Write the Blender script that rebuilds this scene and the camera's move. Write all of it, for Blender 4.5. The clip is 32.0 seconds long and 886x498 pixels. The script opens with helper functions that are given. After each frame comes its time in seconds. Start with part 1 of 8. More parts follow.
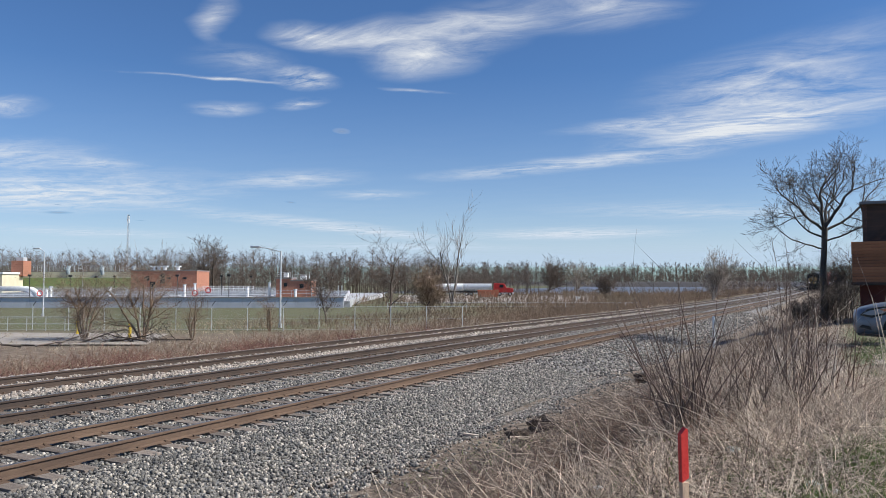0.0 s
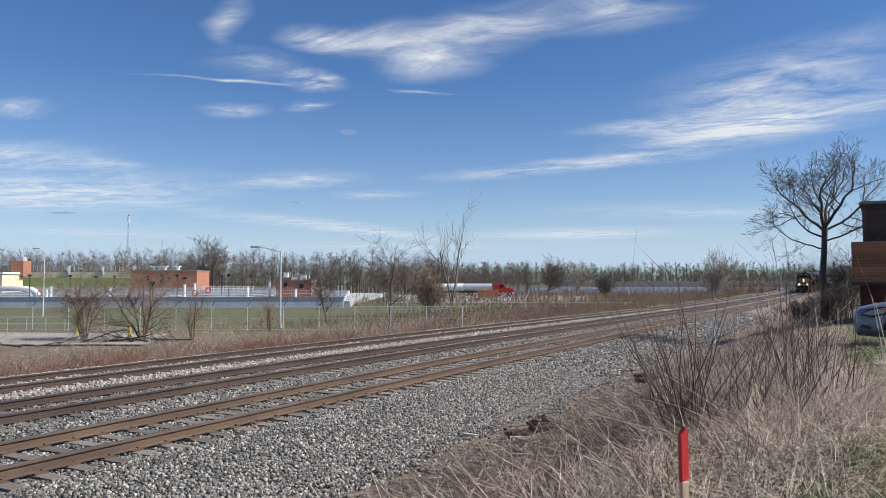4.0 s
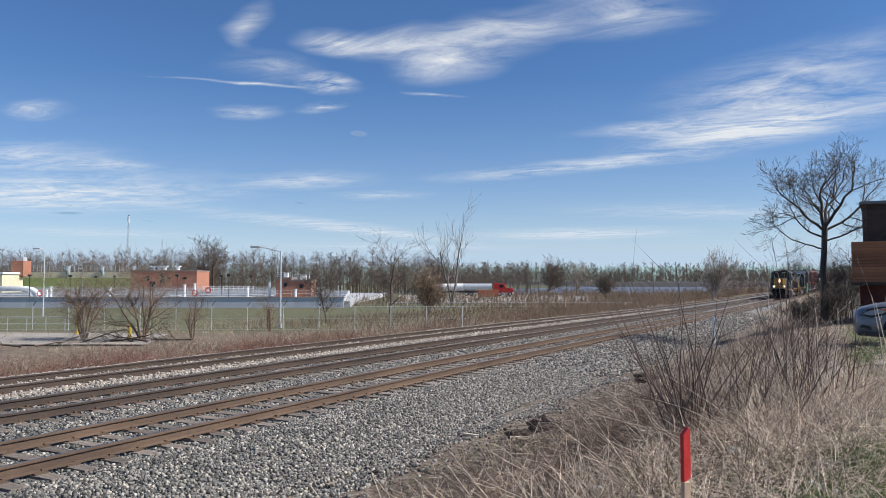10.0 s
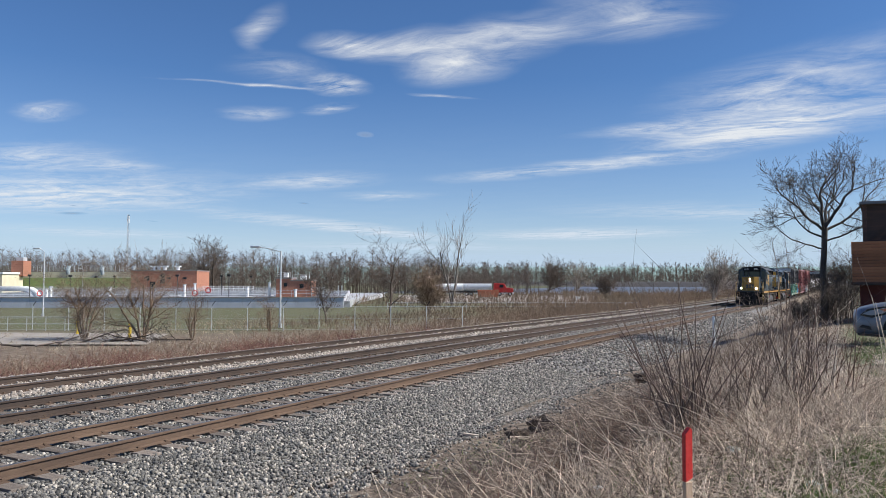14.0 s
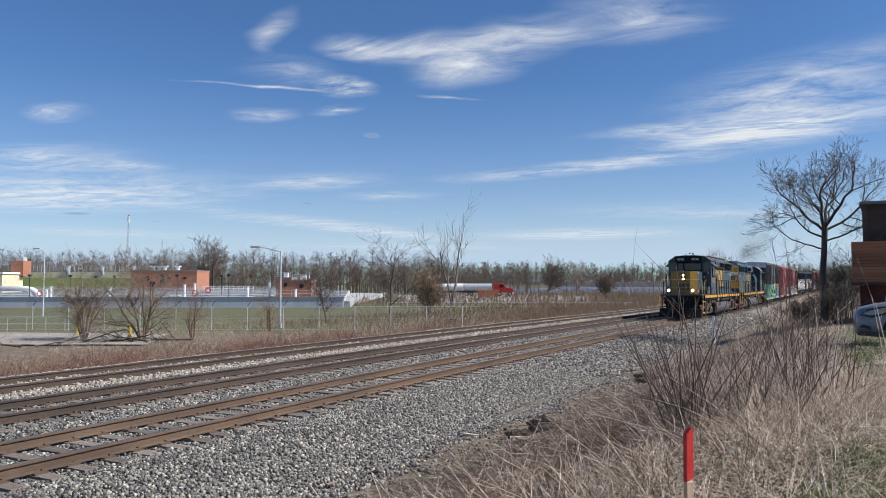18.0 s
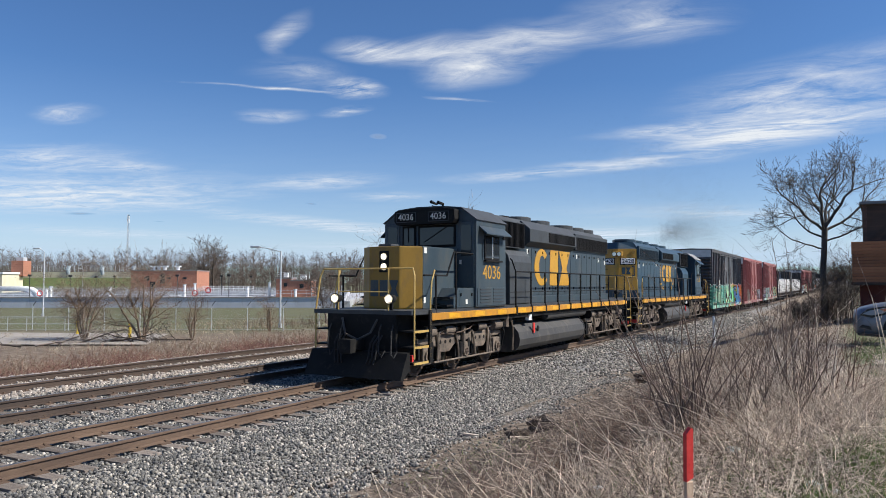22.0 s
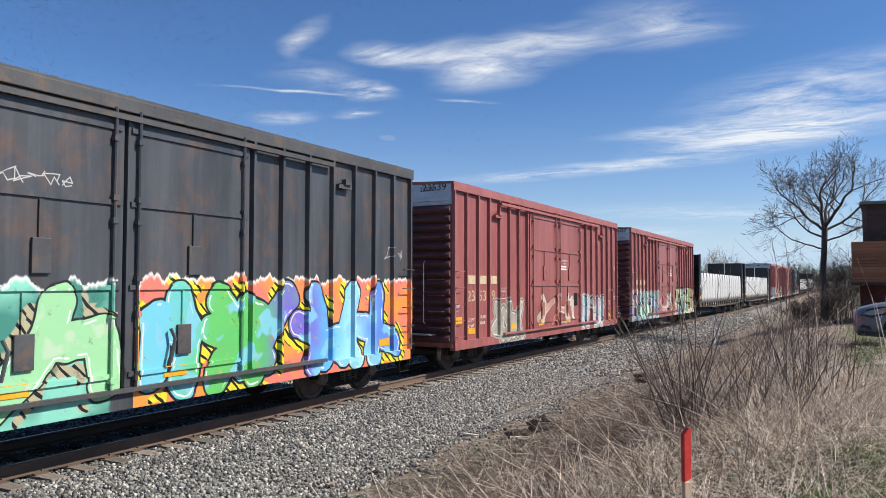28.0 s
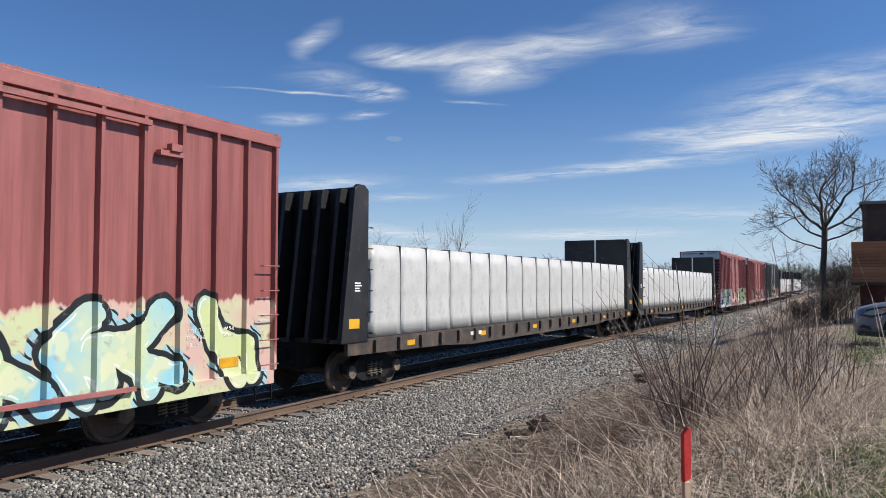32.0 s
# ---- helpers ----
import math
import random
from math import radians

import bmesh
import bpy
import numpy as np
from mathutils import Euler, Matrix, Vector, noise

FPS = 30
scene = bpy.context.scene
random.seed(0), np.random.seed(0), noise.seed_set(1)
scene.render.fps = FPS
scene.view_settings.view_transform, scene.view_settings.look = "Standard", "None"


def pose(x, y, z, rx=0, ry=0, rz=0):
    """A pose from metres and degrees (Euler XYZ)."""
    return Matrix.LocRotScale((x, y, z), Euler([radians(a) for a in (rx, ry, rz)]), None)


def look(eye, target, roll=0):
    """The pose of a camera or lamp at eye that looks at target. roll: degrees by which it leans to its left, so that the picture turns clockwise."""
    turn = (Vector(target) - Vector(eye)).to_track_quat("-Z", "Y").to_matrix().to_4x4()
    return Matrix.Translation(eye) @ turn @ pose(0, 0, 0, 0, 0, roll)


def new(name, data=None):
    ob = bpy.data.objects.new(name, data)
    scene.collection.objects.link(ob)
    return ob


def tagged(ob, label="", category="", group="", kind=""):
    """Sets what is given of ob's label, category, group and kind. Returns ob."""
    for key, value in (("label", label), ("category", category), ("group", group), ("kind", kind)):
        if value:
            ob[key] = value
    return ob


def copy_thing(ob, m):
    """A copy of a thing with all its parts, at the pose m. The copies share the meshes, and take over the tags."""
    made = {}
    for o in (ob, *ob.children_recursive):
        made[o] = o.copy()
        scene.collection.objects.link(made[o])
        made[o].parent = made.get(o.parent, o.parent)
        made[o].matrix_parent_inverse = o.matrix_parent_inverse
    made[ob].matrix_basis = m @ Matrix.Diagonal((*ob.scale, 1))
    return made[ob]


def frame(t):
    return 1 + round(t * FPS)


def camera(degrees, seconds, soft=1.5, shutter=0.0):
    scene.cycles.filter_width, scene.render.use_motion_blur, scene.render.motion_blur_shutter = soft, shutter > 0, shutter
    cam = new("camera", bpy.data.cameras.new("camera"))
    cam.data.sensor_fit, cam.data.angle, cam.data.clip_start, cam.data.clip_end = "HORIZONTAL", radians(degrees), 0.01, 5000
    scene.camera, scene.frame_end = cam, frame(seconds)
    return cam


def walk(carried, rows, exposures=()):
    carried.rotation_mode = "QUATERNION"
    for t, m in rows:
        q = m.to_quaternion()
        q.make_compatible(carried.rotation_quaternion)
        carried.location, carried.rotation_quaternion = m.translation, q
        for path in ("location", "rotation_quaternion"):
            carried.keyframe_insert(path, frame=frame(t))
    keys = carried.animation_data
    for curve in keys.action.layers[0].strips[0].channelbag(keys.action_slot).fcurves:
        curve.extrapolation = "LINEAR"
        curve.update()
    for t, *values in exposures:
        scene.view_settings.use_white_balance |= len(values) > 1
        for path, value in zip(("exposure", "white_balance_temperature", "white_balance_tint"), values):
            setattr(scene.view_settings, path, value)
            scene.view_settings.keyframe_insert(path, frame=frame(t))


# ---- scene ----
# ======================= camera =======================
# World: +y runs along the railway away from the viewer, +x to the viewer's side, z = 0 at the rail tops abeam of the camera.
EYE_Z, FOV, YAW, PITCH = 2.30, 62.0, 28.2, 2.59
TRACK_X = (-10.41, -14.18, -18.15)
cam = camera(FOV, 32.0, soft=0.5)
STAND = pose(0, 0, EYE_Z, 90 + PITCH, 0, YAW)
walk(cam, [(0.0, STAND), (32.0, STAND)], exposures=[(0.0, 0.25), (18.0, 0.25), (22.5, 0.34), (26.0, 0.40), (29.5, 0.39), (32.0, 0.24)])

# ======================= sky and sun =======================
SUN_EL, SUN_AZ = 44.0, 19.0      # azimuth from +x towards +y
world = bpy.data.worlds.new("sky")
scene.world = world
world.use_nodes = True
wn = world.node_tree.nodes
sky = wn.new("ShaderNodeTexSky")
sky.sky_type = "NISHITA"
sky.sun_disc = False
sky.sun_elevation = radians(SUN_EL)
sky.sun_rotation = radians(90 - SUN_AZ)
sky.altitude = 200
sky.air_density, sky.dust_density, sky.ozone_density = 1.0, 0.0, 3.0
wn["Background"].inputs["Strength"].default_value = 0.0725
tint = wn.new("ShaderNodeMixRGB")
tint.blend_type, tint.inputs[0].default_value, tint.inputs[2].default_value = "MULTIPLY", 1.0, (0.66, 0.925, 1.25, 1)
world.node_tree.links.new(sky.outputs[0], tint.inputs[1])
world.node_tree.links.new(tint.outputs[0], wn["Background"].inputs["Color"])
sun = new("sun", bpy.data.lights.new("sun", "SUN"))
sun.data.energy, sun.data.angle, sun.data.color = 5.0, radians(0.55), (1.0, 0.95, 0.87)
ce = math.cos(radians(SUN_EL))
sun.matrix_world = look((60, 20, 80), (60 - ce * math.cos(radians(SUN_AZ)), 20 - ce * math.sin(radians(SUN_AZ)),
                                       80 - math.sin(radians(SUN_EL))))
# ======================= building helpers =======================
class Mesh:
    """Collects vertices and faces; box, tube and prism add closed shapes."""

    def __init__(self):
        self.v, self.f = [], []

    def add(self, verts, faces):
        n = len(self.v)
        self.v.extend(verts)
        self.f.extend([tuple(i + n for i in q) for q in faces])
        return self

    def box(self, x0, x1, y0, y1, z0, z1):
        return self.add([(x0, y0, z0), (x1, y0, z0), (x1, y1, z0), (x0, y1, z0), (x0, y0, z1), (x1, y0, z1), (x1, y1, z1), (x0, y1, z1)],
                        [(0, 3, 2, 1), (4, 5, 6, 7), (0, 1, 5, 4), (1, 2, 6, 5), (2, 3, 7, 6), (3, 0, 4, 7)])

    def prism(self, outline, axis, a, b):
        """A closed outline of (u, w) pairs drawn out along an axis from a to b: x -> (y, z), y -> (x, z), z -> (x, y)."""
        def put(u, w, c):
            return {"x": (c, u, w), "y": (u, c, w), "z": (u, w, c)}[axis]
        n = len(outline)
        vs = [put(u, w, a) for u, w in outline] + [put(u, w, b) for u, w in outline]
        area = sum(outline[i][0] * outline[(i + 1) % n][1] - outline[(i + 1) % n][0] * outline[i][1] for i in range(n))
        flip = (area > 0) == (axis != "y")
        fs = [(i, (i + 1) % n, (i + 1) % n + n, i + n) for i in range(n)] + [tuple(range(n))[::-1], tuple(range(n, 2 * n))]
        if (b < a) == flip:
            fs = [q[::-1] for q in fs]
        return self.add(vs, fs)

    def tube(self, pts, r, n=6, r2=None):
        """A round bar along the points, from radius r to r2, with closed ends."""
        pts = [Vector(p) for p in pts]
        r2 = r if r2 is None else r2
        base = len(self.v)
        side = None
        for i, p in enumerate(pts):
            d = (pts[min(i + 1, len(pts) - 1)] - pts[max(i - 1, 0)]).normalized()
            side = (d.orthogonal() if side is None else side - d * side.dot(d)).normalized()
            up = d.cross(side)
            rr = r + (r2 - r) * i / max(1, len(pts) - 1)
            for k in range(n):
                a = 2 * math.pi * k / n
                self.v.append(tuple(p + (side * math.cos(a) + up * math.sin(a)) * rr))
        for i in range(len(pts) - 1):
            for k in range(n):
                a, b = base + i * n + k, base + i * n + (k + 1) % n
                self.f.append((a, b, b + n, a + n))
        self.f.append(tuple(range(base, base + n))[::-1])
        self.f.append(tuple(range(base + n * (len(pts) - 1), base + n * len(pts))))
        return self

    def mesh(self, name, bevel=0.0, smooth=False):
        me = bpy.data.meshes.new(name)
        me.from_pydata(self.v, [], self.f)
        if bevel:
            bm = bmesh.new()
            bm.from_mesh(me)
            bmesh.ops.bevel(bm, geom=[e for e in bm.edges if e.is_manifold and e.calc_face_angle(0) > 0.6], offset=bevel, segments=2,
                            affect="EDGES", profile=0.6, clamp_overlap=True)
            bm.to_mesh(me)
            bm.free()
        if smooth:
            me.polygons.foreach_set("use_smooth", [True] * len(me.polygons))
        return me


def part(name, shape, material, parent=None, label="", bevel=0.0, smooth=False):
    """One mesh object: a Mesh() or a finished mesh, with its material, under its thing or part."""
    me = shape.mesh(name, bevel, smooth) if isinstance(shape, Mesh) else shape
    if material and not me.materials:
        me.materials.append(material)
    ob = new(name, me)
    if parent:
        ob.parent = parent
    if label:
        ob["label"] = label
    return ob


def thing(name, label, category, group="", at=None, kind=""):
    ob = new(name)
    ob.empty_display_size = 0.2
    if at is not None:
        ob.matrix_basis = at
    return tagged(ob, label, category, group, kind)


def solid(name, shape, material, label, category="", group="", kind="", at=None, bevel=0.0, smooth=False):
    ob = part(name, shape, material, None, "", bevel, smooth)
    if at is not None:
        ob.matrix_basis = at
    return tagged(ob, label, category, group, kind)


def lettering(text, size, material, parent, m, name="lettering", wide=1.0, label=""):
    """Flat raised letters of the built-in font, turned into a mesh; m: pose in the parent's space, letters read along +x, up +y."""
    cu = bpy.data.curves.new(name, "FONT")
    cu.body, cu.size, cu.align_x, cu.align_y, cu.extrude, cu.resolution_u = text, size, "CENTER", "CENTER", 0.002, 3
    tmp = bpy.data.objects.new(name, cu)
    me = bpy.data.meshes.new_from_object(tmp)
    bpy.data.objects.remove(tmp)
    for v in me.vertices:
        v.co.x *= wide
    ob = part(name, me, material, parent, label)
    ob.matrix_basis = m
    return ob


SIDE = pose(0, 0, 0, 90, 0, 90)       # letters on a side that faces +x, read along +y
FRONT = pose(0, 0, 0, 90, 0, 0)       # letters on a face towards -y, read along +x


LINE_KNOTS = (-30.0, 0.0, 15.0, 30.0, 50.0, 80.0, 130.0, 180.0, 300.0, 400.0)
FALL = (-0.10, -0.09, -0.085, -0.128, -0.222, -0.362, -0.37, -0.202, 0.914, 1.2)        # height of the rail tops
SWING = (0.0, 0.0, 0.03, 0.22, 0.55, 1.02, 1.93, 3.04, 5.74, 7.99)                       # how far the line has swung to the right


def glide_table(values):
    """A smooth line through the knots, one value for each metre from -40 to 420."""
    n, out = len(LINE_KNOTS), []
    def slope(k):
        a, b = max(k - 1, 0), min(k + 1, n - 1)
        return (values[b] - values[a]) / (LINE_KNOTS[b] - LINE_KNOTS[a])
    for y in range(-40, 421):
        y = max(LINE_KNOTS[0], min(LINE_KNOTS[-1], y))
        k = max(k for k in range(n - 1) if LINE_KNOTS[k] <= y)
        h = LINE_KNOTS[k + 1] - LINE_KNOTS[k]
        t = (y - LINE_KNOTS[k]) / h
        out.append((2 * t ** 3 - 3 * t * t + 1) * values[k] + (t ** 3 - 2 * t * t + t) * h * slope(k) + (3 * t * t - 2 * t ** 3) * values[k + 1] + (t ** 3 - t * t) * h * slope(k + 1))
    return out


FALL_TABLE, SWING_TABLE = glide_table(FALL), glide_table(SWING)


def look_up(table, y):
    f = max(0.0, min(459.0, y + 40.0))
    k = int(f)
    return table[k] + (table[k + 1] - table[k]) * (f - k)


def rail_z(y):
    """Height of the rail tops: a slight fall that flattens out and climbs again far off."""
    return look_up(FALL_TABLE, y)


def bend(y):
    """How far the line has swung to the right, in a long gentle curve."""
    return look_up(SWING_TABLE, y)


def from_eye(u, depth, z=0.0):
    """A place by its slant to the viewing axis and its depth along it."""
    c, s = math.cos(radians(YAW)), math.sin(radians(YAW))
    return Vector((-s * depth + c * u * depth, c * depth + s * u * depth, z))


def facing(u, depth, z=0.0, turn=0.0):
    """A pose there whose -y side looks back along the viewing axis."""
    p = from_eye(u, depth)
    return pose(p.x, p.y, z, 0, 0, YAW + turn)


def bars(name, p0, p1, r0, r1, n=3):
    """Many tapered bars at once, as one mesh."""
    p0, p1 = np.asarray(p0, float), np.asarray(p1, float)
    r0, r1 = np.asarray(r0, float), np.asarray(r1, float)
    d = p1 - p0
    d /= np.linalg.norm(d, axis=1, keepdims=True) + 1e-9
    ref = np.where(np.abs(d[:, 2:3]) < 0.9, np.array([[0.0, 0, 1]]), np.array([[1.0, 0, 0]]))
    a = np.cross(d, ref)
    a /= np.linalg.norm(a, axis=1, keepdims=True)
    b = np.cross(d, a)
    k = np.arange(n) * 2 * np.pi / n
    ring = a[:, None, :] * np.cos(k)[None, :, None] + b[:, None, :] * np.sin(k)[None, :, None]
    v = np.stack([p0[:, None, :] + ring * r0[:, None, None], p1[:, None, :] + ring * r1[:, None, None]], 1).reshape(-1, 3)
    i = np.arange(n)
    quad = np.stack([i, (i + 1) % n, (i + 1) % n + n, i + n], 1)
    f = (quad[None] + (np.arange(len(p0)) * 2 * n)[:, None, None]).reshape(-1, 4)
    return raw_mesh(name, v, f)


def raw_mesh(name, v, f):
    me = bpy.data.meshes.new(name)
    w = f.shape[1]
    me.vertices.add(len(v))
    me.vertices.foreach_set("co", np.asarray(v, np.float32).ravel())
    me.loops.add(f.size)
    me.loops.foreach_set("vertex_index", f.astype(np.int32).ravel())
    me.polygons.add(len(f))
    me.polygons.foreach_set("loop_start", np.arange(0, f.size, w, dtype=np.int32))
    me.update(calc_edges=True)
    return me


def grow(rng, segs, p, d, length, r, level, kids, wig=0.18, lift=0.1, spread=0.75, shrink=0.62, first=0.3):
    """Grows a limb and its side limbs into segs, as (start, end, radius, radius)."""
    n = 5 if level > 2 else 4 if level > 0 else 3
    rr = r
    for i in range(n):
        d = (d + Vector((rng.gauss(0, wig), rng.gauss(0, wig), rng.gauss(0, wig * 0.7) + lift))).normalized()
        q = p + d * (length / n)
        r2 = r * (1 - 0.75 * (i + 1) / n) if level < 3 else r * (1 - 0.5 * (i + 1) / n)
        segs.append((tuple(p), tuple(q), rr, r2))
        if level > 0 and (i + 1) / n > first:
            for _ in range(kids[level] if isinstance(kids, (list, tuple)) else kids):
                side = Vector((rng.gauss(0, 1), rng.gauss(0, 1), rng.gauss(0, 0.6))).normalized()
                side = (side - d * side.dot(d)).normalized()
                e = (d * (1 - spread) + side * spread).normalized()
                grow(rng, segs, p + (q - p) * rng.random(), e, length * shrink * rng.uniform(0.7, 1.15), r2 * 0.72, level - 1, kids, wig, lift, spread, shrink, 0.2)
        p, rr = q, r2
    return segs


def limbs(name, segs, n=4, thin=0.0):
    s = segs
    return bars(name, [a[0] for a in s], [a[1] for a in s], [max(thin, a[2]) for a in s], [max(thin * 0.7, a[3]) for a in s], n)
# ======================= materials =======================
def noise_node(nt, scale, detail=4.0, rough=0.55, vector=None, dist=0.0):
    n = nt.nodes.new("ShaderNodeTexNoise")
    n.inputs["Scale"].default_value, n.inputs["Detail"].default_value = scale, detail
    n.inputs["Roughness"].default_value, n.inputs["Distortion"].default_value = rough, dist
    if vector is not None:
        nt.links.new(vector, n.inputs["Vector"])
    return n.outputs["Fac"]


def math_node(nt, op, a, b=None, c=None, clamp=False):
    n = nt.nodes.new("ShaderNodeMath")
    n.operation, n.use_clamp = op, clamp
    for i, v in enumerate((a, b, c)):
        if v is None:
            continue
        if isinstance(v, (int, float)):
            n.inputs[i].default_value = v
        else:
            nt.links.new(v, n.inputs[i])
    return n.outputs[0]


def ramp(nt, fac, stops, mode="LINEAR"):
    n = nt.nodes.new("ShaderNodeValToRGB")
    n.color_ramp.interpolation = mode
    els = n.color_ramp.elements
    while len(els) < len(stops):
        els.new(0.5)
    for e, (p, c) in zip(els, stops):
        e.position = p
        e.color = (*c, 1) if len(c) == 3 else c
    nt.links.new(fac, n.inputs[0])
    return n.outputs[0]


def mixc(nt, fac, a, b, mode="MIX"):
    n = nt.nodes.new("ShaderNodeMix")
    n.data_type, n.blend_type = "RGBA", mode
    for s, v in (("Factor", fac), ("A", a), ("B", b)):
        sock = [i for i in n.inputs if i.name == s and (i.type == "RGBA" or s == "Factor" and i.type == "VALUE")][0]
        if isinstance(v, (int, float)):
            sock.default_value = v
        elif isinstance(v, tuple):
            sock.default_value = (*v, 1)
        else:
            nt.links.new(v, sock)
    return [o for o in n.outputs if o.type == "RGBA"][0]


def coords(nt, which="Object", stretch=(1, 1, 1)):
    tc = nt.nodes.new("ShaderNodeTexCoord")
    mp = nt.nodes.new("ShaderNodeMapping")
    mp.inputs["Scale"].default_value = stretch
    nt.links.new(tc.outputs[which], mp.inputs[0])
    return mp.outputs[0]


def world_coords(nt, stretch=(1, 1, 1)):
    g = nt.nodes.new("ShaderNodeNewGeometry")
    mp = nt.nodes.new("ShaderNodeMapping")
    mp.inputs["Scale"].default_value = stretch
    nt.links.new(g.outputs["Position"], mp.inputs[0])
    return mp.outputs[0]


def bump(nt, bsdf, height, strength=0.3, dist=0.01):
    b = nt.nodes.new("ShaderNodeBump")
    b.inputs["Strength"].default_value, b.inputs["Distance"].default_value = strength, dist
    nt.links.new(height, b.inputs["Height"])
    nt.links.new(b.outputs[0], bsdf.inputs["Normal"])


def blank(name, rough=0.6, metal=0.0):
    m = bpy.data.materials.new(name)
    m.use_nodes = True
    nt = m.node_tree
    bs = nt.nodes["Principled BSDF"]
    bs.inputs["Roughness"].default_value, bs.inputs["Metallic"].default_value = rough, metal
    return m, nt, bs


def surface(name, a, b, scale=3.0, rough=0.6, metal=0.0, bumps=0.2, fine=40.0, dirt=None, dirt_amount=0.5, streak=(1, 1, 1), dist=0.01, per=0.0,
            island=0.0):
    """Two colours mixed by a broad noise, a fine grain on top, patches of dirt, and relief. per / island: lightness that differs piece by piece."""
    m, nt, bs = blank(name, rough, metal)
    co = coords(nt, "Object", streak)
    broad = noise_node(nt, scale, 5, 0.6, co)
    grain = noise_node(nt, fine, 3, 0.6, co)
    k = math_node(nt, "ADD", math_node(nt, "MULTIPLY", broad, 0.75), math_node(nt, "MULTIPLY", grain, 0.25))
    col = ramp(nt, k, [(0.36, a), (0.64, b)])
    if dirt:
        d = ramp(nt, noise_node(nt, scale * 2.3, 6, 0.7, co, 0.3), [(0.62 - 0.3 * dirt_amount, (0, 0, 0)), (0.72, (1, 1, 1))])
        col = mixc(nt, d, col, dirt)
    for on, sock, node in ((per, "Random", "ShaderNodeObjectInfo"), (island, "Random Per Island", "ShaderNodeNewGeometry")):
        if on:
            o = nt.nodes.new(node)
            v = math_node(nt, "MULTIPLY_ADD", o.outputs[sock], 2 * on, 1 - on)
            hv = nt.nodes.new("ShaderNodeHueSaturation")
            nt.links.new(v, hv.inputs["Value"])
            nt.links.new(col, hv.inputs["Color"])
            col = hv.outputs[0]
    nt.links.new(col, bs.inputs["Base Color"])
    r = math_node(nt, "MULTIPLY_ADD", broad, 0.25, rough - 0.12, clamp=True)
    nt.links.new(r, bs.inputs["Roughness"])
    if bumps:
        bump(nt, bs, grain, bumps, dist)
    return m


RAIL = surface("rail_rust", (0.085, 0.055, 0.038), (0.15, 0.098, 0.066), 2, 0.75, 0.0, 0.3, 30, streak=(1, 0.3, 1))
RAIL_DARK = surface("dark_rail_rust", (0.045, 0.031, 0.024), (0.085, 0.058, 0.043), 2, 0.75, 0.0, 0.3, 30, streak=(1, 0.3, 1))
RAIL_TOP = surface("rail_top", (0.16, 0.13, 0.11), (0.3, 0.27, 0.25), 2, 0.38, 0.85, 0.05, 60)
TIE = surface("tie_wood", (0.12, 0.092, 0.072), (0.26, 0.225, 0.195), 3, 0.9, 0, 0.7, 25, streak=(0.6, 6, 6), per=0.3)
STONE, nt, bs = blank("ballast_stone", 0.9)
o = nt.nodes.new("ShaderNodeNewGeometry")
stone_co = coords(nt)
grade = ramp(nt, o.outputs["Random Per Island"], [(0.0, (0.048, 0.047, 0.046)), (0.26, (0.115, 0.112, 0.106)), (0.52, (0.18, 0.174, 0.162)), (0.76, (0.275, 0.26, 0.232)), (0.92, (0.42, 0.385, 0.335)), (1.0, (0.55, 0.51, 0.45))])
nt.links.new(mixc(nt, 0.5, grade, ramp(nt, noise_node(nt, 30, 4, 0.6, stone_co), [(0.35, (0.55, 0.54, 0.52)), (0.65, (1.25, 1.24, 1.22))]), "MULTIPLY"), bs.inputs["Base Color"])
bump(nt, bs, noise_node(nt, 60, 3, 0.6, stone_co), 0.4, 0.01)
STONE_PALE = surface("pale_ballast_stone", (0.26, 0.225, 0.19), (0.45, 0.395, 0.34), 5, 0.9, 0, 0.4, 40, island=0.45)
# ======================= ground =======================
def smooth(a, b, t):
    t = max(0.0, min(1.0, (t - a) / (b - a)))
    return t * t * (3 - 2 * t)


PROFILE = [(-60, 0.9), (0.0, 0.74), (1.4, 0.66), (3.2, 0.20), (5.2, -0.34), (6.6, -0.50), (7.0, -0.48), (8.5, -0.235), (12.2, -0.225),
           (12.5, -0.225), (20.0, -0.225), (22.0, -0.75), (26.0, -1.3), (34.0, -1.8)]


def ground_z(x, y):
    d = bend(max(-40.0, min(y, 400.0))) - x
    z = PROFILE[-1][1]
    if d <= PROFILE[0][0]:
        z = PROFILE[0][1]
    for (d0, z0), (d1, z1) in zip(PROFILE, PROFILE[1:]):
        if d0 <= d < d1:
            z = z0 + (z1 - z0) * smooth(d0, d1, d)
    y0 = max(-40.0, min(y, 280.0))
    fall = rail_z(y0)
    z += fall * (1 - smooth(22, 40, d)) * (1 - smooth(0, 8, x) * 0.6)
    if d < 6.6 or d > 22:
        z += 0.10 * noise.noise((x * 0.35, y * 0.35, 0)) + 0.035 * noise.noise((x * 1.7, y * 1.7, 3))
    z += 0.11 * smooth(-0.2, 1.0, x) * smooth(12, 16, y) * (1 - smooth(27, 33, y)) * (1 - smooth(9, 14, x))
    # the lake bed beyond the railway
    if 240 < y < 2400 and d > -140:
        z -= 3.0 * smooth(240, 330, y) * (1 - smooth(1750, 1850, y)) * smooth(-140, -60, d) * (1 - smooth(150 + 0.12 * y, 190 + 0.12 * y, d)) * smooth(20, 34, d)
    return z


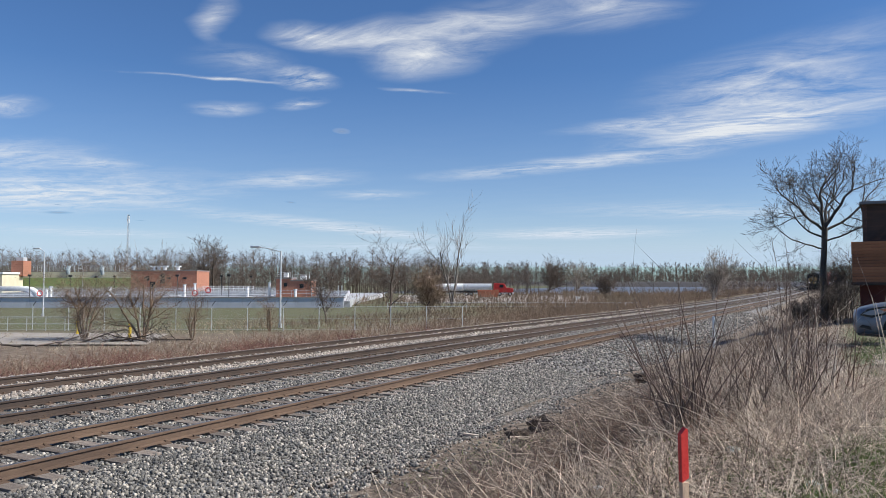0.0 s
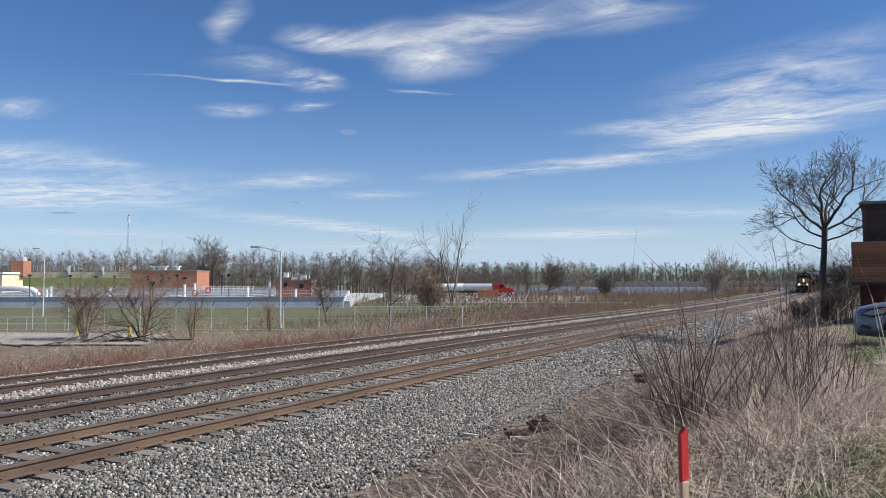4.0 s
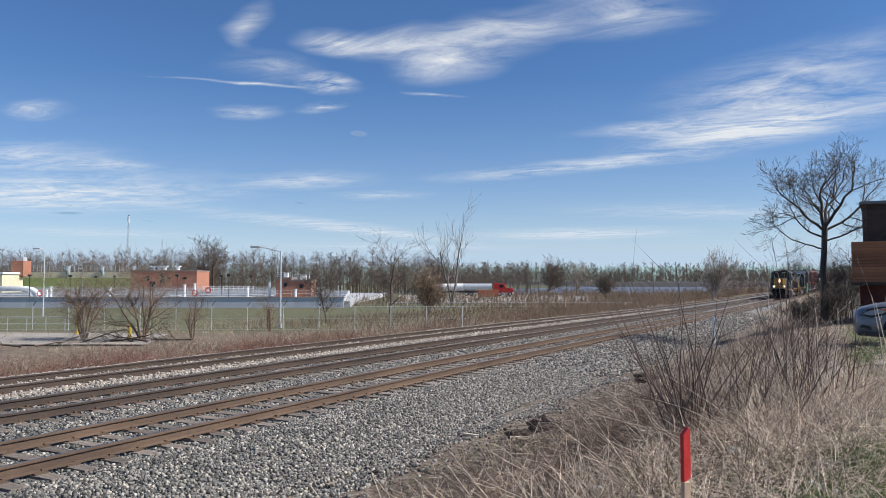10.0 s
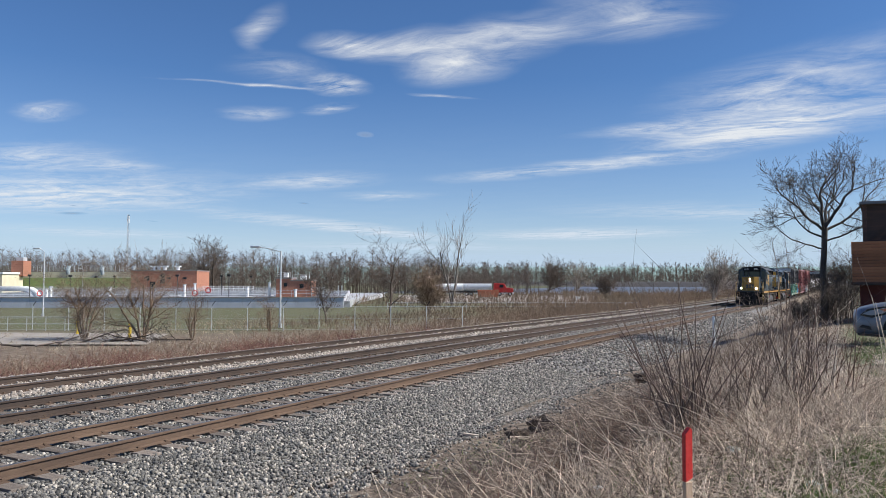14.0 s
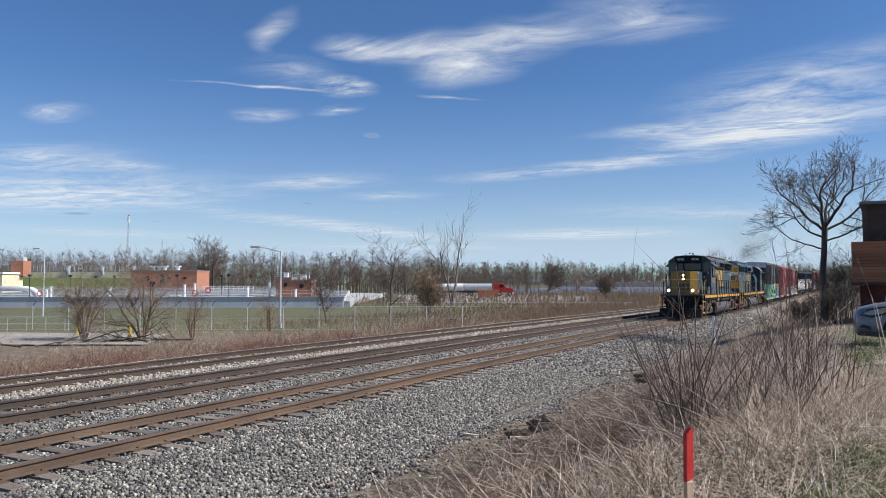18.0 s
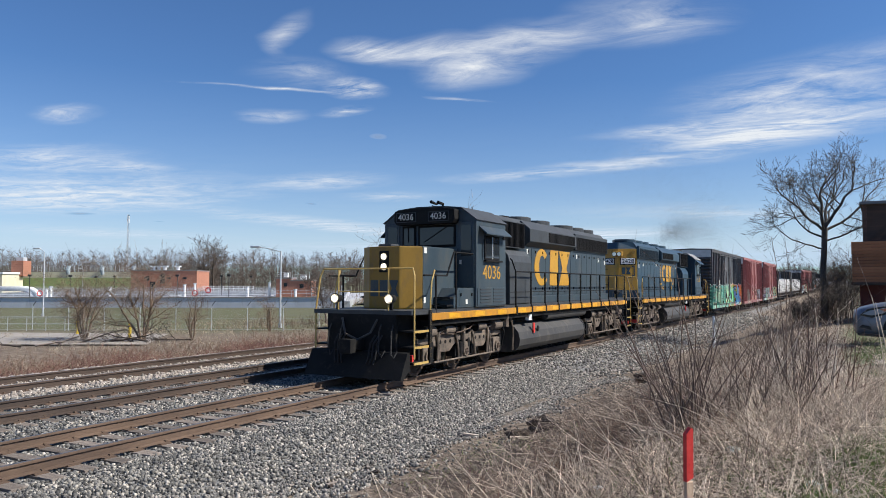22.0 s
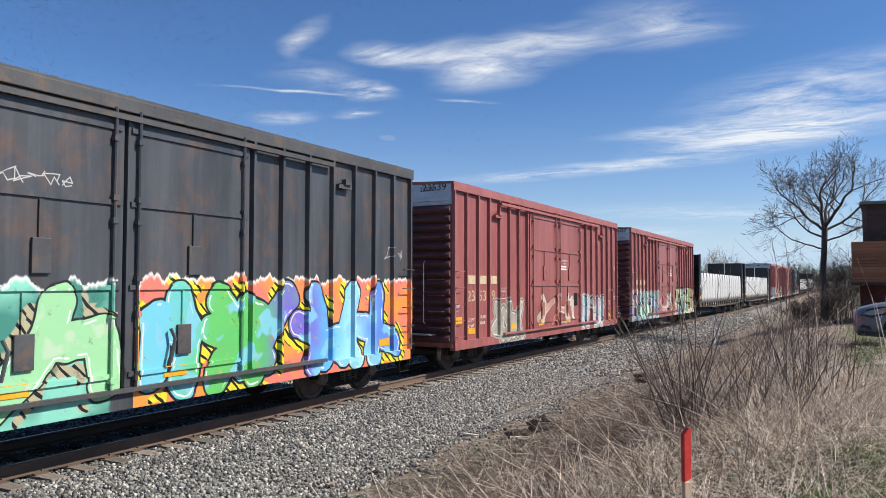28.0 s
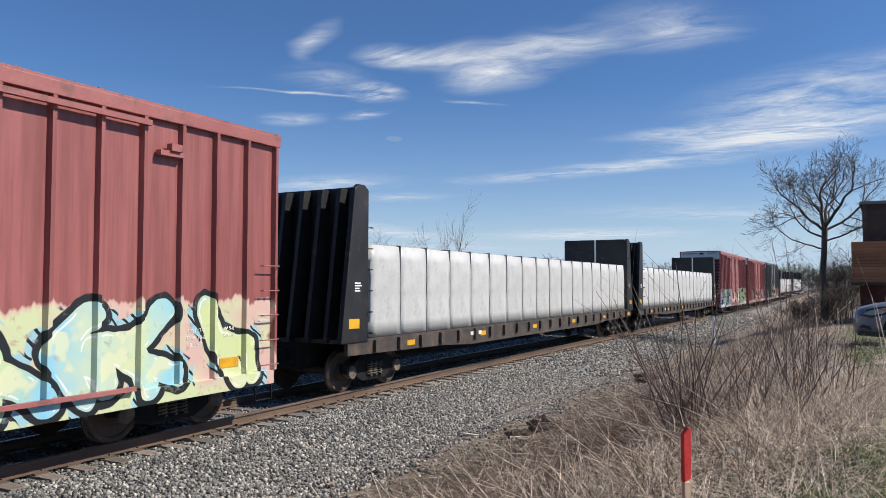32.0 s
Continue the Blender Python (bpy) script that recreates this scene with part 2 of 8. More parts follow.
def steps(*runs):
    out = []
    for a, b, s in runs:
        n = max(1, round((b - a) / s))
        out += [a + (b - a) * i / n for i in range(n)]
    return out + [runs[-1][1]]


gx = steps((-4400, -700, 370), (-700, -200, 50), (-200, -60, 10), (-60, -25, 2), (-25, -19, 0.5), (-19, -9, 0.8), (-9, 4, 0.3), (4, 14, 1), (14, 60, 6), (60, 400, 60), (400, 4400, 400))
gy = steps((-1500, -100, 200), (-100, -10, 10), (-10, -1, 1), (-1, 24, 0.3), (24, 60, 1), (60, 140, 5), (140, 480, 20), (480, 2400, 120), (2400, 4700, 460))
gm = Mesh()
gm.v = [(x, y, ground_z(x, y)) for y in gy for x in gx]
nx = len(gx)
gm.f = [(j * nx + i, j * nx + i + 1, (j + 1) * nx + i + 1, (j + 1) * nx + i) for j in range(len(gy) - 1) for i in range(nx - 1)]

GROUND, nt, bs = blank("ground_soil", 0.95)
pos = world_coords(nt)
sep = nt.nodes.new("ShaderNodeSeparateXYZ")
nt.links.new(pos, sep.inputs[0])
wob = math_node(nt, "MULTIPLY_ADD", noise_node(nt, 0.9, 4, 0.65, pos), 3.0, -1.5)
xw = math_node(nt, "ADD", sep.outputs[0], wob)
fine = noise_node(nt, 14, 5, 0.75, pos)
mid = noise_node(nt, 2.2, 5, 0.65, pos)
dry = ramp(nt, math_node(nt, "ADD", math_node(nt, "MULTIPLY", fine, 0.6), math_node(nt, "MULTIPLY", mid, 0.4)),
           [(0.36, (0.035, 0.024, 0.017)), (0.50, (0.15, 0.112, 0.08)), (0.64, (0.40, 0.325, 0.24))])
green = ramp(nt, fine, [(0.3, (0.042, 0.062, 0.017)), (0.7, (0.125, 0.148, 0.046))])
stone = ramp(nt, noise_node(nt, 24, 4, 0.8, pos), [(0.35, (0.04, 0.04, 0.04)), (0.5, (0.16, 0.158, 0.153)), (0.66, (0.40, 0.39, 0.37))])
pale = ramp(nt, noise_node(nt, 24, 4, 0.8, pos), [(0.35, (0.12, 0.10, 0.085)), (0.5, (0.30, 0.26, 0.22)), (0.66, (0.52, 0.47, 0.41))])
# lawn by the treatment works, a few green tufts on the near bank
deep = math_node(nt, "MULTIPLY_ADD", sep.outputs[0], -0.004726, math_node(nt, "MULTIPLY", sep.outputs[1], 0.008813))
lawn = math_node(nt, "MULTIPLY", math_node(nt, "MULTIPLY", ramp(nt, math_node(nt, "MULTIPLY", sep.outputs[0], -0.01), [(0.36, (0, 0, 0)), (0.42, (1, 1, 1))]),
                                          ramp(nt, math_node(nt, "MULTIPLY_ADD", wob, 0.02, deep), [(0.56, (0, 0, 0)), (0.66, (1, 1, 1))])),
                 ramp(nt, mid, [(0.38, (0.2, 0.2, 0.2)), (0.6, (1, 1, 1))]))
tuft = math_node(nt, "MULTIPLY", ramp(nt, math_node(nt, "MULTIPLY_ADD", math_node(nt, "MULTIPLY_ADD", wob, 0.5, sep.outputs[0]), 0.1, 0.5), [(0.49, (0, 0, 0)), (0.54, (1, 1, 1))]),
                 math_node(nt, "MAXIMUM", ramp(nt, noise_node(nt, 0.7, 4, 0.6, pos), [(0.5, (0, 0, 0)), (0.6, (0.8, 0.8, 0.8))]),
                 ramp(nt, math_node(nt, "MULTIPLY_ADD", wob, 0.006, math_node(nt, "MULTIPLY", sep.outputs[1], 0.01)), [(0.17, (0, 0, 0)), (0.18, (0.9, 0.9, 0.9)), (0.3, (0.9, 0.9, 0.9)), (0.34, (0, 0, 0))])))
col = mixc(nt, math_node(nt, "MAXIMUM", lawn, tuft), dry, green)
far_side = ramp(nt, math_node(nt, "MULTIPLY_ADD", xw, -0.02, 0.0), [(0.13, (0, 0, 0)), (0.145, (1, 1, 1))])
near_far = ramp(nt, math_node(nt, "MULTIPLY_ADD", xw, -0.02, 0.0), [(0.42, (1, 1, 1)), (0.44, (0, 0, 0))])
bed = math_node(nt, "MULTIPLY", far_side, near_far)
pale_k = ramp(nt, math_node(nt, "MULTIPLY_ADD", xw, -0.02, 0.0), [(0.325, (0, 0, 0)), (0.335, (1, 1, 1))])
col = mixc(nt, bed, col, mixc(nt, pale_k, stone, pale))
nt.links.new(col, bs.inputs["Base Color"])
bump(nt, bs, math_node(nt, "ADD", fine, mid), 0.6, 0.05)
ground = solid("ground", gm, GROUND, "bare dry earth, gravel and lawn beside the railway", "ground", kind="structure", smooth=True)

WATER, nt, bs = blank("lake_water", 0.4)
bs.inputs["Base Color"].default_value = (0.09, 0.12, 0.16, 1)
bs.inputs["Specular IOR Level"].default_value = 0.3
bump(nt, bs, noise_node(nt, 0.5, 6, 0.7, world_coords(nt, (1, 0.5, 1))), 1.0, 1.2)
solid("lake", Mesh().add([(-420, 235, -2.9), (140, 235, -2.9), (140, 1840, -2.9), (-420, 1840, -2.9)], [(0, 1, 2, 3)]), WATER,
      "blue-grey lake ruffled by the wind", "water", kind="structure")

# ======================= tracks =======================
RAIL_OUT = [(-0.07, 0), (0.07, 0), (0.07, 0.012), (0.012, 0.03), (0.010, 0.125), (0.037, 0.135), (0.037, 0.165), (0.026, 0.172),
            (-0.026, 0.172), (-0.037, 0.165), (-0.037, 0.135), (-0.010, 0.125), (-0.012, 0.03), (-0.07, 0.012)]
Y_NEAR, Y_FAR = -30.0, 330.0


def along(y, x, z):
    return (x + bend(y), y, z + rail_z(y))


LINE_Y = [-30.0, 0.0] + [20 + 5 * i for i in range(11)] + [80 + 20 * i for i in range(15)]


def sweep(outline):
    """A closed outline of (x, z) pairs drawn out along the line."""
    m, n = Mesh(), len(outline)
    m.v = [along(y, u, w) for y in LINE_Y for u, w in outline]
    for k in range(len(LINE_Y) - 1):
        m.f += [(k * n + i, k * n + (i + 1) % n, (k + 1) * n + (i + 1) % n, (k + 1) * n + i) for i in range(n)]
    m.f += [tuple(range(n))[::-1], tuple(range((len(LINE_Y) - 1) * n, len(LINE_Y) * n))]
    m.f = [q[::-1] for q in m.f]
    return m


def make_track(cx, name, label, lift, rust=RAIL_DARK):
    tr = thing(name, label, "railway track", kind="structure")
    for side in (-1, 1):
        c = cx + side * 0.755
        ob = part("rail", sweep([(c + u, w - 0.172 - lift) for u, w in RAIL_OUT]), rust, tr)
        part("rail_head", sweep([(c - 0.024, -lift - 0.002), (c + 0.024, -lift - 0.002), (c + 0.024, -lift + 0.002), (c - 0.024, -lift + 0.002)]), RAIL_TOP, ob,
             "running surface polished by wheels")
    return tr


tracks = [make_track(TRACK_X[0], "track_1", "main track with rusty rails on worn timber ties", 0.0, RAIL),
          make_track(TRACK_X[1], "track_2", "second main track with brown rails on timber ties", 0.0),
          make_track(TRACK_X[2], "track_3", "rusty siding track in pale ballast", 0.04)]
tie_me = Mesh().box(-1.3, 1.3, -0.115, 0.115, -0.18, 0).mesh("tie", 0.012)
tie_me.materials.append(TIE)
plate_me = Mesh().box(-0.18, 0.18, -0.1, 0.1, 0, 0.018).box(-0.12, -0.08, -0.07, -0.03, 0.018, 0.05).box(0.08, 0.12, 0.03, 0.07, 0.018, 0.05).mesh("tie_plate")
plate_me.materials.append(RAIL)
rt = random.Random(5)
for cx, tr, lift in zip(TRACK_X, tracks, (0, 0, 0.04)):
    rest, restp = Mesh(), Mesh()
    y = -14.0
    while y < 240:
        z = rail_z(y) - 0.172 - lift - 0.018
        m = pose(cx + bend(y) + rt.uniform(-0.06, 0.06), y + rt.uniform(-0.03, 0.03), z - rt.uniform(0, 0.008), 0, 0, rt.uniform(-1.2, 1.2))
        if -4 < y < 56:
            tie = part("tie", tie_me, None, tr)
            tie.matrix_basis = m
            for s in (-1, 1):
                pl = part("tie_plate", plate_me, None, tie)
                pl.matrix_basis = pose(s * 0.755, 0, 0.0)
        else:
            rest.add([tuple(m @ v.co) for v in tie_me.vertices], [tuple(p.vertices) for p in tie_me.polygons])
        y += 0.52
    far = part("far_ties", rest, TIE, tr)
    far["kind"] = "stuff"
# ======================= high cloud =======================
# A thin sheet of cirrus that drifts with the wind; its streaks follow a few long bands.
CLOUD, nt, bs = blank("cirrus")
nt.nodes.remove(bs)
CLOUD_H = 105.0
UNIT = 0.3 / CLOUD_H
co = coords(nt, "Object", (UNIT, UNIT, UNIT))


def band(u0, v0, u1, v1, width, amount, soft=1.0):
    """A soft band of cloud between two places given by slant and rise from the eye."""
    a, b = [from_eye(u, CLOUD_H / v) * UNIT for u, v in ((u0, v0), (u1, v1))]
    d = b - a
    ang = math.atan2(d.y, d.x)
    mp = nt.nodes.new("ShaderNodeMapping")
    mp.vector_type = "TEXTURE"
    mp.inputs["Location"].default_value = (*((a + b) / 2).xy, 0)
    mp.inputs["Rotation"].default_value = (0, 0, ang)
    mp.inputs["Scale"].default_value = (d.length / 2, width * 0.001, 1)
    nt.links.new(warped, mp.inputs[0])
    fl = nt.nodes.new("ShaderNodeVectorMath")
    fl.operation = "MULTIPLY"
    fl.inputs[1].default_value = (1, 1, 0)
    nt.links.new(mp.outputs[0], fl.inputs[0])
    ln = nt.nodes.new("ShaderNodeVectorMath")
    ln.operation = "LENGTH"
    nt.links.new(fl.outputs[0], ln.inputs[0])
    k = math_node(nt, "SUBTRACT", 1.0, math_node(nt, "MULTIPLY", ln.outputs["Value"], 1.0 / 1.6), clamp=True)
    return math_node(nt, "MULTIPLY", math_node(nt, "POWER", k, 1.3 * soft), amount)


wv = nt.nodes.new("ShaderNodeTexNoise")
wv.inputs["Scale"].default_value, wv.inputs["Detail"].default_value = 2.6, 4
nt.links.new(co, wv.inputs["Vector"])
sub = nt.nodes.new("ShaderNodeVectorMath")
sub.operation = "MULTIPLY_ADD"
sub.inputs[1].default_value, sub.inputs[2].default_value = (0.17, 0.17, 0), (-0.085, -0.085, 0)
nt.links.new(wv.outputs["Color"], sub.inputs[0])
add = nt.nodes.new("ShaderNodeVectorMath")
nt.links.new(co, add.inputs[0])
nt.links.new(sub.outputs[0], add.inputs[1])
warped = add.outputs[0]
total = None
for row in ((-0.152, 0.338, -0.098, 0.307, 42, 1.0), (-0.098, 0.307, 0.05, 0.333, 48, 1.0), (0.05, 0.333, 0.165, 0.349, 55, 0.9), (0.165, 0.349, 0.334, 0.39, 70, 0.75),
            (-0.003, 0.276, 0.104, 0.322, 62, 1.0), (-0.251, 0.377, -0.259, 0.322, 16, 0.7), (-0.185, 0.268, -0.108, 0.267, 46, 1.6), (-0.339, 0.276, -0.179, 0.262, 8, 1.0),
            (-0.018, 0.257, 0.058, 0.251, 9, 0.8), (-0.172, 0.226, -0.132, 0.241, 26, 0.9), (-0.271, 0.221, -0.218, 0.233, 40, 0.75), (-0.279, 0.295, -0.172, 0.284, 60, 0.6),
            (0.03, 0.142, 0.34, 0.17, 90, 1.0), (0.3, 0.175, 0.64, 0.27, 150, 1.25), (0.34, 0.22, 0.62, 0.33, 110, 0.7), (0.21, 0.20, 0.36, 0.215, 50, 0.6), (-0.62, 0.10, -0.38, 0.14, 380, 1.2),
            (-0.62, 0.16, -0.47, 0.18, 150, 0.9), (-0.55, 0.22, -0.5, 0.24, 40, 0.8), (-0.46, 0.16, -0.37, 0.155, 70, 0.8),
            (-0.24, 0.13, -0.12, 0.145, 120, 0.8), (-0.13, 0.115, -0.03, 0.12, 130, 0.6), (-0.3, 0.095, 0.02, 0.055, 220, 1.2), (-0.2, 0.05, 0.1, 0.045, 600, 0.9), (0.2, 0.1, 0.5, 0.09, 300, 0.6), (0.08, 0.06, 0.3, 0.07, 500, 1.5),
            (-0.6, 0.075, -0.35, 0.06, 400, 0.8)):
    v = band(*row)
    total = v if total is None else math_node(nt, "ADD", total, v)
st = nt.nodes.new("ShaderNodeMapping")
st.inputs["Rotation"].default_value = (0, 0, radians(-18))
st.inputs["Scale"].default_value = (4.4, 8.0, 1)
nt.links.new(warped, st.inputs[0])
fib = noise_node(nt, 1.0, 12, 0.66, st.outputs[0], 0.9)
fine_st = nt.nodes.new("ShaderNodeMapping")
fine_st.inputs["Rotation"].default_value = (0, 0, radians(12))
fine_st.inputs["Scale"].default_value = (12, 19, 1)
nt.links.new(warped, fine_st.inputs[0])
wisp = noise_node(nt, 1.0, 7, 0.65, fine_st.outputs[0], 1.2)
tex = math_node(nt, "MULTIPLY_ADD", wisp, 0.30, math_node(nt, "MULTIPLY", fib, 0.70))
dens = math_node(nt, "MULTIPLY", total, math_node(nt, "MULTIPLY_ADD", tex, 4.6, -1.62), clamp=True)
dens = math_node(nt, "MULTIPLY", math_node(nt, "POWER", dens, 1.15), 0.95, clamp=True)
# thin veil that thickens with distance, towards the horizon
rad = nt.nodes.new("ShaderNodeVectorMath")
rad.operation = "LENGTH"
nt.links.new(co, rad.inputs[0])
veil = math_node(nt, "MULTIPLY_ADD", rad.outputs["Value"], 0.11, -0.12, clamp=True)
veil = math_node(nt, "MULTIPLY", math_node(nt, "MINIMUM", veil, 0.80), math_node(nt, "MULTIPLY_ADD", fib, 0.5, 0.75))
dens = math_node(nt, "SUBTRACT", 1.0, math_node(nt, "MULTIPLY", math_node(nt, "SUBTRACT", 1.0, dens), math_node(nt, "SUBTRACT", 1.0, veil)), clamp=True)
# a few small grey puffs below the cirrus
puffs = None
for row in ((-0.105, 0.199, -0.083, 0.198, 20, 0.8), (-0.19, 0.107, -0.178, 0.107, 34, 0.8), (-0.523, 0.093, -0.503, 0.095, 40, 0.9), (-0.512, 0.105, -0.505, 0.105, 20, 0.6), (-0.4, 0.083, -0.39, 0.083, 30, 0.5)):
    v = band(*row)
    puffs = v if puffs is None else math_node(nt, "ADD", puffs, v)
puffs = math_node(nt, "MULTIPLY", puffs, math_node(nt, "MULTIPLY_ADD", fib, 1.6, 0.1), clamp=True)
dens = math_node(nt, "MAXIMUM", dens, puffs)
em, tr_, mx, out = (nt.nodes.new(k) for k in ("ShaderNodeEmission", "ShaderNodeBsdfTransparent", "ShaderNodeMixShader", "ShaderNodeOutputMaterial"))
em.inputs["Color"].default_value, em.inputs["Strength"].default_value = (0.94, 0.97, 1.0, 1), 0.735
nt.links.new(mixc(nt, math_node(nt, "MULTIPLY", puffs, 2.5, clamp=True), mixc(nt, veil, (0.94, 0.97, 1.0), (0.53, 0.70, 0.93)), (0.40, 0.48, 0.62)), em.inputs["Color"])
nt.links.new(dens, mx.inputs[0])
nt.links.new(tr_.outputs[0], mx.inputs[1])
nt.links.new(em.outputs[0], mx.inputs[2])
for o in [n for n in nt.nodes if n.type == "OUTPUT_MATERIAL" and n != out]:
    nt.nodes.remove(o)
nt.links.new(mx.outputs[0], out.inputs[0])
S = 5600
clouds = solid("cloud_sheet", Mesh().add([(-S, -S, 0), (S, -S, 0), (S, S, 0), (-S, S, 0)], [(0, 3, 2, 1)]), CLOUD,
               "thin white wisps of cirrus cloud in a blue sky", "clouds", kind="structure")
# ======================= woods =======================
BARK = surface("bare_twigs", (0.085, 0.062, 0.05), (0.16, 0.12, 0.096), 0.3, 0.95, 0, 0, 10, island=0.2)
BARK_PALE = surface("pale_bark", (0.22, 0.18, 0.15), (0.38, 0.33, 0.28), 0.6, 0.95, 0, 0, 10)
BARK_GREY = surface("grey_twigs", (0.15, 0.125, 0.105), (0.27, 0.235, 0.205), 0.6, 0.95, 0, 0, 10)
BARK_DARK = surface("dark_bark", (0.045, 0.035, 0.03), (0.10, 0.08, 0.065), 4, 0.95, 0, 0.5, 14)
BRUSH = surface("brown_brush", (0.15, 0.10, 0.07), (0.30, 0.22, 0.15), 0.5, 0.95, 0, 0, 10, island=0.3)
BRUSH_RED = surface("red_brown_brush", (0.14, 0.065, 0.05), (0.27, 0.145, 0.11), 0.5, 0.95, 0, 0, 10, island=0.3)
STRAW = surface("dry_straw", (0.30, 0.235, 0.16), (0.55, 0.47, 0.35), 0.8, 0.9, 0, 0, 10, island=0.35)
BRAMBLE = surface("bramble_bark", (0.10, 0.052, 0.036), (0.22, 0.125, 0.088), 0.8, 0.9, 0, 0, 10, island=0.35)
DEAD = surface("dead_stems", (0.075, 0.05, 0.036), (0.23, 0.16, 0.108), 0.8, 0.9, 0, 0, 10, island=0.4)


def woods(name, label, rows, seed, material):
    """rows: (u from, u to, depth from, depth to, count, height, ground z). One mesh of bare trees, trunk and boughs."""
    rng = np.random.default_rng(seed)
    P, Q, A, B = [], [], [], []
    for u0, u1, d0, d1, count, height, gz in rows:
        k = 22 if d0 < 600 else 8
        for _ in range(count):
            D = rng.uniform(d0, d1)
            base = np.array(from_eye(rng.uniform(u0, u1), D, gz))
            h = height * rng.uniform(0.65, 1.12)
            lean = rng.normal(0, 0.04, 2)
            top = base + [lean[0] * h, lean[1] * h, h]
            r = h * (0.0085 if d0 < 600 else 0.011)
            t = rng.uniform(0.18, 1.0, k) ** 0.8
            root = base + (top - base) * t[:, None]
            ang = rng.uniform(0, 2 * np.pi, k)
            ln = h * 0.38 * (1.12 - t) * rng.uniform(0.5, 1.3, k) + 0.4
            rise = rng.uniform(0.25, 1.15, k)
            tip = root + np.stack([np.cos(ang), np.sin(ang), rise], 1) * ln[:, None]
            P += [base[None], root]
            Q += [top[None], tip]
            w = 1.0 if d0 < 600 else 2.2
            A += [[r], np.full(k, r * 0.38 * w)]
            B += [[r * 0.25], np.full(k, r * 0.14 * w)]
            j = rng.integers(0, k, k * 2)
            s = rng.uniform(0.3, 0.95, k * 2)[:, None]
            b0 = root[j] + (tip[j] - root[j]) * s
            b1 = b0 + rng.normal(0, 0.09 * h * 0.5, (k * 2, 3)) + [0, 0, 0.05 * h]
            P.append(b0), Q.append(b1)
            A.append(np.full(k * 2, r * 0.22 * w)), B.append(np.full(k * 2, r * 0.11 * w))
    me = bars(name, np.concatenate(P), np.concatenate(Q), np.concatenate(A), np.concatenate(B), 3)
    return solid(name, me, material, label, "woods", kind="stuff")


woods("far_woods", "leafless grey-brown woodland beyond the treatment works",
      [(-0.68, -0.22, 250, 340, 620, 14.6, -2.2), (-0.22, 0.0, 250, 340, 300, 14.2, -2.2), (-0.03, 0.12, 300, 420, 130, 13.0, -2.4), (-0.68, 0.06, 240, 262, 420, 6.0, -2.2), (-0.68, 0.08, 300, 340, 420, 9.0, -2.2)], 3, BARK)
woods("far_shore_woods", "low bare woodland along the far shore of the lake", [(0.0, 0.62, 1000, 1200, 700, 30.0, -2.5), (0.0, 0.62, 900, 1000, 700, 14, -2.5), (0.0, 0.62, 1000, 1100, 600, 22, -2.5)], 4, BARK)
woods("trackside_woods", "bare scrub trees beside the line far off", [(0.525, 0.60, 90, 240, 60, 7.0, 0.0), (0.36, 0.47, 180, 260, 90, 6.5, -1.5), (0.09, 0.20, 215, 260, 12, 10.0, -2.2), (0.24, 0.34, 210, 240, 10, 5.0, -2.0)], 8, BARK)


def brush(name, label, spots, seed, material, radius=0.006, category="brush", even=False):
    """spots: (x0, x1, y0, y1, count, height, lean). Thin upright stems, two bars each."""
    rng = np.random.default_rng(seed)
    P, Q, A, B = [], [], [], []
    for x0, x1, y0, y1, n, h, lean in spots:
        x, y = rng.uniform(x0, x1, n), rng.uniform(y0, y1, n)
        x += np.array([bend(v) for v in y])
        patch = np.array([noise.noise((a * 0.22, b * 0.22, seed)) for a, b in zip(x, y)])
        thin_out = (patch > (-9 if even else -0.12)) | (rng.random(n) < 0.35)
        x, y, patch = x[thin_out], y[thin_out], patch[thin_out]
        n = len(x)
        hh = h * rng.uniform(0.35, 1.1, n) * (1.0 if even else np.clip(0.75 + 1.1 * patch, 0.12, 1.6))
        z = np.array([ground_z(a, b) for a, b in zip(x, y)]) - 0.03
        p = np.stack([x, y, z], 1)
        d = np.stack([rng.normal(0, lean, n), rng.normal(0, lean, n), np.ones(n)], 1)
        q = p + d * (hh * 0.42)[:, None]
        d2 = d + rng.normal(0, lean * 0.7 + 0.05, (n, 3))
        s = q + d2 * (hh * 0.34)[:, None]
        d3 = d2 + rng.normal(0, lean * 0.9 + 0.08, (n, 3))
        e = s + d3 * (hh * 0.3)[:, None]
        low = z + 0.012
        for w_ in (q, s, e):
            w_[:, 2] = np.maximum(w_[:, 2], low + rng.uniform(0, 0.05, n))
        dist = np.maximum(1.0, np.hypot(x, y) / 22)
        r = radius * dist * rng.uniform(0.6, 1.4, n)
        P += [p, q, s]; Q += [q, s, e]; A += [r, r * 0.8, r * 0.55]; B += [r * 0.8, r * 0.55, r * 0.25]
        m = rng.random(n) < 0.55
        t = q + (d + rng.normal(0, lean * 1.2 + 0.3, (n, 3))) * (hh * 0.4)[:, None]
        P.append(q[m]); Q.append(t[m]); A.append((r * 0.5)[m]); B.append((r * 0.22)[m])
    me = bars(name, np.concatenate(P), np.concatenate(Q), np.concatenate(A), np.concatenate(B), 3)
    return solid(name, me, material, label, category, kind="stuff")


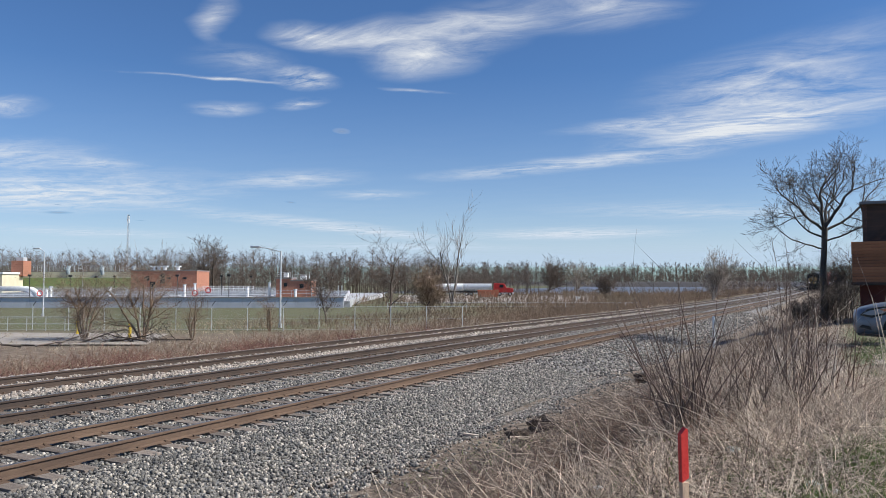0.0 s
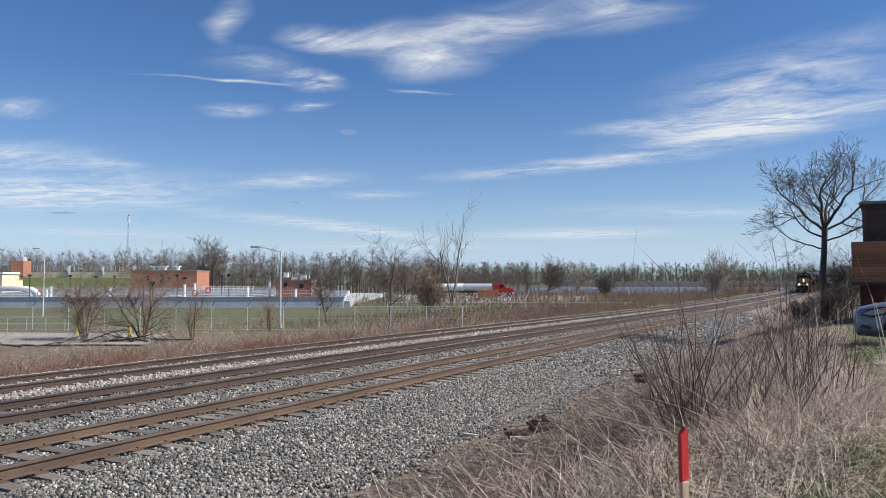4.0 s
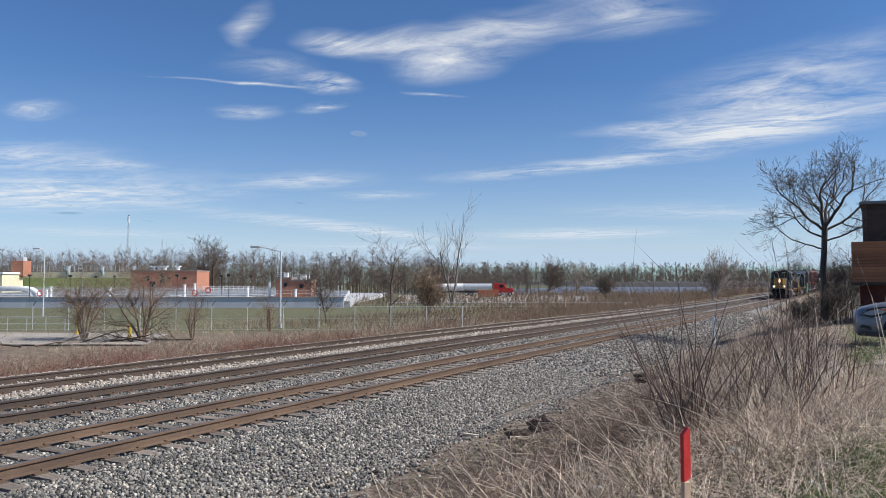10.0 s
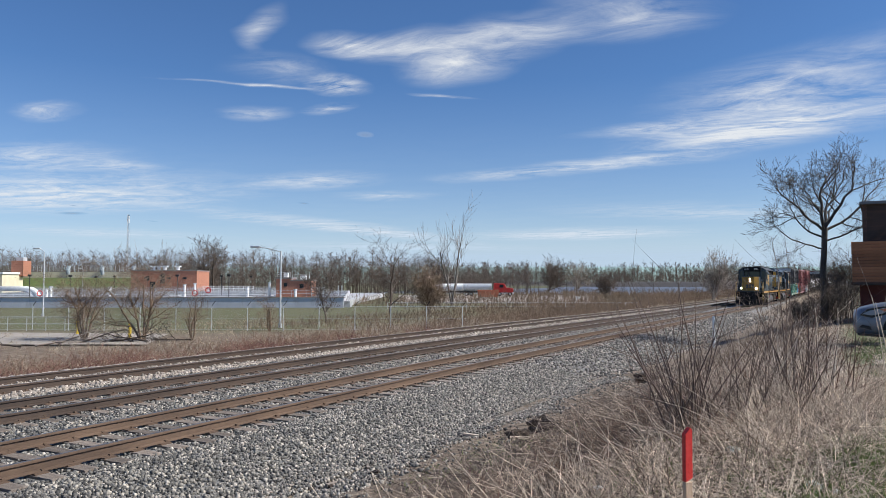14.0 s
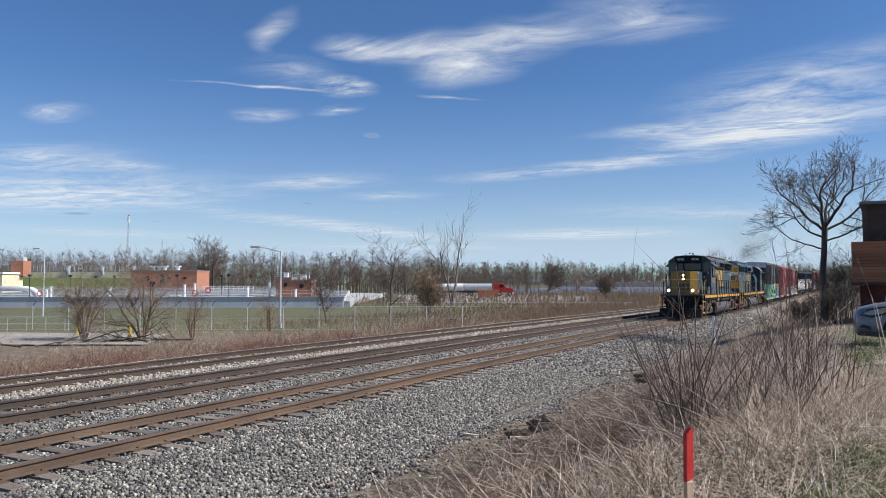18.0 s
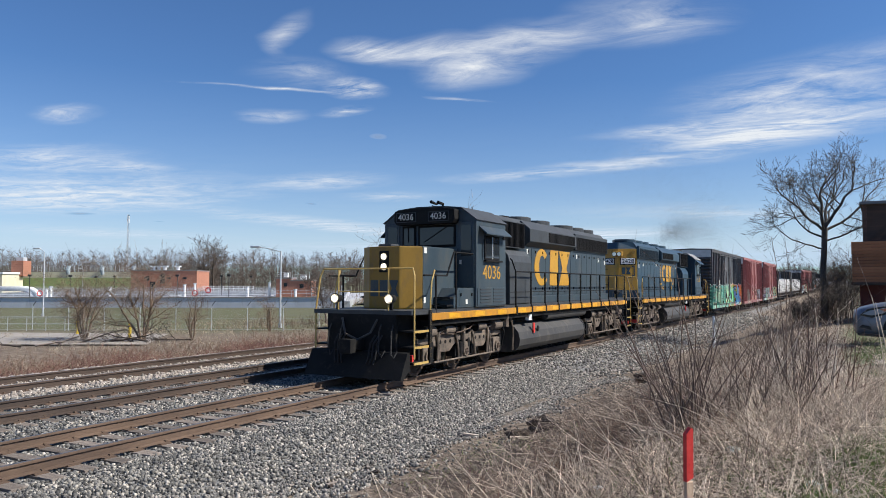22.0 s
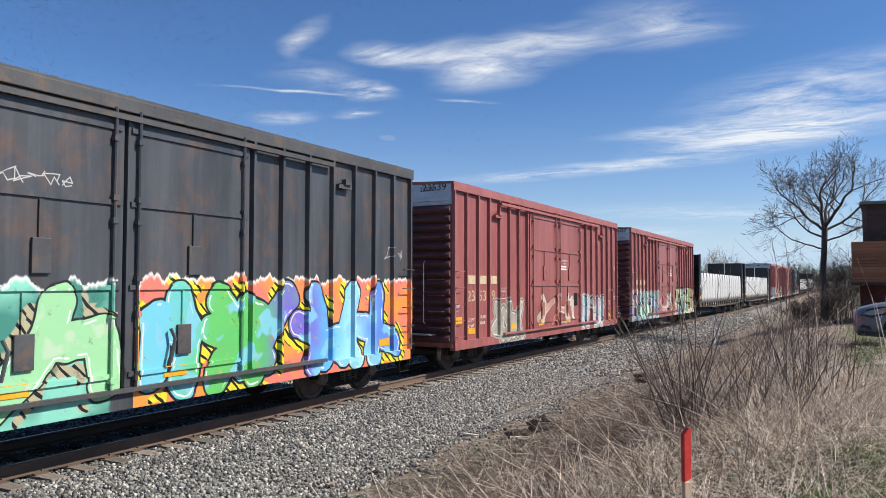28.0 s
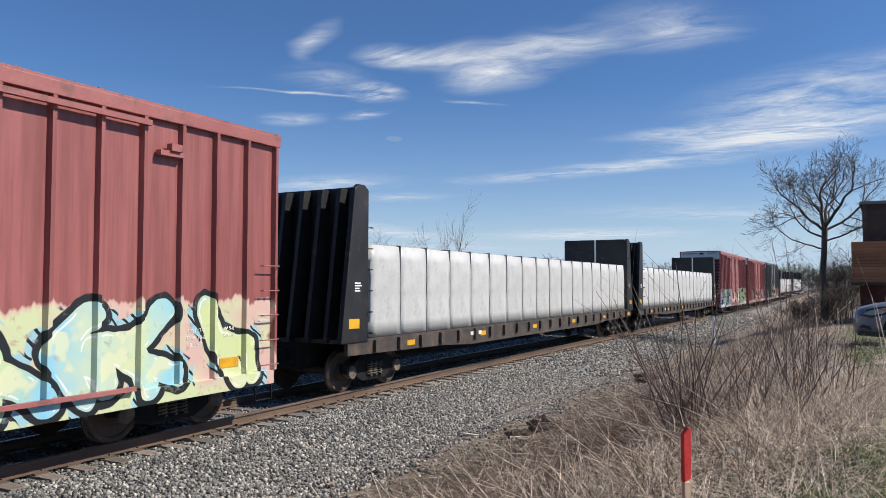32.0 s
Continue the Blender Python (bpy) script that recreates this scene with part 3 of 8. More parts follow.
brush("far_bank_brush", "tangle of dry brown brush on the bank beyond the tracks",
      [(-33, -23.5, 12, 60, 3200, 0.95, 0.4), (-36, -23, 60, 140, 4200, 1.6, 0.3), (-40, -23, 140, 270, 5000, 2.2, 0.22), (-50, -31, 46, 130, 4200, 1.3, 0.35), (-38, -31, 14, 46, 900, 0.6, 0.4), (-90, -38, 100, 240, 5000, 2.2, 0.25)], 11, BRUSH)
brush("red_brush", "low reddish bramble stems beside the siding", [(-29, -23.2, 6, 30, 5200, 0.8, 0.6), (-31, -25, 30, 48, 1500, 0.7, 0.6)], 12, BRUSH_RED)
brush("bank_straw", "short bleached straw grass beyond the siding", [(-24.5, -20.8, 2, 70, 6500, 0.28, 0.5), (-32, -24, 0, 60, 4500, 0.4, 0.5), (-58, -30, 6, 62, 6000, 0.28, 0.6), (-27, -20.8, 70, 200, 5000, 0.4, 0.5)], 13, STRAW, 0.007, "dry grass")


def bare_tree(name, label, u, depth, gz, height, seed, material, kids=(0, 2, 2, 2), levels=3, trunk=0.016, spread=0.62, forks=1, thin=0.012, n=4, lift=0.12, first=0.3, shrink=0.62, wig=0.16):
    rng = random.Random(seed)
    ob = thing(name, label, "tree", at=facing(u, depth, gz))
    trunkm, segs = [], []
    for k in range(forks):
        d = Vector((rng.gauss(0, 0.10) + 0.16 * (k - (forks - 1) / 2), rng.gauss(0, 0.08), 1)).normalized()
        grow(rng, segs, Vector((0.05 * k, 0, -0.1)), d, height * 0.62, height * trunk, levels, kids, wig, lift, spread, shrink, first)
    thick = height * trunk * 0.33
    part("trunk", limbs("trunk", [s for s in segs if s[2] >= thick], 6, thin), material, ob)
    part("crown", limbs("crown", [s for s in segs if s[2] < thick], 3, thin), material, ob)
    return ob


bare_tree("bare_tree", "tall pale twin-stemmed bare tree near a parked tanker", 0.012, 134, -1.9, 17.0, 3, BARK_GREY, kids=(0, 2, 1, 1), forks=2, thin=0.017, spread=0.4, lift=0.2, trunk=0.011)
bare_tree("bare_tree", "dense dark bare tree beyond the tracks", -0.072, 88, -1.8, 10.5, 9, BARK, kids=(0, 2, 1, 2), forks=2, thin=0.011, spread=0.66, lift=0.1, trunk=0.012)
bare_tree("bare_tree", "broad bare tree at the edge of the woods", -0.31, 245, -2.2, 21, 14, BARK, kids=(0, 3, 2, 2), thin=0.05)
bare_tree("bare_tree", "slender young bare tree by the fence", -0.158, 75, -1.8, 6.2, 17, BARK, thin=0.016, lift=0.2)
bare_tree("bare_tree", "small bushy bare tree near the lake", 0.366, 128, -1.2, 8.6, 21, BARK_PALE, kids=(0, 2, 2, 2), forks=3, thin=0.018, spread=0.55, lift=0.18)
bare_tree("bare_tree", "bare tree on the lake shore", 0.14, 250, -2.3, 13, 22, BARK, thin=0.05, forks=2)
bare_tree("bare_tree", "bare tree on the lake shore", 0.176, 260, -2.3, 13, 23, BARK_PALE, thin=0.05)
bare_tree("bare_tree", "low bushy bare tree on the lake shore", 0.22, 190, -2.0, 7.5, 24, BARK, kids=(0, 2, 2, 2), thin=0.025, forks=3)
bare_tree("shrub_tree", "multi-stemmed bare shrub beside the fence", -0.487, 52, -1.7, 6.2, 31, BRUSH, kids=(0, 2, 2, 1), forks=5, thin=0.007, spread=0.62, lift=0.1, trunk=0.012)
bare_tree("shrub_tree", "multi-stemmed bare shrub beside the fence", -0.408, 51, -1.7, 6.4, 33, BRUSH, kids=(0, 2, 2, 1), forks=5, thin=0.007, spread=0.62, lift=0.1, trunk=0.012)
bare_tree("shrub_tree", "thin bare sapling clump on the bank", -0.34, 52, -1.7, 3.8, 34, BRUSH, kids=(0, 2, 1, 1), forks=3, thin=0.007, lift=0.2)
bare_tree("shrub_tree", "thin bare sapling clump on the bank", -0.235, 62, -1.7, 3.5, 35, BRUSH, kids=(0, 2, 1, 1), forks=3, thin=0.007, lift=0.2)
bare_tree("shrub_tree", "thin bare saplings by the chain fence", -0.02, 95, -1.7, 6.0, 36, BRUSH, forks=4, thin=0.02, lift=0.22)

# ======================= treatment works =======================
CONC = surface("concrete", (0.38, 0.39, 0.41), (0.50, 0.51, 0.53), 0.4, 0.9, 0, 0.3, 8, dirt=(0.22, 0.22, 0.21), dirt_amount=0.4)
CONC_PALE = surface("pale_concrete", (0.29, 0.26, 0.225), (0.39, 0.35, 0.305), 0.5, 0.9, 0, 0.3, 8, dirt=(0.22, 0.2, 0.165), dirt_amount=0.4)
CREAM = surface("cream_wall", (0.62, 0.57, 0.40), (0.72, 0.67, 0.5), 0.5, 0.85, 0, 0.1, 8)
BRICK = surface("brick_wall", (0.34, 0.145, 0.09), (0.46, 0.21, 0.135), 1.2, 0.9, 0, 0.4, 6, streak=(1, 1, 3))
GALV = surface("galvanised", (0.5, 0.52, 0.53), (0.66, 0.68, 0.69), 3, 0.45, 0.3, 0.05, 20)
WHITE = surface("white_paint", (0.72, 0.73, 0.73), (0.84, 0.84, 0.83), 2, 0.5, 0, 0.05, 20, dirt=(0.5, 0.48, 0.44), dirt_amount=0.2)
BLACK = surface("black_metal", (0.012, 0.012, 0.013), (0.03, 0.03, 0.03), 4, 0.5, 0, 0.1, 30)
YELLOW = surface("yellow_paint", (0.62, 0.42, 0.03), (0.75, 0.52, 0.05), 4, 0.5, 0, 0.1, 30)
RED = surface("red_paint", (0.45, 0.02, 0.015), (0.6, 0.035, 0.03), 4, 0.35, 0, 0.05, 30)
ORANGE = surface("orange_rust", (0.4, 0.12, 0.06), (0.52, 0.19, 0.1), 3, 0.7, 0, 0.2, 30)
GLASS_DARK, nt, bs = blank("window_glass", 0.05)
bs.inputs["Base Color"].default_value = (0.02, 0.025, 0.03, 1)


def street_lamp(u, depth, gz, height, arm, rise, label):
    ob = thing("street_lamp", label, "street lamp", "street lamps", at=facing(u, depth, gz))
    part("base", Mesh().tube([(0, 0, -0.1), (0, 0, 0.35)], 0.16, 8), CONC, ob)
    part("pole", Mesh().tube([(0, 0, 0.2), (0, 0, height)], 0.10, 8, 0.06), GALV, ob)
    part("arm", Mesh().tube([(0, 0, height - 0.1), (-arm * 0.5, 0, height + rise * 0.6), (-arm, 0, height + rise)], 0.04, 6), GALV, ob)
    part("brace", Mesh().tube([(0, 0, height - 0.7), (-arm * 0.55, 0, height + rise * 0.55)], 0.025, 5), GALV, ob)
    part("lamp_head", Mesh().box(-arm - 0.75, -arm + 0.1, -0.16, 0.16, height + rise - 0.06, height + rise + 0.12), GALV, ob, bevel=0.04)


street_lamp(-0.22, 67, -1.8, 6.95, 2.0, 0.35, "tall galvanised street lamp with a long arm on the lawn")
street_lamp(-0.541, 89, -1.8, 7.8, 0.6, 0.35, "galvanised street lamp near a pipe railing")
street_lamp(-0.488, 170, -1.0, 6.4, 0.3, 0.1, "small distant lamp post among the basins")

# lattice mast
mast = thing("lattice_mast", "slim grey lattice radio mast above the woods", "mast", at=facing(-0.428, 300, -2))
for k in range(3):
    a = 2 * math.pi * k / 3
    part("leg", Mesh().tube([(math.cos(a) * 0.75, math.sin(a) * 0.75, 0), (math.cos(a) * 0.3, math.sin(a) * 0.3, 32)], 0.09, 5), GALV, mast)
lat = Mesh()
for i in range(22):
    z0, z1 = i * 1.45, (i + 1) * 1.45
    r0, r1 = 0.75 - 0.45 * z0 / 32, 0.75 - 0.45 * z1 / 32
    for k in range(3):
        a, b = 2 * math.pi * k / 3, 2 * math.pi * (k + 1) / 3
        lat.tube([(math.cos(a) * r0, math.sin(a) * r0, z0), (math.cos(b) * r1, math.sin(b) * r1, z1)], 0.05, 3)
part("lattice", lat, GALV, mast)
part("antenna", Mesh().tube([(0.4, 0, 28.5), (0.4, 0, 31.5)], 0.12, 6).tube([(-0.4, 0, 29), (-0.4, 0, 31)], 0.1, 6), WHITE, mast)

# long settling basins: wall, walkways, troughs
basin = thing("settling_basin", "long grey concrete settling basins with walkways", "water basin", at=facing(0, 119, 0))
part("front_wall", Mesh().box(-92, -16, 0, 0.6, -2.2, -0.15), surface("basin_wall", (0.46, 0.48, 0.52), (0.58, 0.60, 0.64), 0.3, 0.85, 0, 0.2, 8, dirt=(0.36, 0.37, 0.4), dirt_amount=0.3, streak=(1, 1, 0.3)), basin)
part("coping", Mesh().box(-92, -15.7, -0.12, 0.75, -0.15, -0.05), CONC_PALE, basin)
for k in range(5):
    part("walkway", Mesh().box(-100, -17 - 2 * k, 8 + 17 * k, 12 + 17 * k, -0.9, -0.12 + 0.05 * k), CONC, basin)
for k in range(4):
    part("cross_wall", Mesh().box(-88 + 18 * k, -87 + 18 * k, 0.6, 80, -0.9, -0.2), CONC, basin)
part("trough_floor", Mesh().box(-100, -16.5, 0.6, 90, -2.3, -0.75), CONC, basin)


def railing(name, label, m, length, height, spacing, material, r=0.03, group="railings"):
    ob = thing(name, label, "railing", group, at=m)
    for i in range(int(length / spacing) + 1):
        part("post", Mesh().tube([(i * spacing, 0, 0), (i * spacing, 0, height)], r, 5), material, ob)
    for h in (0.5, 1.0):
        part("rail_bar", Mesh().tube([(0, 0, height * h), (length, 0, height * h)], r, 5), material, ob)
    return ob


for k, (dep, x0, ln, z) in enumerate(((121, -92, 72, -0.05), (131, -98, 78, 0.0), (148, -104, 80, 0.0), (168, -106, 72, 0.05), (190, -110, 80, 0.1))):
    railing("railing", "light galvanised pipe railing along a basin walkway", facing(x0 / dep, dep, z), ln, 1.05, 2.4, GALV, 0.025)
railing("railing", "white double railing on a far walkway", facing(-0.325, 175, 0.3), 12, 1.1, 1.2, WHITE, 0.05)
railing("railing", "grey pipe railing beside a concrete drive", facing(-0.64, 62, -1.75), 9.5, 1.15, 1.6, GALV, 0.03)

for i, (u, dep, z0, h) in enumerate(((-0.537, 124, -0.2, 1.3), (-0.531, 126, -0.2, 1.7), (-0.451, 125, -0.2, 1.6), (-0.35, 123, -0.2, 2.0), (-0.336, 130, -0.2, 2.2), (-0.265, 124, -0.2, 1.6), (-0.235, 128, -0.2, 2.3), (-0.2, 121, -0.2, 1.2))):
    ob = thing("vent_pipe", "white vent pipe standing on a basin wall", "pipe", "vent pipes", at=facing(u, dep, z0))
    part("stem", Mesh().tube([(0, 0, 0), (0, 0, h)], 0.22, 8), WHITE, ob)
    part("cap", Mesh().tube([(0, 0, h), (0, 0, h + 0.18)], 0.32, 8), GALV, ob)
for u in (-0.556, -0.548):
    ob = thing("gooseneck_pipe", "thick white pipe bending down into a basin", "pipe", "gooseneck pipes", at=facing(u, 128, -0.3))
    part("pipe", Mesh().tube([(-12, 0, 1.5), (-2, 0, 1.5), (-1, 0, 1.35), (-0.35, 0, 0.9), (0, 0, 0.2), (0, 0, -0.5)], 0.42, 10), WHITE, ob, smooth=True)
for u, z in ((-0.546, 0.5), (-0.336, 0.55), (-0.318, 1.0)):
    ob = thing("life_ring", "orange-red life ring hanging on a railing", "life ring", "life rings", at=facing(u, 120.6, z))
    m = Mesh()
    pts = [(0.42 * math.cos(a * math.pi / 8), 0, 0.42 * math.sin(a * math.pi / 8)) for a in range(17)]
    part("ring", m.tube(pts, 0.09, 6), RED, ob)
for u, dep in ((-0.56, 126), (-0.505, 135), (-0.445, 150), (-0.36, 127), (-0.29, 122), (-0.47, 160), (-0.30, 140), (-0.26, 150)):
    ob = thing("light_post", "short dark lamp post on a walkway", "lamp post", "walkway lamps", at=facing(u, dep, -0.1))
    part("pole", Mesh().tube([(0, 0, 0), (0, 0, 3.4)], 0.07, 5), BLACK, ob)
    part("lamp_head", Mesh().box(-0.3, 0.3, -0.2, 0.2, 3.4, 3.75), BLACK, ob, bevel=0.05)


def brick_house(m, blocks, label, name="brick_building"):
    """blocks: (x0, x1, depth, height, windows as (x, z, w, h))."""
    ob = thing(name, label, "building", at=m)
    for x0, x1, dep, h, wins in blocks:
        wall = part("wall", Mesh().box(x0, x1, 0, dep, -0.5, h), BRICK, ob)
        part("roof", Mesh().box(x0 - 0.15, x1 + 0.15, -0.15, dep + 0.15, h, h + 0.25), surface("roof_edge", (0.2, 0.17, 0.15), (0.3, 0.27, 0.25), 2), ob)
        for wx, wz, ww, wh in wins:
            w = part("window", Mesh().box(wx - ww / 2, wx + ww / 2, -0.06, 0.05, wz, wz + wh), BLACK, ob)
            part("pane", Mesh().box(wx - ww / 2 + 0.07, wx + ww / 2 - 0.07, -0.075, -0.06, wz + 0.07, wz + wh - 0.07), GLASS_DARK, w)
    return ob


hut = brick_house(facing(-0.226, 125, -0.4), [(0, 2.5, 4, 3.3, [(1.6, 2.0, 0.55, 0.6)]), (2.5, 5.9, 4.5, 2.9, [(4.3, 1.7, 0.7, 0.7)])], "small two-part red brick pump house with roof railings")
for x0, ln, z in ((0.2, 2.1, 3.55), (2.7, 2.9, 3.15)):
    for i in range(5):
        part("roof_post", Mesh().tube([(x0 + ln * i / 4, 0.3, z), (x0 + ln * i / 4, 0.3, z + 0.85)], 0.035, 4), WHITE, hut)
    for h in (0.45, 0.85):
        part("roof_rail", Mesh().tube([(x0, 0.3, z + h), (x0 + ln, 0.3, z + h)], 0.035, 4), WHITE, hut)
    part("roof_vent", Mesh().box(x0 + ln * 0.4, x0 + ln * 0.75, 1, 1.8, z, z + 0.7), WHITE, hut, bevel=0.05)
big = brick_house(facing(-0.423, 190, 0.5), [(0, 17.0, 10, 4.7, [(4.4, 2.2, 0.8, 1.2), (8.2, 1.6, 1.2, 2.4), (5.6, -0.2, 1.4, 2.2)])], "long low red brick works building with roof vents")
for x in (4.6, 6.0, 7.6, 11.0):
    part("roof_vent", Mesh().tube([(x, 3, 4.9), (x, 3, 5.8)], 0.5, 8).box(x - 0.7, x + 0.7, 2.4, 3.6, 5.8, 6.1), WHITE, big)
for x in (3.6, 9.4, 13.5):
    part("wall_lamp", Mesh().box(x, x + 0.9, -0.6, 0, 2.6, 3.1), BLACK, big)

tank = thing("raised_tank", "raised cream concrete tank ringed with railings on a grass bank", "water tank", at=facing(-0.545, 215, 0.9))
part("wall", Mesh().box(-6, 30, 0, 20, 2.6, 4.4), CREAM, tank)
part("buttress", Mesh().box(24, 31, -1, 19, 1.8, 3.9), CREAM, tank)
part("bank", Mesh().prism([(-6, -0.5), (-1, 2.7), (20, 2.7), (20, -0.5)], "x", -5, 31), surface("bank_grass", (0.07, 0.1, 0.03), (0.14, 0.18, 0.06), 1), tank)
for i in range(30):
    part("rail_post", Mesh().tube([(-6 + i * 1.2, 0.2, 4.4), (-6 + i * 1.2, 0.2, 6.2)], 0.06, 4), GALV, tank)
for h in (0.6, 1.2, 1.8):
    part("rail_bar", Mesh().tube([(-6, 0.2, 4.4 + h), (29, 0.2, 4.4 + h)], 0.06, 4), GALV, tank)
for x in (8, 18, 27):
    part("duct", Mesh().tube([(x, 0, 3.8), (x, -0.6, 5.0), (x + 0.3, -0.2, 6.1)], 0.55, 8), surface("duct_blue", (0.3, 0.36, 0.4), (0.42, 0.48, 0.52), 2), tank)
lh = thing("works_building", "cream works building with a white roof and brick tower", "building", at=facing(-0.66, 200, 0))
part("wall", Mesh().box(0, 12.5, 0, 10, -0.5, 4.6), CREAM, lh)
part("roof", Mesh().box(-0.3, 12.8, -0.4, 10.3, 4.6, 5.1), WHITE, lh)
part("tower", Mesh().box(10.2, 13.6, 8, 12, 4, 8.4), BRICK, lh)
part("tower_rail", Mesh().box(11, 13, 9, 11, 8.4, 9.4), GALV, lh)
part("window", Mesh().box(2, 3.4, -0.05, 0.1, 1.6, 3.0), GLASS_DARK, lh)

# drive, bollards, fence
solid("drive", Mesh().add([tuple(from_eye(u, d, -1.72)) for u, d in ((-0.66, 48), (-0.40, 48), (-0.37, 58), (-0.66, 60))], [(0, 1, 2, 3)]).add(
      [tuple(from_eye(u, d, -1.95)) for u, d in ((-0.66, 48), (-0.40, 48), (-0.37, 58), (-0.66, 60))], [(3, 2, 1, 0)]), CONC_PALE, "pale concrete drive", "drive", kind="structure")
for u, d in ((-0.423, 54), (-0.494, 58)):
    ob = thing("bollard", "yellow steel bollard beside the drive", "bollard", "bollards", at=facing(u, d, -1.8))
    part("post", Mesh().tube([(0, 0, 0), (0, 0, 1.05), (0, 0, 1.12)], 0.11, 8), YELLOW, ob)
fence = thing("chain_fence", "galvanised security fence with barbed-wire arms", "fence", at=facing(0, 63, -1.8))
for i in range(14):
    x = -38 + i * 3.05
    part("post", Mesh().tube([(x, 0, 0), (x, 0, 2.1)], 0.035, 5), GALV, fence)
    part("barb_arm", Mesh().tube([(x, 0, 2.1), (x + 0.32, -0.1, 2.5)], 0.03, 4), BLACK, fence)
for h in (0.1, 1.05, 2.05):
    part("wire", Mesh().tube([(-38, 0, h), (2, 0, h)], 0.010, 4), GALV, fence)
mesh_p, mesh_q = [], []
for i in range(262):
    x = -38 + i * 0.15
    mesh_p += [(x, 0, 0.1), (x, 0, 0.1)]
    mesh_q += [(x + 1.0, 0, 2.05), (x - 1.0, 0, 2.05)]
part("mesh_wire", bars("mesh_wire", mesh_p, mesh_q, np.full(524, 0.0014), np.full(524, 0.0014)), GALV, fence)
railing("guard_fence", "pale low guard rail along the access road", facing(-0.075, 112, -1.8), 38, 1.0, 3.0, GALV, 0.04)
solid("access_road", Mesh().add([tuple(from_eye(u, d, z)) for u, d, z in ((-0.06, 150, -1.7), (0.20, 150, -1.75), (0.21, 215, -1.5), (-0.06, 215, -1.4))], [(0, 1, 2, 3)]), CONC_PALE,
      "grey gravel truck yard", "road", kind="structure")
part_box = thing("control_box", "white control cabinet by the truck yard", "cabinet", at=facing(0.183, 135, -1.8))
part("body", Mesh().box(-0.4, 0.4, 0, 0.6, 0, 1.5), WHITE, part_box, bevel=0.03)
rack = thing("pipe_rack", "grey steel racks and steps beside the pump house", "rack", at=facing(-0.178, 122, -0.6))
for i in range(5):
    part("shelf", Mesh().box(0, 2.0, 0, 1.2, 0.5 * i, 0.5 * i + 0.12), GALV, rack)
for x in (0, 2.0, 4.4, 5.0):
    part("upright", Mesh().box(x - 0.06, x + 0.06, -0.06, 0.06, -1.2, 2.4), GALV, rack)
part("platform", Mesh().box(0, 6.5, -1.2, 1.5, -1.2, -0.2), CONC, rack)

# tanker lorry
lorry = thing("tanker_truck", "red semi truck with a long white tank trailer", "truck", at=facing(-0.016, 186, -1.1, -6))
L = lorry
part("tank", Mesh().prism([(0.95 * math.cos(a * math.pi / 8), 2.15 + 0.95 * math.sin(a * math.pi / 8)) for a in range(16)], "x", 0.2, 8.2), WHITE, L)
part("tank", Mesh().prism([(0.95 * math.cos(a * math.pi / 8), 2.15 + 0.95 * math.sin(a * math.pi / 8)) for a in range(16)], "x", 8.3, 15.2), GALV, L)
part("chassis", Mesh().box(0.3, 19.3, -0.5, 0.5, 0.85, 1.2), BLACK, L)
part("cab", Mesh().prism([(15.6, 0.9), (20.6, 0.9), (20.6, 1.9), (18.9, 2.1), (18.4, 3.1), (15.8, 3.2)], "y", -1.2, 1.2), RED, L, bevel=0.08)
part("cab_window", Mesh().box(17.2, 18.2, -1.22, 1.22, 2.1, 2.8), GLASS_DARK, L)
part("bumper", Mesh().box(20.4, 20.8, -1.2, 1.2, 0.45, 0.95), GALV, L)
for x in (1.2, 2.4, 9.0, 10.2, 16.0, 17.2, 19.8):
    for y in (-1.05, 0.8):
        wh = part("wheel", Mesh().prism([(x + 0.5 * math.cos(a * math.pi / 6), 0.5 + 0.5 * math.sin(a * math.pi / 6)) for a in range(12)], "y", y, y + 0.25), BLACK, L)
        part("rim", Mesh().prism([(x + 0.26 * math.cos(a * math.pi / 5), 0.5 + 0.26 * math.sin(a * math.pi / 5)) for a in range(10)], "y", y - 0.01, y + 0.26), GALV, wh)
skip = thing("waste_skip", "rust-orange steel waste skip in the yard", "skip", at=facing(0.048, 175, -1.2))
part("body", Mesh().prism([(0, 0), (4.6, 0), (4.9, 1.7), (-0.2, 1.7)], "y", 0, 2.2), ORANGE, skip)
for i in range(5):
    part("rib", Mesh().box(0.4 + i, 0.5 + i, -0.08, 0, 0, 1.65), ORANGE, skip)

# far shore
solid("far_bank", Mesh().prism([(845, -3.2), (900, 1.5), (1010, 3.5), (1200, -3.2)], "x", -500, 400), surface("shore_bank", (0.028, 0.022, 0.016), (0.06, 0.046, 0.034), 0.02), "low brown bank along the far shore", "lake shore", kind="structure")
# ======================= ballast stones =======================
CUBE = np.array([(x, y, z) for x in (-1, 1) for y in (-1, 1) for z in (-1, 1)], float)
CUBE_F = np.array([(0, 1, 3, 2), (4, 6, 7, 5), (0, 4, 5, 1), (2, 3, 7, 6), (0, 2, 6, 4), (1, 5, 7, 3)])


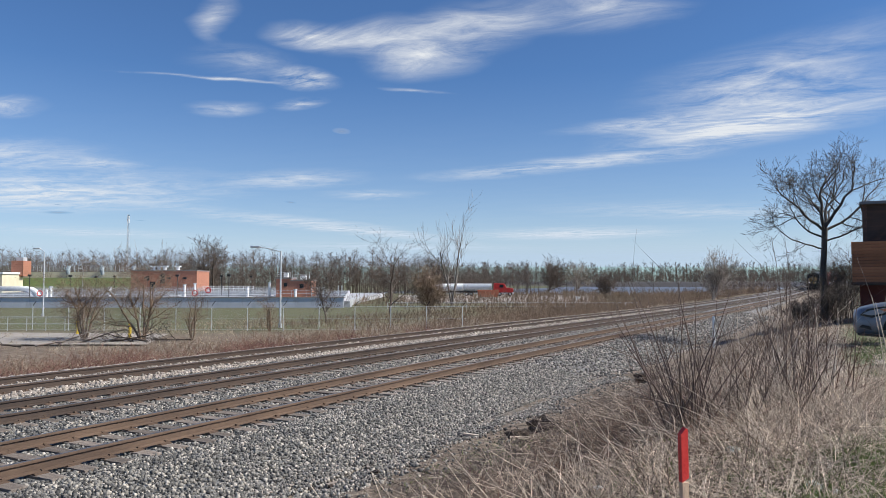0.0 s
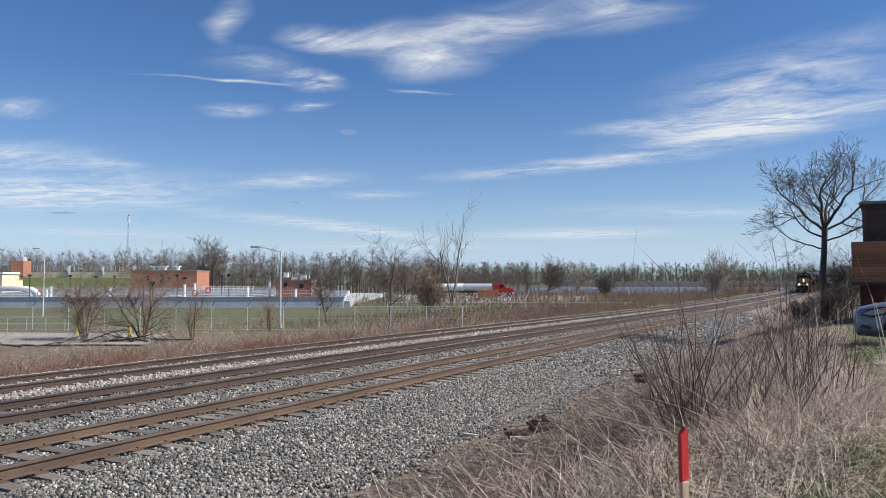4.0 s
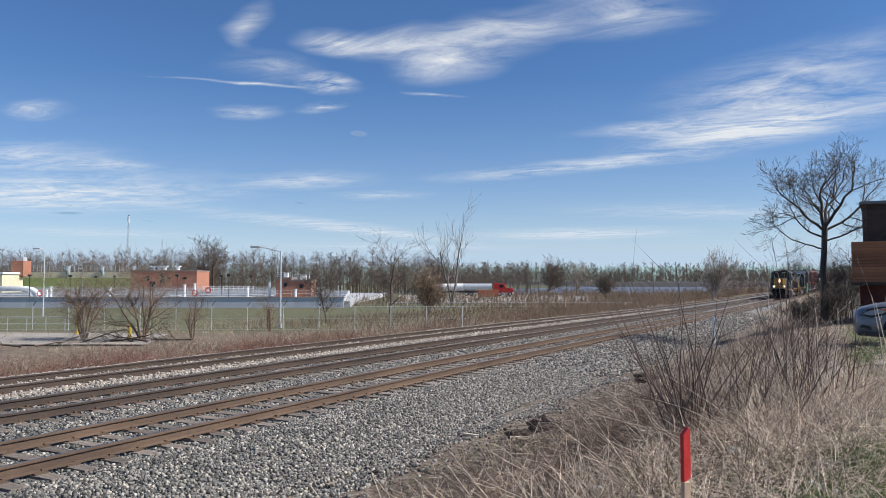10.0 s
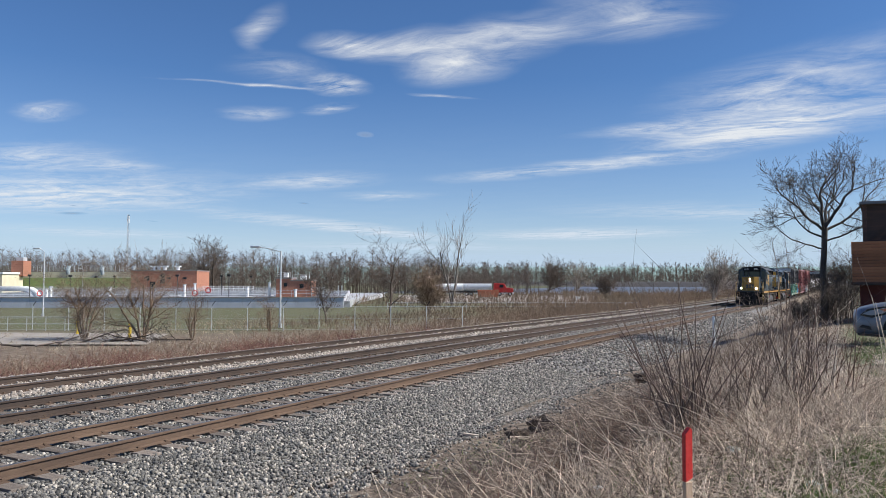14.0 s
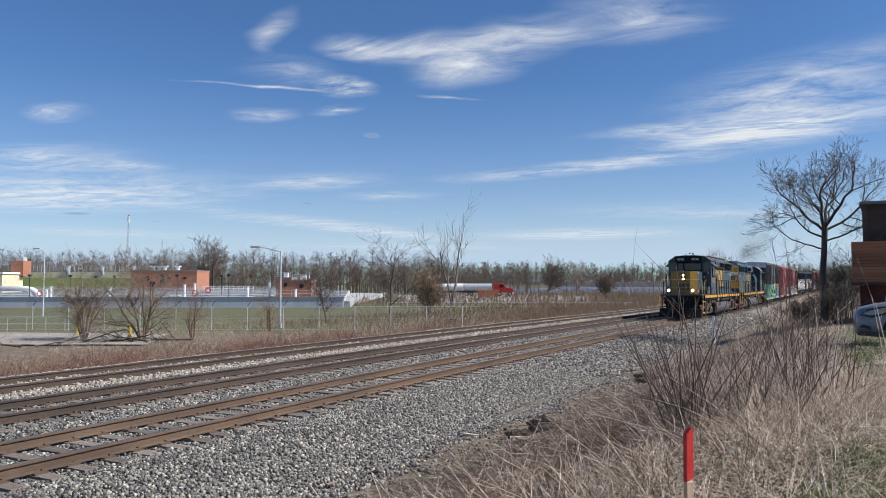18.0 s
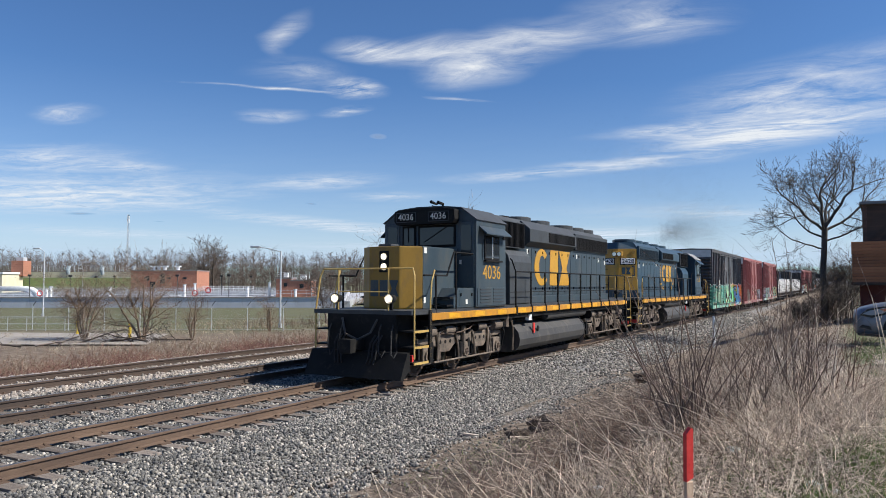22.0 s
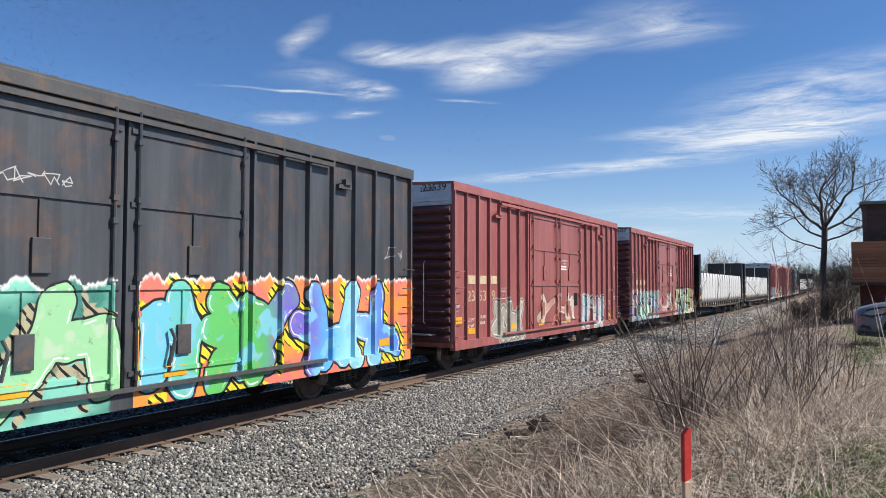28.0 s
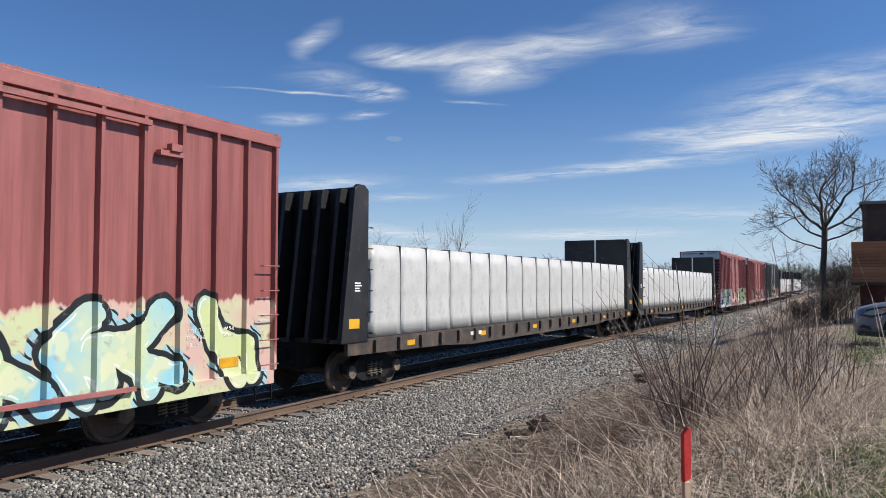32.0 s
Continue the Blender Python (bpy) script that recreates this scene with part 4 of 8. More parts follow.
def stones(name, label, areas, seed, material, rails=True):
    """areas: (d from, d to, y from, y to, per square metre, size). Broken cubes, each turned and squashed its own way."""
    rng = np.random.default_rng(seed)
    V = []
    for d0, d1, y0, y1, per, size in areas:
        n = int((d1 - d0) * (y1 - y0) * per)
        x, y = -rng.uniform(d0, d1, n), rng.uniform(y0, y1, n)
        keep = rng.random(n) < np.clip(1.6 * (-x - 5.6 - 0.9 * np.array([noise.noise((0, b * 0.5, 7)) for b in y])), 0.05, 1) if d0 < 7 else np.ones(n, bool)
        if rails:
            for c in TRACK_X:
                for s in (-0.755, 0.755):
                    keep &= np.abs(x - c - s) > 0.09
                on_tie = (np.abs(x - c) < 1.32) & (np.abs(((y + 14.0) / 0.52 + 0.5) % 1.0 - 0.5) < 0.26)
                keep &= ~(on_tie & (rng.random(n) < 0.9))
        x, y = x[keep], y[keep]
        n = len(x)
        z = np.array([ground_z(a + bend(b), b) for a, b in zip(x, y)]) + rng.uniform(-0.005, 0.022, n)
        v = CUBE[None] * rng.uniform(0.55, 1.0, (n, 8, 3)) * rng.uniform(0.6, 1.25, (n, 1, 3))
        q = rng.normal(size=(n, 4))
        q /= np.linalg.norm(q, axis=1, keepdims=True)
        w, a, b, c = q.T
        R = np.stack([1 - 2 * (b * b + c * c), 2 * (a * b - c * w), 2 * (a * c + b * w), 2 * (a * b + c * w), 1 - 2 * (a * a + c * c), 2 * (b * c - a * w),
                      2 * (a * c - b * w), 2 * (b * c + a * w), 1 - 2 * (a * a + b * b)], 1).reshape(n, 3, 3)
        v = np.einsum("nij,nkj->nki", R, v) * (size * rng.uniform(0.5, 1.3, n) ** 1.2)[:, None, None]
        bx = np.array([bend(b) for b in y])
        V.append(v + np.stack([x + bx, y, z], 1)[:, None, :])
    V = np.concatenate(V)
    f = (CUBE_F[None] + (np.arange(len(V)) * 8)[:, None, None]).reshape(-1, 4)
    return solid(name, raw_mesh(name, V.reshape(-1, 3), f), material, label, "gravel", kind="stuff")


stones("ballast", "sharp grey crushed-stone ballast", [(5.0, 9.2, 4, 22, 760, 0.0225), (9.2, 16.4, 4, 22, 300, 0.025), (5.0, 16.4, 22, 42, 110, 0.036), (5.0, 16.4, 42, 75, 40, 0.05)], 21, STONE)
stones("pale_ballast", "pale pinkish siding ballast", [(16.4, 20.9, 2, 34, 150, 0.036), (16.4, 20.9, 34, 80, 50, 0.055)], 22, STONE_PALE)
stones("loose_pebbles", "pale pebbles scattered over dry earth", [(3.4, 7.0, 3, 20, 95, 0.018)], 23, STONE_PALE, rails=False)

# ======================= dry weeds on the near bank =======================
STALK = surface("bleached_stalk", (0.46, 0.365, 0.28), (0.74, 0.625, 0.50), 0.8, 0.8, 0, 0, 10, island=0.45)
GRASS = surface("green_grass", (0.06, 0.10, 0.02), (0.16, 0.21, 0.05), 2, 0.8, 0, 0, 10, island=0.35)
STEM = surface("woody_stem", (0.08, 0.056, 0.046), (0.20, 0.145, 0.115), 5, 0.8, 0, 0.2, 60, island=0.2)
STEM_PALE = surface("pale_woody_stem", (0.42, 0.35, 0.28), (0.62, 0.54, 0.45), 5, 0.8, 0, 0.2, 60)
brush("weed_stems", "tangled dead grey-brown weed stems", [(-2.9, -0.3, 4.5, 9, 900, 0.42, 0.7), (-3.0, -0.3, 9, 13, 900, 0.36, 0.7), (-3.4, -0.4, 13, 26, 1100, 0.34, 0.6), (-3.2, -0.6, 26, 50, 800, 0.5, 0.45), (-1.2, 0.4, 3.5, 14, 400, 0.2, 1.4)], 31, DEAD, 0.0042)
brush("bramble_stems", "low tangle of red-brown bramble stems", [(-3.0, -0.6, 4.4, 9, 560, 0.34, 1.1), (-3.2, -0.6, 9, 16, 520, 0.3, 0.9)], 38, BRAMBLE, 0.0042)
brush("straw_mat", "flattened bleached straw and grass litter", [(-4.4, 0.4, 4.0, 13, 900, 0.14, 2.2), (-4.8, 2.0, 13, 26, 1200, 0.18, 1.9), (-0.5, 6, 3.5, 16, 1200, 0.15, 2.4), (-1, 8, 16, 30, 1600, 0.22, 1.8)], 32, STALK, 0.0034, "dry grass")
brush("fallen_stalks", "criss-crossed fallen stalks bleached grey", [(-4.2, -2.0, 3.4, 7.5, 240, 0.18, 2.4), (-1.8, 0.5, 2.6, 7.5, 1900, 0.19, 2.2), (-4.0, -1.5, 7.5, 13, 300, 0.2, 2.2), (-1.1, 0.6, 7.5, 14, 2400, 0.22, 2.4), (0.3, 3.5, 5, 14, 900, 0.18, 2.4)], 36, STALK, 0.005, "dry grass", even=True)
brush("fallen_twigs", "grey-brown fallen twigs matted on the bank", [(-4.2, 0.6, 2.6, 7.5, 2200, 0.16, 2.4), (-4.4, 0.6, 7.5, 14, 2000, 0.18, 2.2)], 37, STEM, 0.0042, "leaf litter", even=True)
brush("pale_stalks", "tall bleached weed stalks", [(-2.7, -0.4, 4.6, 10, 520, 0.5, 0.42), (-3.0, -0.5, 10, 20, 260, 0.45, 0.45), (-2.0, -0.2, 4.2, 9, 260, 0.62, 0.5), (-2.2, -0.3, 8.5, 17, 330, 0.6, 0.4)], 33, STALK, 0.0044, "dry grass")
brush("dark_litter", "dark fallen twigs and leaf litter", [(-5.2, 0.8, 4, 24, 4200, 0.15, 1.8)], 34, BARK_DARK, 0.0035, "leaf litter")
brush("green_tufts", "fresh green grass tufts among straw", [(0.0, 0.5, 7.2, 8.6, 1500, 0.11, 0.9), (0.3, 0.9, 8.9, 10.0, 1500, 0.12, 0.8), (-0.3, 0.5, 5.4, 6.8, 1100, 0.1, 0.9), (0.2, 1.5, 10.2, 11.8, 1400, 0.1, 0.6), (-1.0, 0.2, 5.0, 9.0, 700, 0.08, 0.8), (-2.0, 0.4, 4.6, 9, 900, 0.08, 0.6), (0.2, 7, 17.0, 26, 4500, 0.18, 0.5), (-5.4, -3.6, 8, 12, 300, 0.1, 0.6)], 35, GRASS, 0.0048, "grass")


def shrub(name, label, x, y, stems, height, fan, seed, material=None, pale=0.0, r=0.0065, reach=0.22):
    """A clump of woody shoots; every shoot is a part."""
    rng = random.Random(seed)
    ob = thing(name, label, "shrub", "shrubs", at=pose(x, y, ground_z(x, y) - 0.03))
    for i in range(stems):
        a = rng.uniform(0, 2 * math.pi)
        k = rng.random() ** 0.6
        d = Vector((math.cos(a) * fan * k, math.sin(a) * fan * k, 1)).normalized()
        segs = []
        h = height * rng.uniform(0.45, 1.05)
        grow(rng, segs, Vector((rng.gauss(0, reach), rng.gauss(0, reach), 0)), d, h, r * rng.uniform(0.6, 1.25), 1, (0, 1), 0.05, 0.03, 0.5, 0.42, 0.2)
        part("stem", limbs("stem", segs, 4, 0.0012), STEM_PALE if rng.random() < pale else (material or STEM), ob)
    return ob


shrub("shrub", "leafless shrub of many straight dark shoots beside a red stake", -1.62, 9.2, 30, 2.0, 0.85, 41, reach=0.12, r=0.0115)
shrub("shrub", "leafless thicket of thin grey-brown shoots", -0.95, 10.0, 30, 1.45, 0.6, 42, pale=0.2, reach=0.32, r=0.008)
shrub("shrub", "leafless thicket of thick dark shoots on the bank", -0.42, 10.9, 30, 1.75, 0.55, 43, pale=0.15, reach=0.22, r=0.0105)
shrub("shrub", "leafless thicket of reddish-brown shoots", -0.7, 12.6, 26, 1.6, 0.5, 44, pale=0.2, reach=0.4, r=0.009)
shrub("shrub", "few tall whip-like dark shoots above a thicket", -0.38, 11.6, 5, 2.5, 0.06, 53, reach=0.4, r=0.010)
shrub("shrub", "leafless thicket of reddish-brown shoots", -0.15, 12.2, 22, 1.45, 0.45, 54, BRAMBLE, pale=0.2, reach=0.35, r=0.008)
shrub("shrub", "loose leafless shoots at the ballast edge", -2.6, 12.5, 12, 1.2, 0.6, 45, reach=0.3)
shrub("shrub", "low leafless bramble on the bank", -2.9, 8.2, 12, 0.7, 1.0, 46, reach=0.3)
shrub("shrub", "low dark-red bramble in dry weeds", -2.75, 6.0, 14, 0.5, 1.1, 47, BRUSH_RED, r=0.005, reach=0.22)
shrub("shrub", "pale branching sapling near a parked car", 0.55, 10.0, 4, 1.75, 0.3, 48, pale=1.0, r=0.012, reach=0.05)
shrub("shrub", "low tangle of dry shoots beside the sandy track", 0.2, 9.4, 10, 0.55, 1.1, 49, pale=0.5, r=0.007, reach=0.3)

# ======================= sandy track beside the bank =======================
sand = Mesh()
for i in range(13):
    for j in range(9):
        q = from_eye(0.555 + 0.018 * i + 0.006 * noise.noise((j * 0.8, i * 0.3, 2)), 13.4 + 0.42 * j)
        edge = max(0, 1 - i / 2.0) + (1 if j in (0, 8) else 0)
        sand.v.append((q.x, q.y, ground_z(q.x, q.y) + 0.02 - 0.05 * edge))
for i in range(12):
    sand.f += [(i * 9 + j, i * 9 + 9 + j, i * 9 + 10 + j, i * 9 + 1 + j) for j in range(8)]
solid("path", sand, surface("worn_sand", (0.24, 0.20, 0.15), (0.42, 0.36, 0.29), 2.5, 0.95, 0, 0.5, 30), "worn sandy path with pale gravel", "path", kind="structure", smooth=True)

# ======================= big tree and thicket =======================
bark = surface("grey_bark", (0.055, 0.047, 0.04), (0.13, 0.11, 0.095), 3, 0.9, 0, 0.8, 18, streak=(3, 3, 0.5))
rng = random.Random(77)
big_tree = thing("bare_tree", "large spreading leafless tree with a stout grey trunk", "tree", at=facing(0.516, 34.5, 0.62))
main = []
pp = Vector((0, 0, -0.1))
for i, (x, y, z, r) in enumerate(((0.0, 0, -0.1, 0.20), (0.03, 0, 1.0, 0.15), (0.0, 0.05, 2.2, 0.135), (0.06, 0, 3.3, 0.125), (0.10, 0, 4.25, 0.13))):
    if i:
        main.append((tuple(pp), (x, y, z), pr, r))
    pp, pr = Vector((x, y, z)), r


def spread_limb(rng, segs, p, d, ln, r, level):
    """A crooked limb that sends out side limbs at wide angles and forks at its end."""
    n = 5 if level > 1 else 3
    for i in range(n):
        d = (d + Vector((rng.gauss(0, 0.17), rng.gauss(0, 0.17), rng.gauss(0, 0.14) + 0.045))).normalized()
        q, r2 = p + d * (ln / n), r * (0.90 if level > 1 else 0.82)
        segs.append((tuple(p), tuple(q), r, r2))
        p, r = q, r2
        if level and i and rng.random() < 0.72:
            side = Vector((rng.gauss(0, 1), rng.gauss(0, 1), rng.gauss(0.1, 0.7)))
            side = (side - d * side.dot(d)).normalized()
            a = rng.uniform(0.6, 1.1)
            spread_limb(rng, segs, p, (d * math.cos(a) + side * math.sin(a)).normalized(), ln * rng.uniform(0.42, 0.72), r * 0.55, level - 1)
    if level:
        for k in (-1, 1):
            side = Vector((rng.gauss(0, 1), rng.gauss(0, 1), rng.gauss(0, 0.6)))
            side = (side - d * side.dot(d)).normalized() * k
            spread_limb(rng, segs, p, (d + side * rng.uniform(0.3, 0.6)).normalized(), ln * rng.uniform(0.5, 0.68), r * 0.75, level - 1)


segs = []
for start, d, ln, r in (((0.1, 0, 4.2), (-0.34, 0.2, 1), 2.0, 0.085), ((0.1, 0, 4.25), (0.55, -0.15, 0.85), 2.1, 0.085), ((0.05, 0, 4.1), (-0.9, 0.15, 0.48), 2.0, 0.07),
                        ((0.1, 0, 4.1), (0.92, 0.2, 0.42), 2.15, 0.07), ((0.06, 0, 3.25), (-0.95, -0.15, 0.04), 1.65, 0.045), ((0.08, 0, 3.6), (0.92, -0.2, 0.22), 1.75, 0.05),
                        ((0.05, 0, 4.15), (-0.55, -0.75, 0.55), 1.55, 0.06), ((0.1, 0, 4.15), (0.35, 0.85, 0.55), 1.6, 0.06), ((0.0, 0, 3.8), (-0.9, 0.5, 0.28), 1.55, 0.055), ((0.1, 0, 4.25), (0.05, 0.1, 1), 2.05, 0.08)):
    one = []
    spread_limb(rng, one, Vector(start), Vector(d).normalized(), ln, r, 4)
    part("bough", limbs("bough", [s for s in one if s[2] >= 0.016], 6), bark, big_tree)
    segs += [s for s in one if s[2] < 0.016]
part("trunk", limbs("trunk", main, 12), bark, big_tree, smooth=True)
part("crown", limbs("crown", segs, 3, 0.0058), bark, big_tree)
for i, (u, dep, h, fk) in enumerate(((0.474, 33, 1.3, 4), (0.487, 31, 1.3, 4), (0.527, 32, 3.0, 4), (0.515, 30, 1.6, 4), (0.535, 30, 2.2, 4), (0.545, 36, 4.0, 3), (0.55, 34, 3.2, 3))):
    bare_tree("thicket", "dark leafless thicket round the foot of a tree", u, dep, 0.5, h, 60 + i, BARK_DARK, kids=(0, 2, 2, 1), forks=fk, thin=0.004, spread=0.55, lift=0.12, trunk=0.007)

# ======================= timber building =======================
PLANK = surface("stained_board", (0.24, 0.085, 0.035), (0.40, 0.165, 0.075), 1.2, 0.6, 0, 0.4, 20, streak=(0.4, 4, 8), per=0.25)
PLANK_DARK = surface("dark_board", (0.05, 0.025, 0.018), (0.10, 0.05, 0.035), 1.2, 0.6, 0, 0.4, 20, streak=(0.5, 4, 4), per=0.25)
house = thing("timber_building", "dark timber-clad building with an orange-brown slatted balcony", "building", at=facing(0.555, 31.0, 0.0, -31))
u0 = 0.0
part("lower_wall", Mesh().box(u0 + 0.25, u0 + 7, 0.5, 6, 0.3, 2.25), surface("red_wall", (0.09, 0.022, 0.018), (0.14, 0.035, 0.028), 1, 0.8), house)
part("upper_wall", Mesh().box(u0 + 0.42, u0 + 7, 0.6, 6, 3.9, 5.60), PLANK_DARK, house)
part("roof", Mesh().box(u0 + 0.3, u0 + 7.2, 0.35, 6.2, 5.60, 5.72), surface("roof_felt", (0.12, 0.12, 0.13), (0.2, 0.2, 0.21), 1), house)
part("corner_post", Mesh().box(u0 + 0.4, u0 + 0.56, 0.52, 0.7, 3.95, 5.6), PLANK_DARK, house)
part("balcony_floor", Mesh().box(u0 - 0.05, u0 + 7, -0.1, 0.6, 2.18, 2.30), PLANK_DARK, house)
part("soffit", Mesh().box(u0, u0 + 7, 0.1, 0.7, 2.3, 3.95), PLANK_DARK, house)
board = Mesh().box(0, 3.4, 0, 0.04, 0, 0.125).mesh("balcony_board", 0.006)
board.materials.append(PLANK)
for r in range(13):
    for c in range(2):
        o = part("balcony_board", board, None, house)
        o.matrix_basis = pose(u0 + c * 3.41 - (0.02 if r > 8 else 0), -0.02 - (0.03 if r > 8 else 0), 2.28 + r * 0.133)
slat = Mesh().box(0, 2.6, 0, 0.03, 0, 0.13).mesh("diagonal_board", 0.006)
slat.materials.append(PLANK_DARK)
for i in range(12):
    o = part("diagonal_board", Mesh().prism([(u0 + 0.6 + i * 0.25, 4.1), (u0 + 0.76 + i * 0.25, 4.1), (u0 + 0.76 + i * 0.25 + 1.35, 5.45), (u0 + 0.6 + i * 0.25 + 1.35, 5.45)], "y", 0.55, 0.61),
             PLANK_DARK, house)

# ======================= parked car =======================
SILVER, nt, bs = blank("silver_car_paint", 0.34, 0.25)
bs.inputs["Base Color"].default_value = (0.17, 0.19, 0.225, 1)
bs.inputs["Coat Weight"].default_value = 0.25
RUBBER = surface("rubber", (0.012, 0.012, 0.012), (0.03, 0.03, 0.03), 6, 0.85)
LENS, nt, bs = blank("headlamp_lens", 0.08)
bs.inputs["Base Color"].default_value = (0.30, 0.33, 0.37, 1)
cp = from_eye(0.595, 18.8)
car = thing("parked_car", "grey hatchback car parked on grass beside the building", "car", at=pose(cp.x, cp.y, ground_z(cp.x, cp.y) + 0.02, 0, 0, YAW - 27))


def car_loft(stations, hw):
    """stations: (x, sill z, waist z, top z, half width, top half width). A smooth closed skin."""
    m = Mesh()
    rows = []
    for x, z0, z1, z2, w, wt in stations:
        half = [(w * 0.86, z0), (w * 0.98, z0 + 0.12), (w, (z0 + z1) / 2), (w * 0.97, z1), (wt, z2 - 0.02), (wt * 0.6, z2)]
        rows.append([(x, -a, z) for a, z in half] + [(x, a, z) for a, z in reversed(half)])
    n = len(rows[0])
    m.v = [p for r in rows for p in r]
    for i in range(len(rows) - 1):
        m.f += [(i * n + k, (i + 1) * n + k, (i + 1) * n + (k + 1) % n, i * n + (k + 1) % n) for k in range(n)]
    m.f += [tuple(range(n)), tuple(range((len(rows) - 1) * n, len(rows) * n))[::-1]]
    return m


part("body", car_loft([(-0.66, 0.34, 0.60, 0.70, 0.46, 0.38), (-0.62, 0.25, 0.66, 0.80, 0.60, 0.50), (-0.48, 0.21, 0.72, 0.88, 0.75, 0.62), (-0.2, 0.20, 0.80, 0.96, 0.85, 0.72), (0.2, 0.19, 0.88, 1.03, 0.89, 0.77), (0.85, 0.19, 0.94, 1.10, 0.90, 0.78), (2.6, 0.19, 0.94, 1.06, 0.90, 0.80),
                       (3.4, 0.25, 0.9, 1.0, 0.86, 0.74), (3.6, 0.4, 0.8, 0.9, 0.7, 0.6)], 0.9), SILVER, car, smooth=True)
part("cabin", car_loft([(0.7, 0.95, 0.97, 1.0, 0.72, 0.66), (1.35, 0.95, 1.1, 1.42, 0.80, 0.58), (2.4, 0.95, 1.15, 1.47, 0.82, 0.6), (3.35, 0.95, 1.05, 1.2, 0.75, 0.6)], 0.8), GLASS_DARK, car, smooth=True)
for s in (-1, 1):
    for x in (0.34, 2.9):
        w = part("wheel", Mesh().prism([(x + 0.33 * math.cos(a * math.pi / 12), 0.33 + 0.33 * math.sin(a * math.pi / 12)) for a in range(24)], "y", s * 0.70, s * 0.92), RUBBER, car)
        part("rim", Mesh().prism([(x + 0.21 * math.cos(a * math.pi / 10), 0.33 + 0.21 * math.sin(a * math.pi / 10)) for a in range(20)], "y", s * 0.71, s * 0.925), GALV, w)
        part("wheel_arch", Mesh().prism([(x + 0.41 * math.cos(a * math.pi / 12), 0.35 + 0.41 * math.sin(a * math.pi / 12)) for a in range(13)], "y", s * 0.70, s * 0.895), RUBBER, car)
    part("headlamp", Mesh().prism([(-0.50, 0.735), (-0.30, 0.70), (-0.05, 0.755), (0.16, 0.885), (-0.05, 0.885), (-0.34, 0.82)], "y", s * 0.5, s * 0.868), LENS, car, bevel=0.01)
    part("headlamp_bezel", Mesh().prism([(-0.56, 0.70), (-0.30, 0.645), (-0.01, 0.72), (0.22, 0.92), (-0.05, 0.925), (-0.38, 0.86)], "y", s * 0.5, s * 0.862), BLACK, car)
    part("indicator", Mesh().prism([(-0.02, 0.80), (0.14, 0.882), (0.0, 0.88), (-0.12, 0.85)], "y", s * 0.7, s * 0.871), ORANGE, car, "amber corner lamp")
    part("fog_lamp", Mesh().prism([(-0.58, 0.40), (-0.50, 0.47), (-0.30, 0.42), (-0.18, 0.33), (-0.34, 0.345), (-0.46, 0.39)], "y", s * 0.5, s * 0.80), BLACK, car)
    part("bumper_lip", Mesh().prism([(-0.60, 0.20), (0.0, 0.17), (0.0, 0.22), (-0.60, 0.26)], "y", s * 0.3, s * 0.82), BLACK, car)
part("grille", Mesh().box(-0.668, -0.5, -0.30, 0.30, 0.50, 0.58), BLACK, car, bevel=0.02)
part("lower_intake", Mesh().box(-0.655, -0.45, -0.34, 0.34, 0.27, 0.34), BLACK, car, bevel=0.02)

# ======================= small things near the camera =======================
WOOD_RAW = surface("raw_wood", (0.48, 0.33, 0.22), (0.62, 0.45, 0.32), 6, 0.8, 0, 0.3, 40, streak=(6, 6, 0.6))
STAKE_RED = surface("stake_red", (0.55, 0.025, 0.02), (0.68, 0.05, 0.04), 10, 0.6, 0, 0.2, 80)
sp = from_eye(0.3255, 2.72)
STAKE_AT = (sp.x, sp.y, ground_z(sp.x, sp.y))
stake = thing("survey_stake", "square wooden survey stake with a red painted top", "stake", at=pose(*STAKE_AT, 0, 0, YAW + 14))
top = 1.765 - STAKE_AT[2]
part("shaft", Mesh().box(-0.0135, 0.0135, -0.011, 0.011, -0.1, top - 0.19), WOOD_RAW, stake, bevel=0.002)
part("painted_top", Mesh().prism([(-0.014, top - 0.19), (0.014, top - 0.175), (0.014, top), (0.006, top + 0.006), (-0.014, top - 0.018)], "y", -0.0115, 0.0115), STAKE_RED, stake, "bright red paint", bevel=0.001)
mp_ = from_eye(0.366, 31.5)
mk = thing("marker_post", "slim white plastic marker post beside the ballast", "post", at=pose(mp_.x, mp_.y, ground_z(mp_.x, mp_.y)))
part("post", Mesh().tube([(0, 0, 0), (0, 0, 1.28)], 0.055, 8), WHITE, mk)
part("cap", Mesh().tube([(0, 0, 1.28), (0, 0, 1.34)], 0.065, 8), WHITE, mk)
BAG, nt, bs = blank("plastic_film", 0.3)
bs.inputs["Base Color"].default_value, bs.inputs["Transmission Weight"].default_value = (0.42, 0.52, 0.48, 1), 0.6


def scrap(name, label, category, x, y, size, seed, material, flat=0.5):
    rng = random.Random(seed)
    bm = bmesh.new()
    bmesh.ops.create_icosphere(bm, subdivisions=3, radius=1)
    for v in bm.verts:
        k = 1 + 0.55 * noise.noise(v.co * 1.8 + Vector((seed, 0, 0))) + 0.25 * noise.noise(v.co * 5 + Vector((0, seed, 0)))
        v.co = Vector((v.co.x * size[0], v.co.y * size[1], v.co.z * size[2] * flat)) * k
    me = bpy.data.meshes.new(name)
    bm.to_mesh(me)
    bm.free()
    return solid(name, me, material, label, category, at=pose(x, y, ground_z(x, y) + size[2] * flat * 0.6 + (0.03 if category == "litter" else 0), 0, 0, rng.uniform(0, 180)))


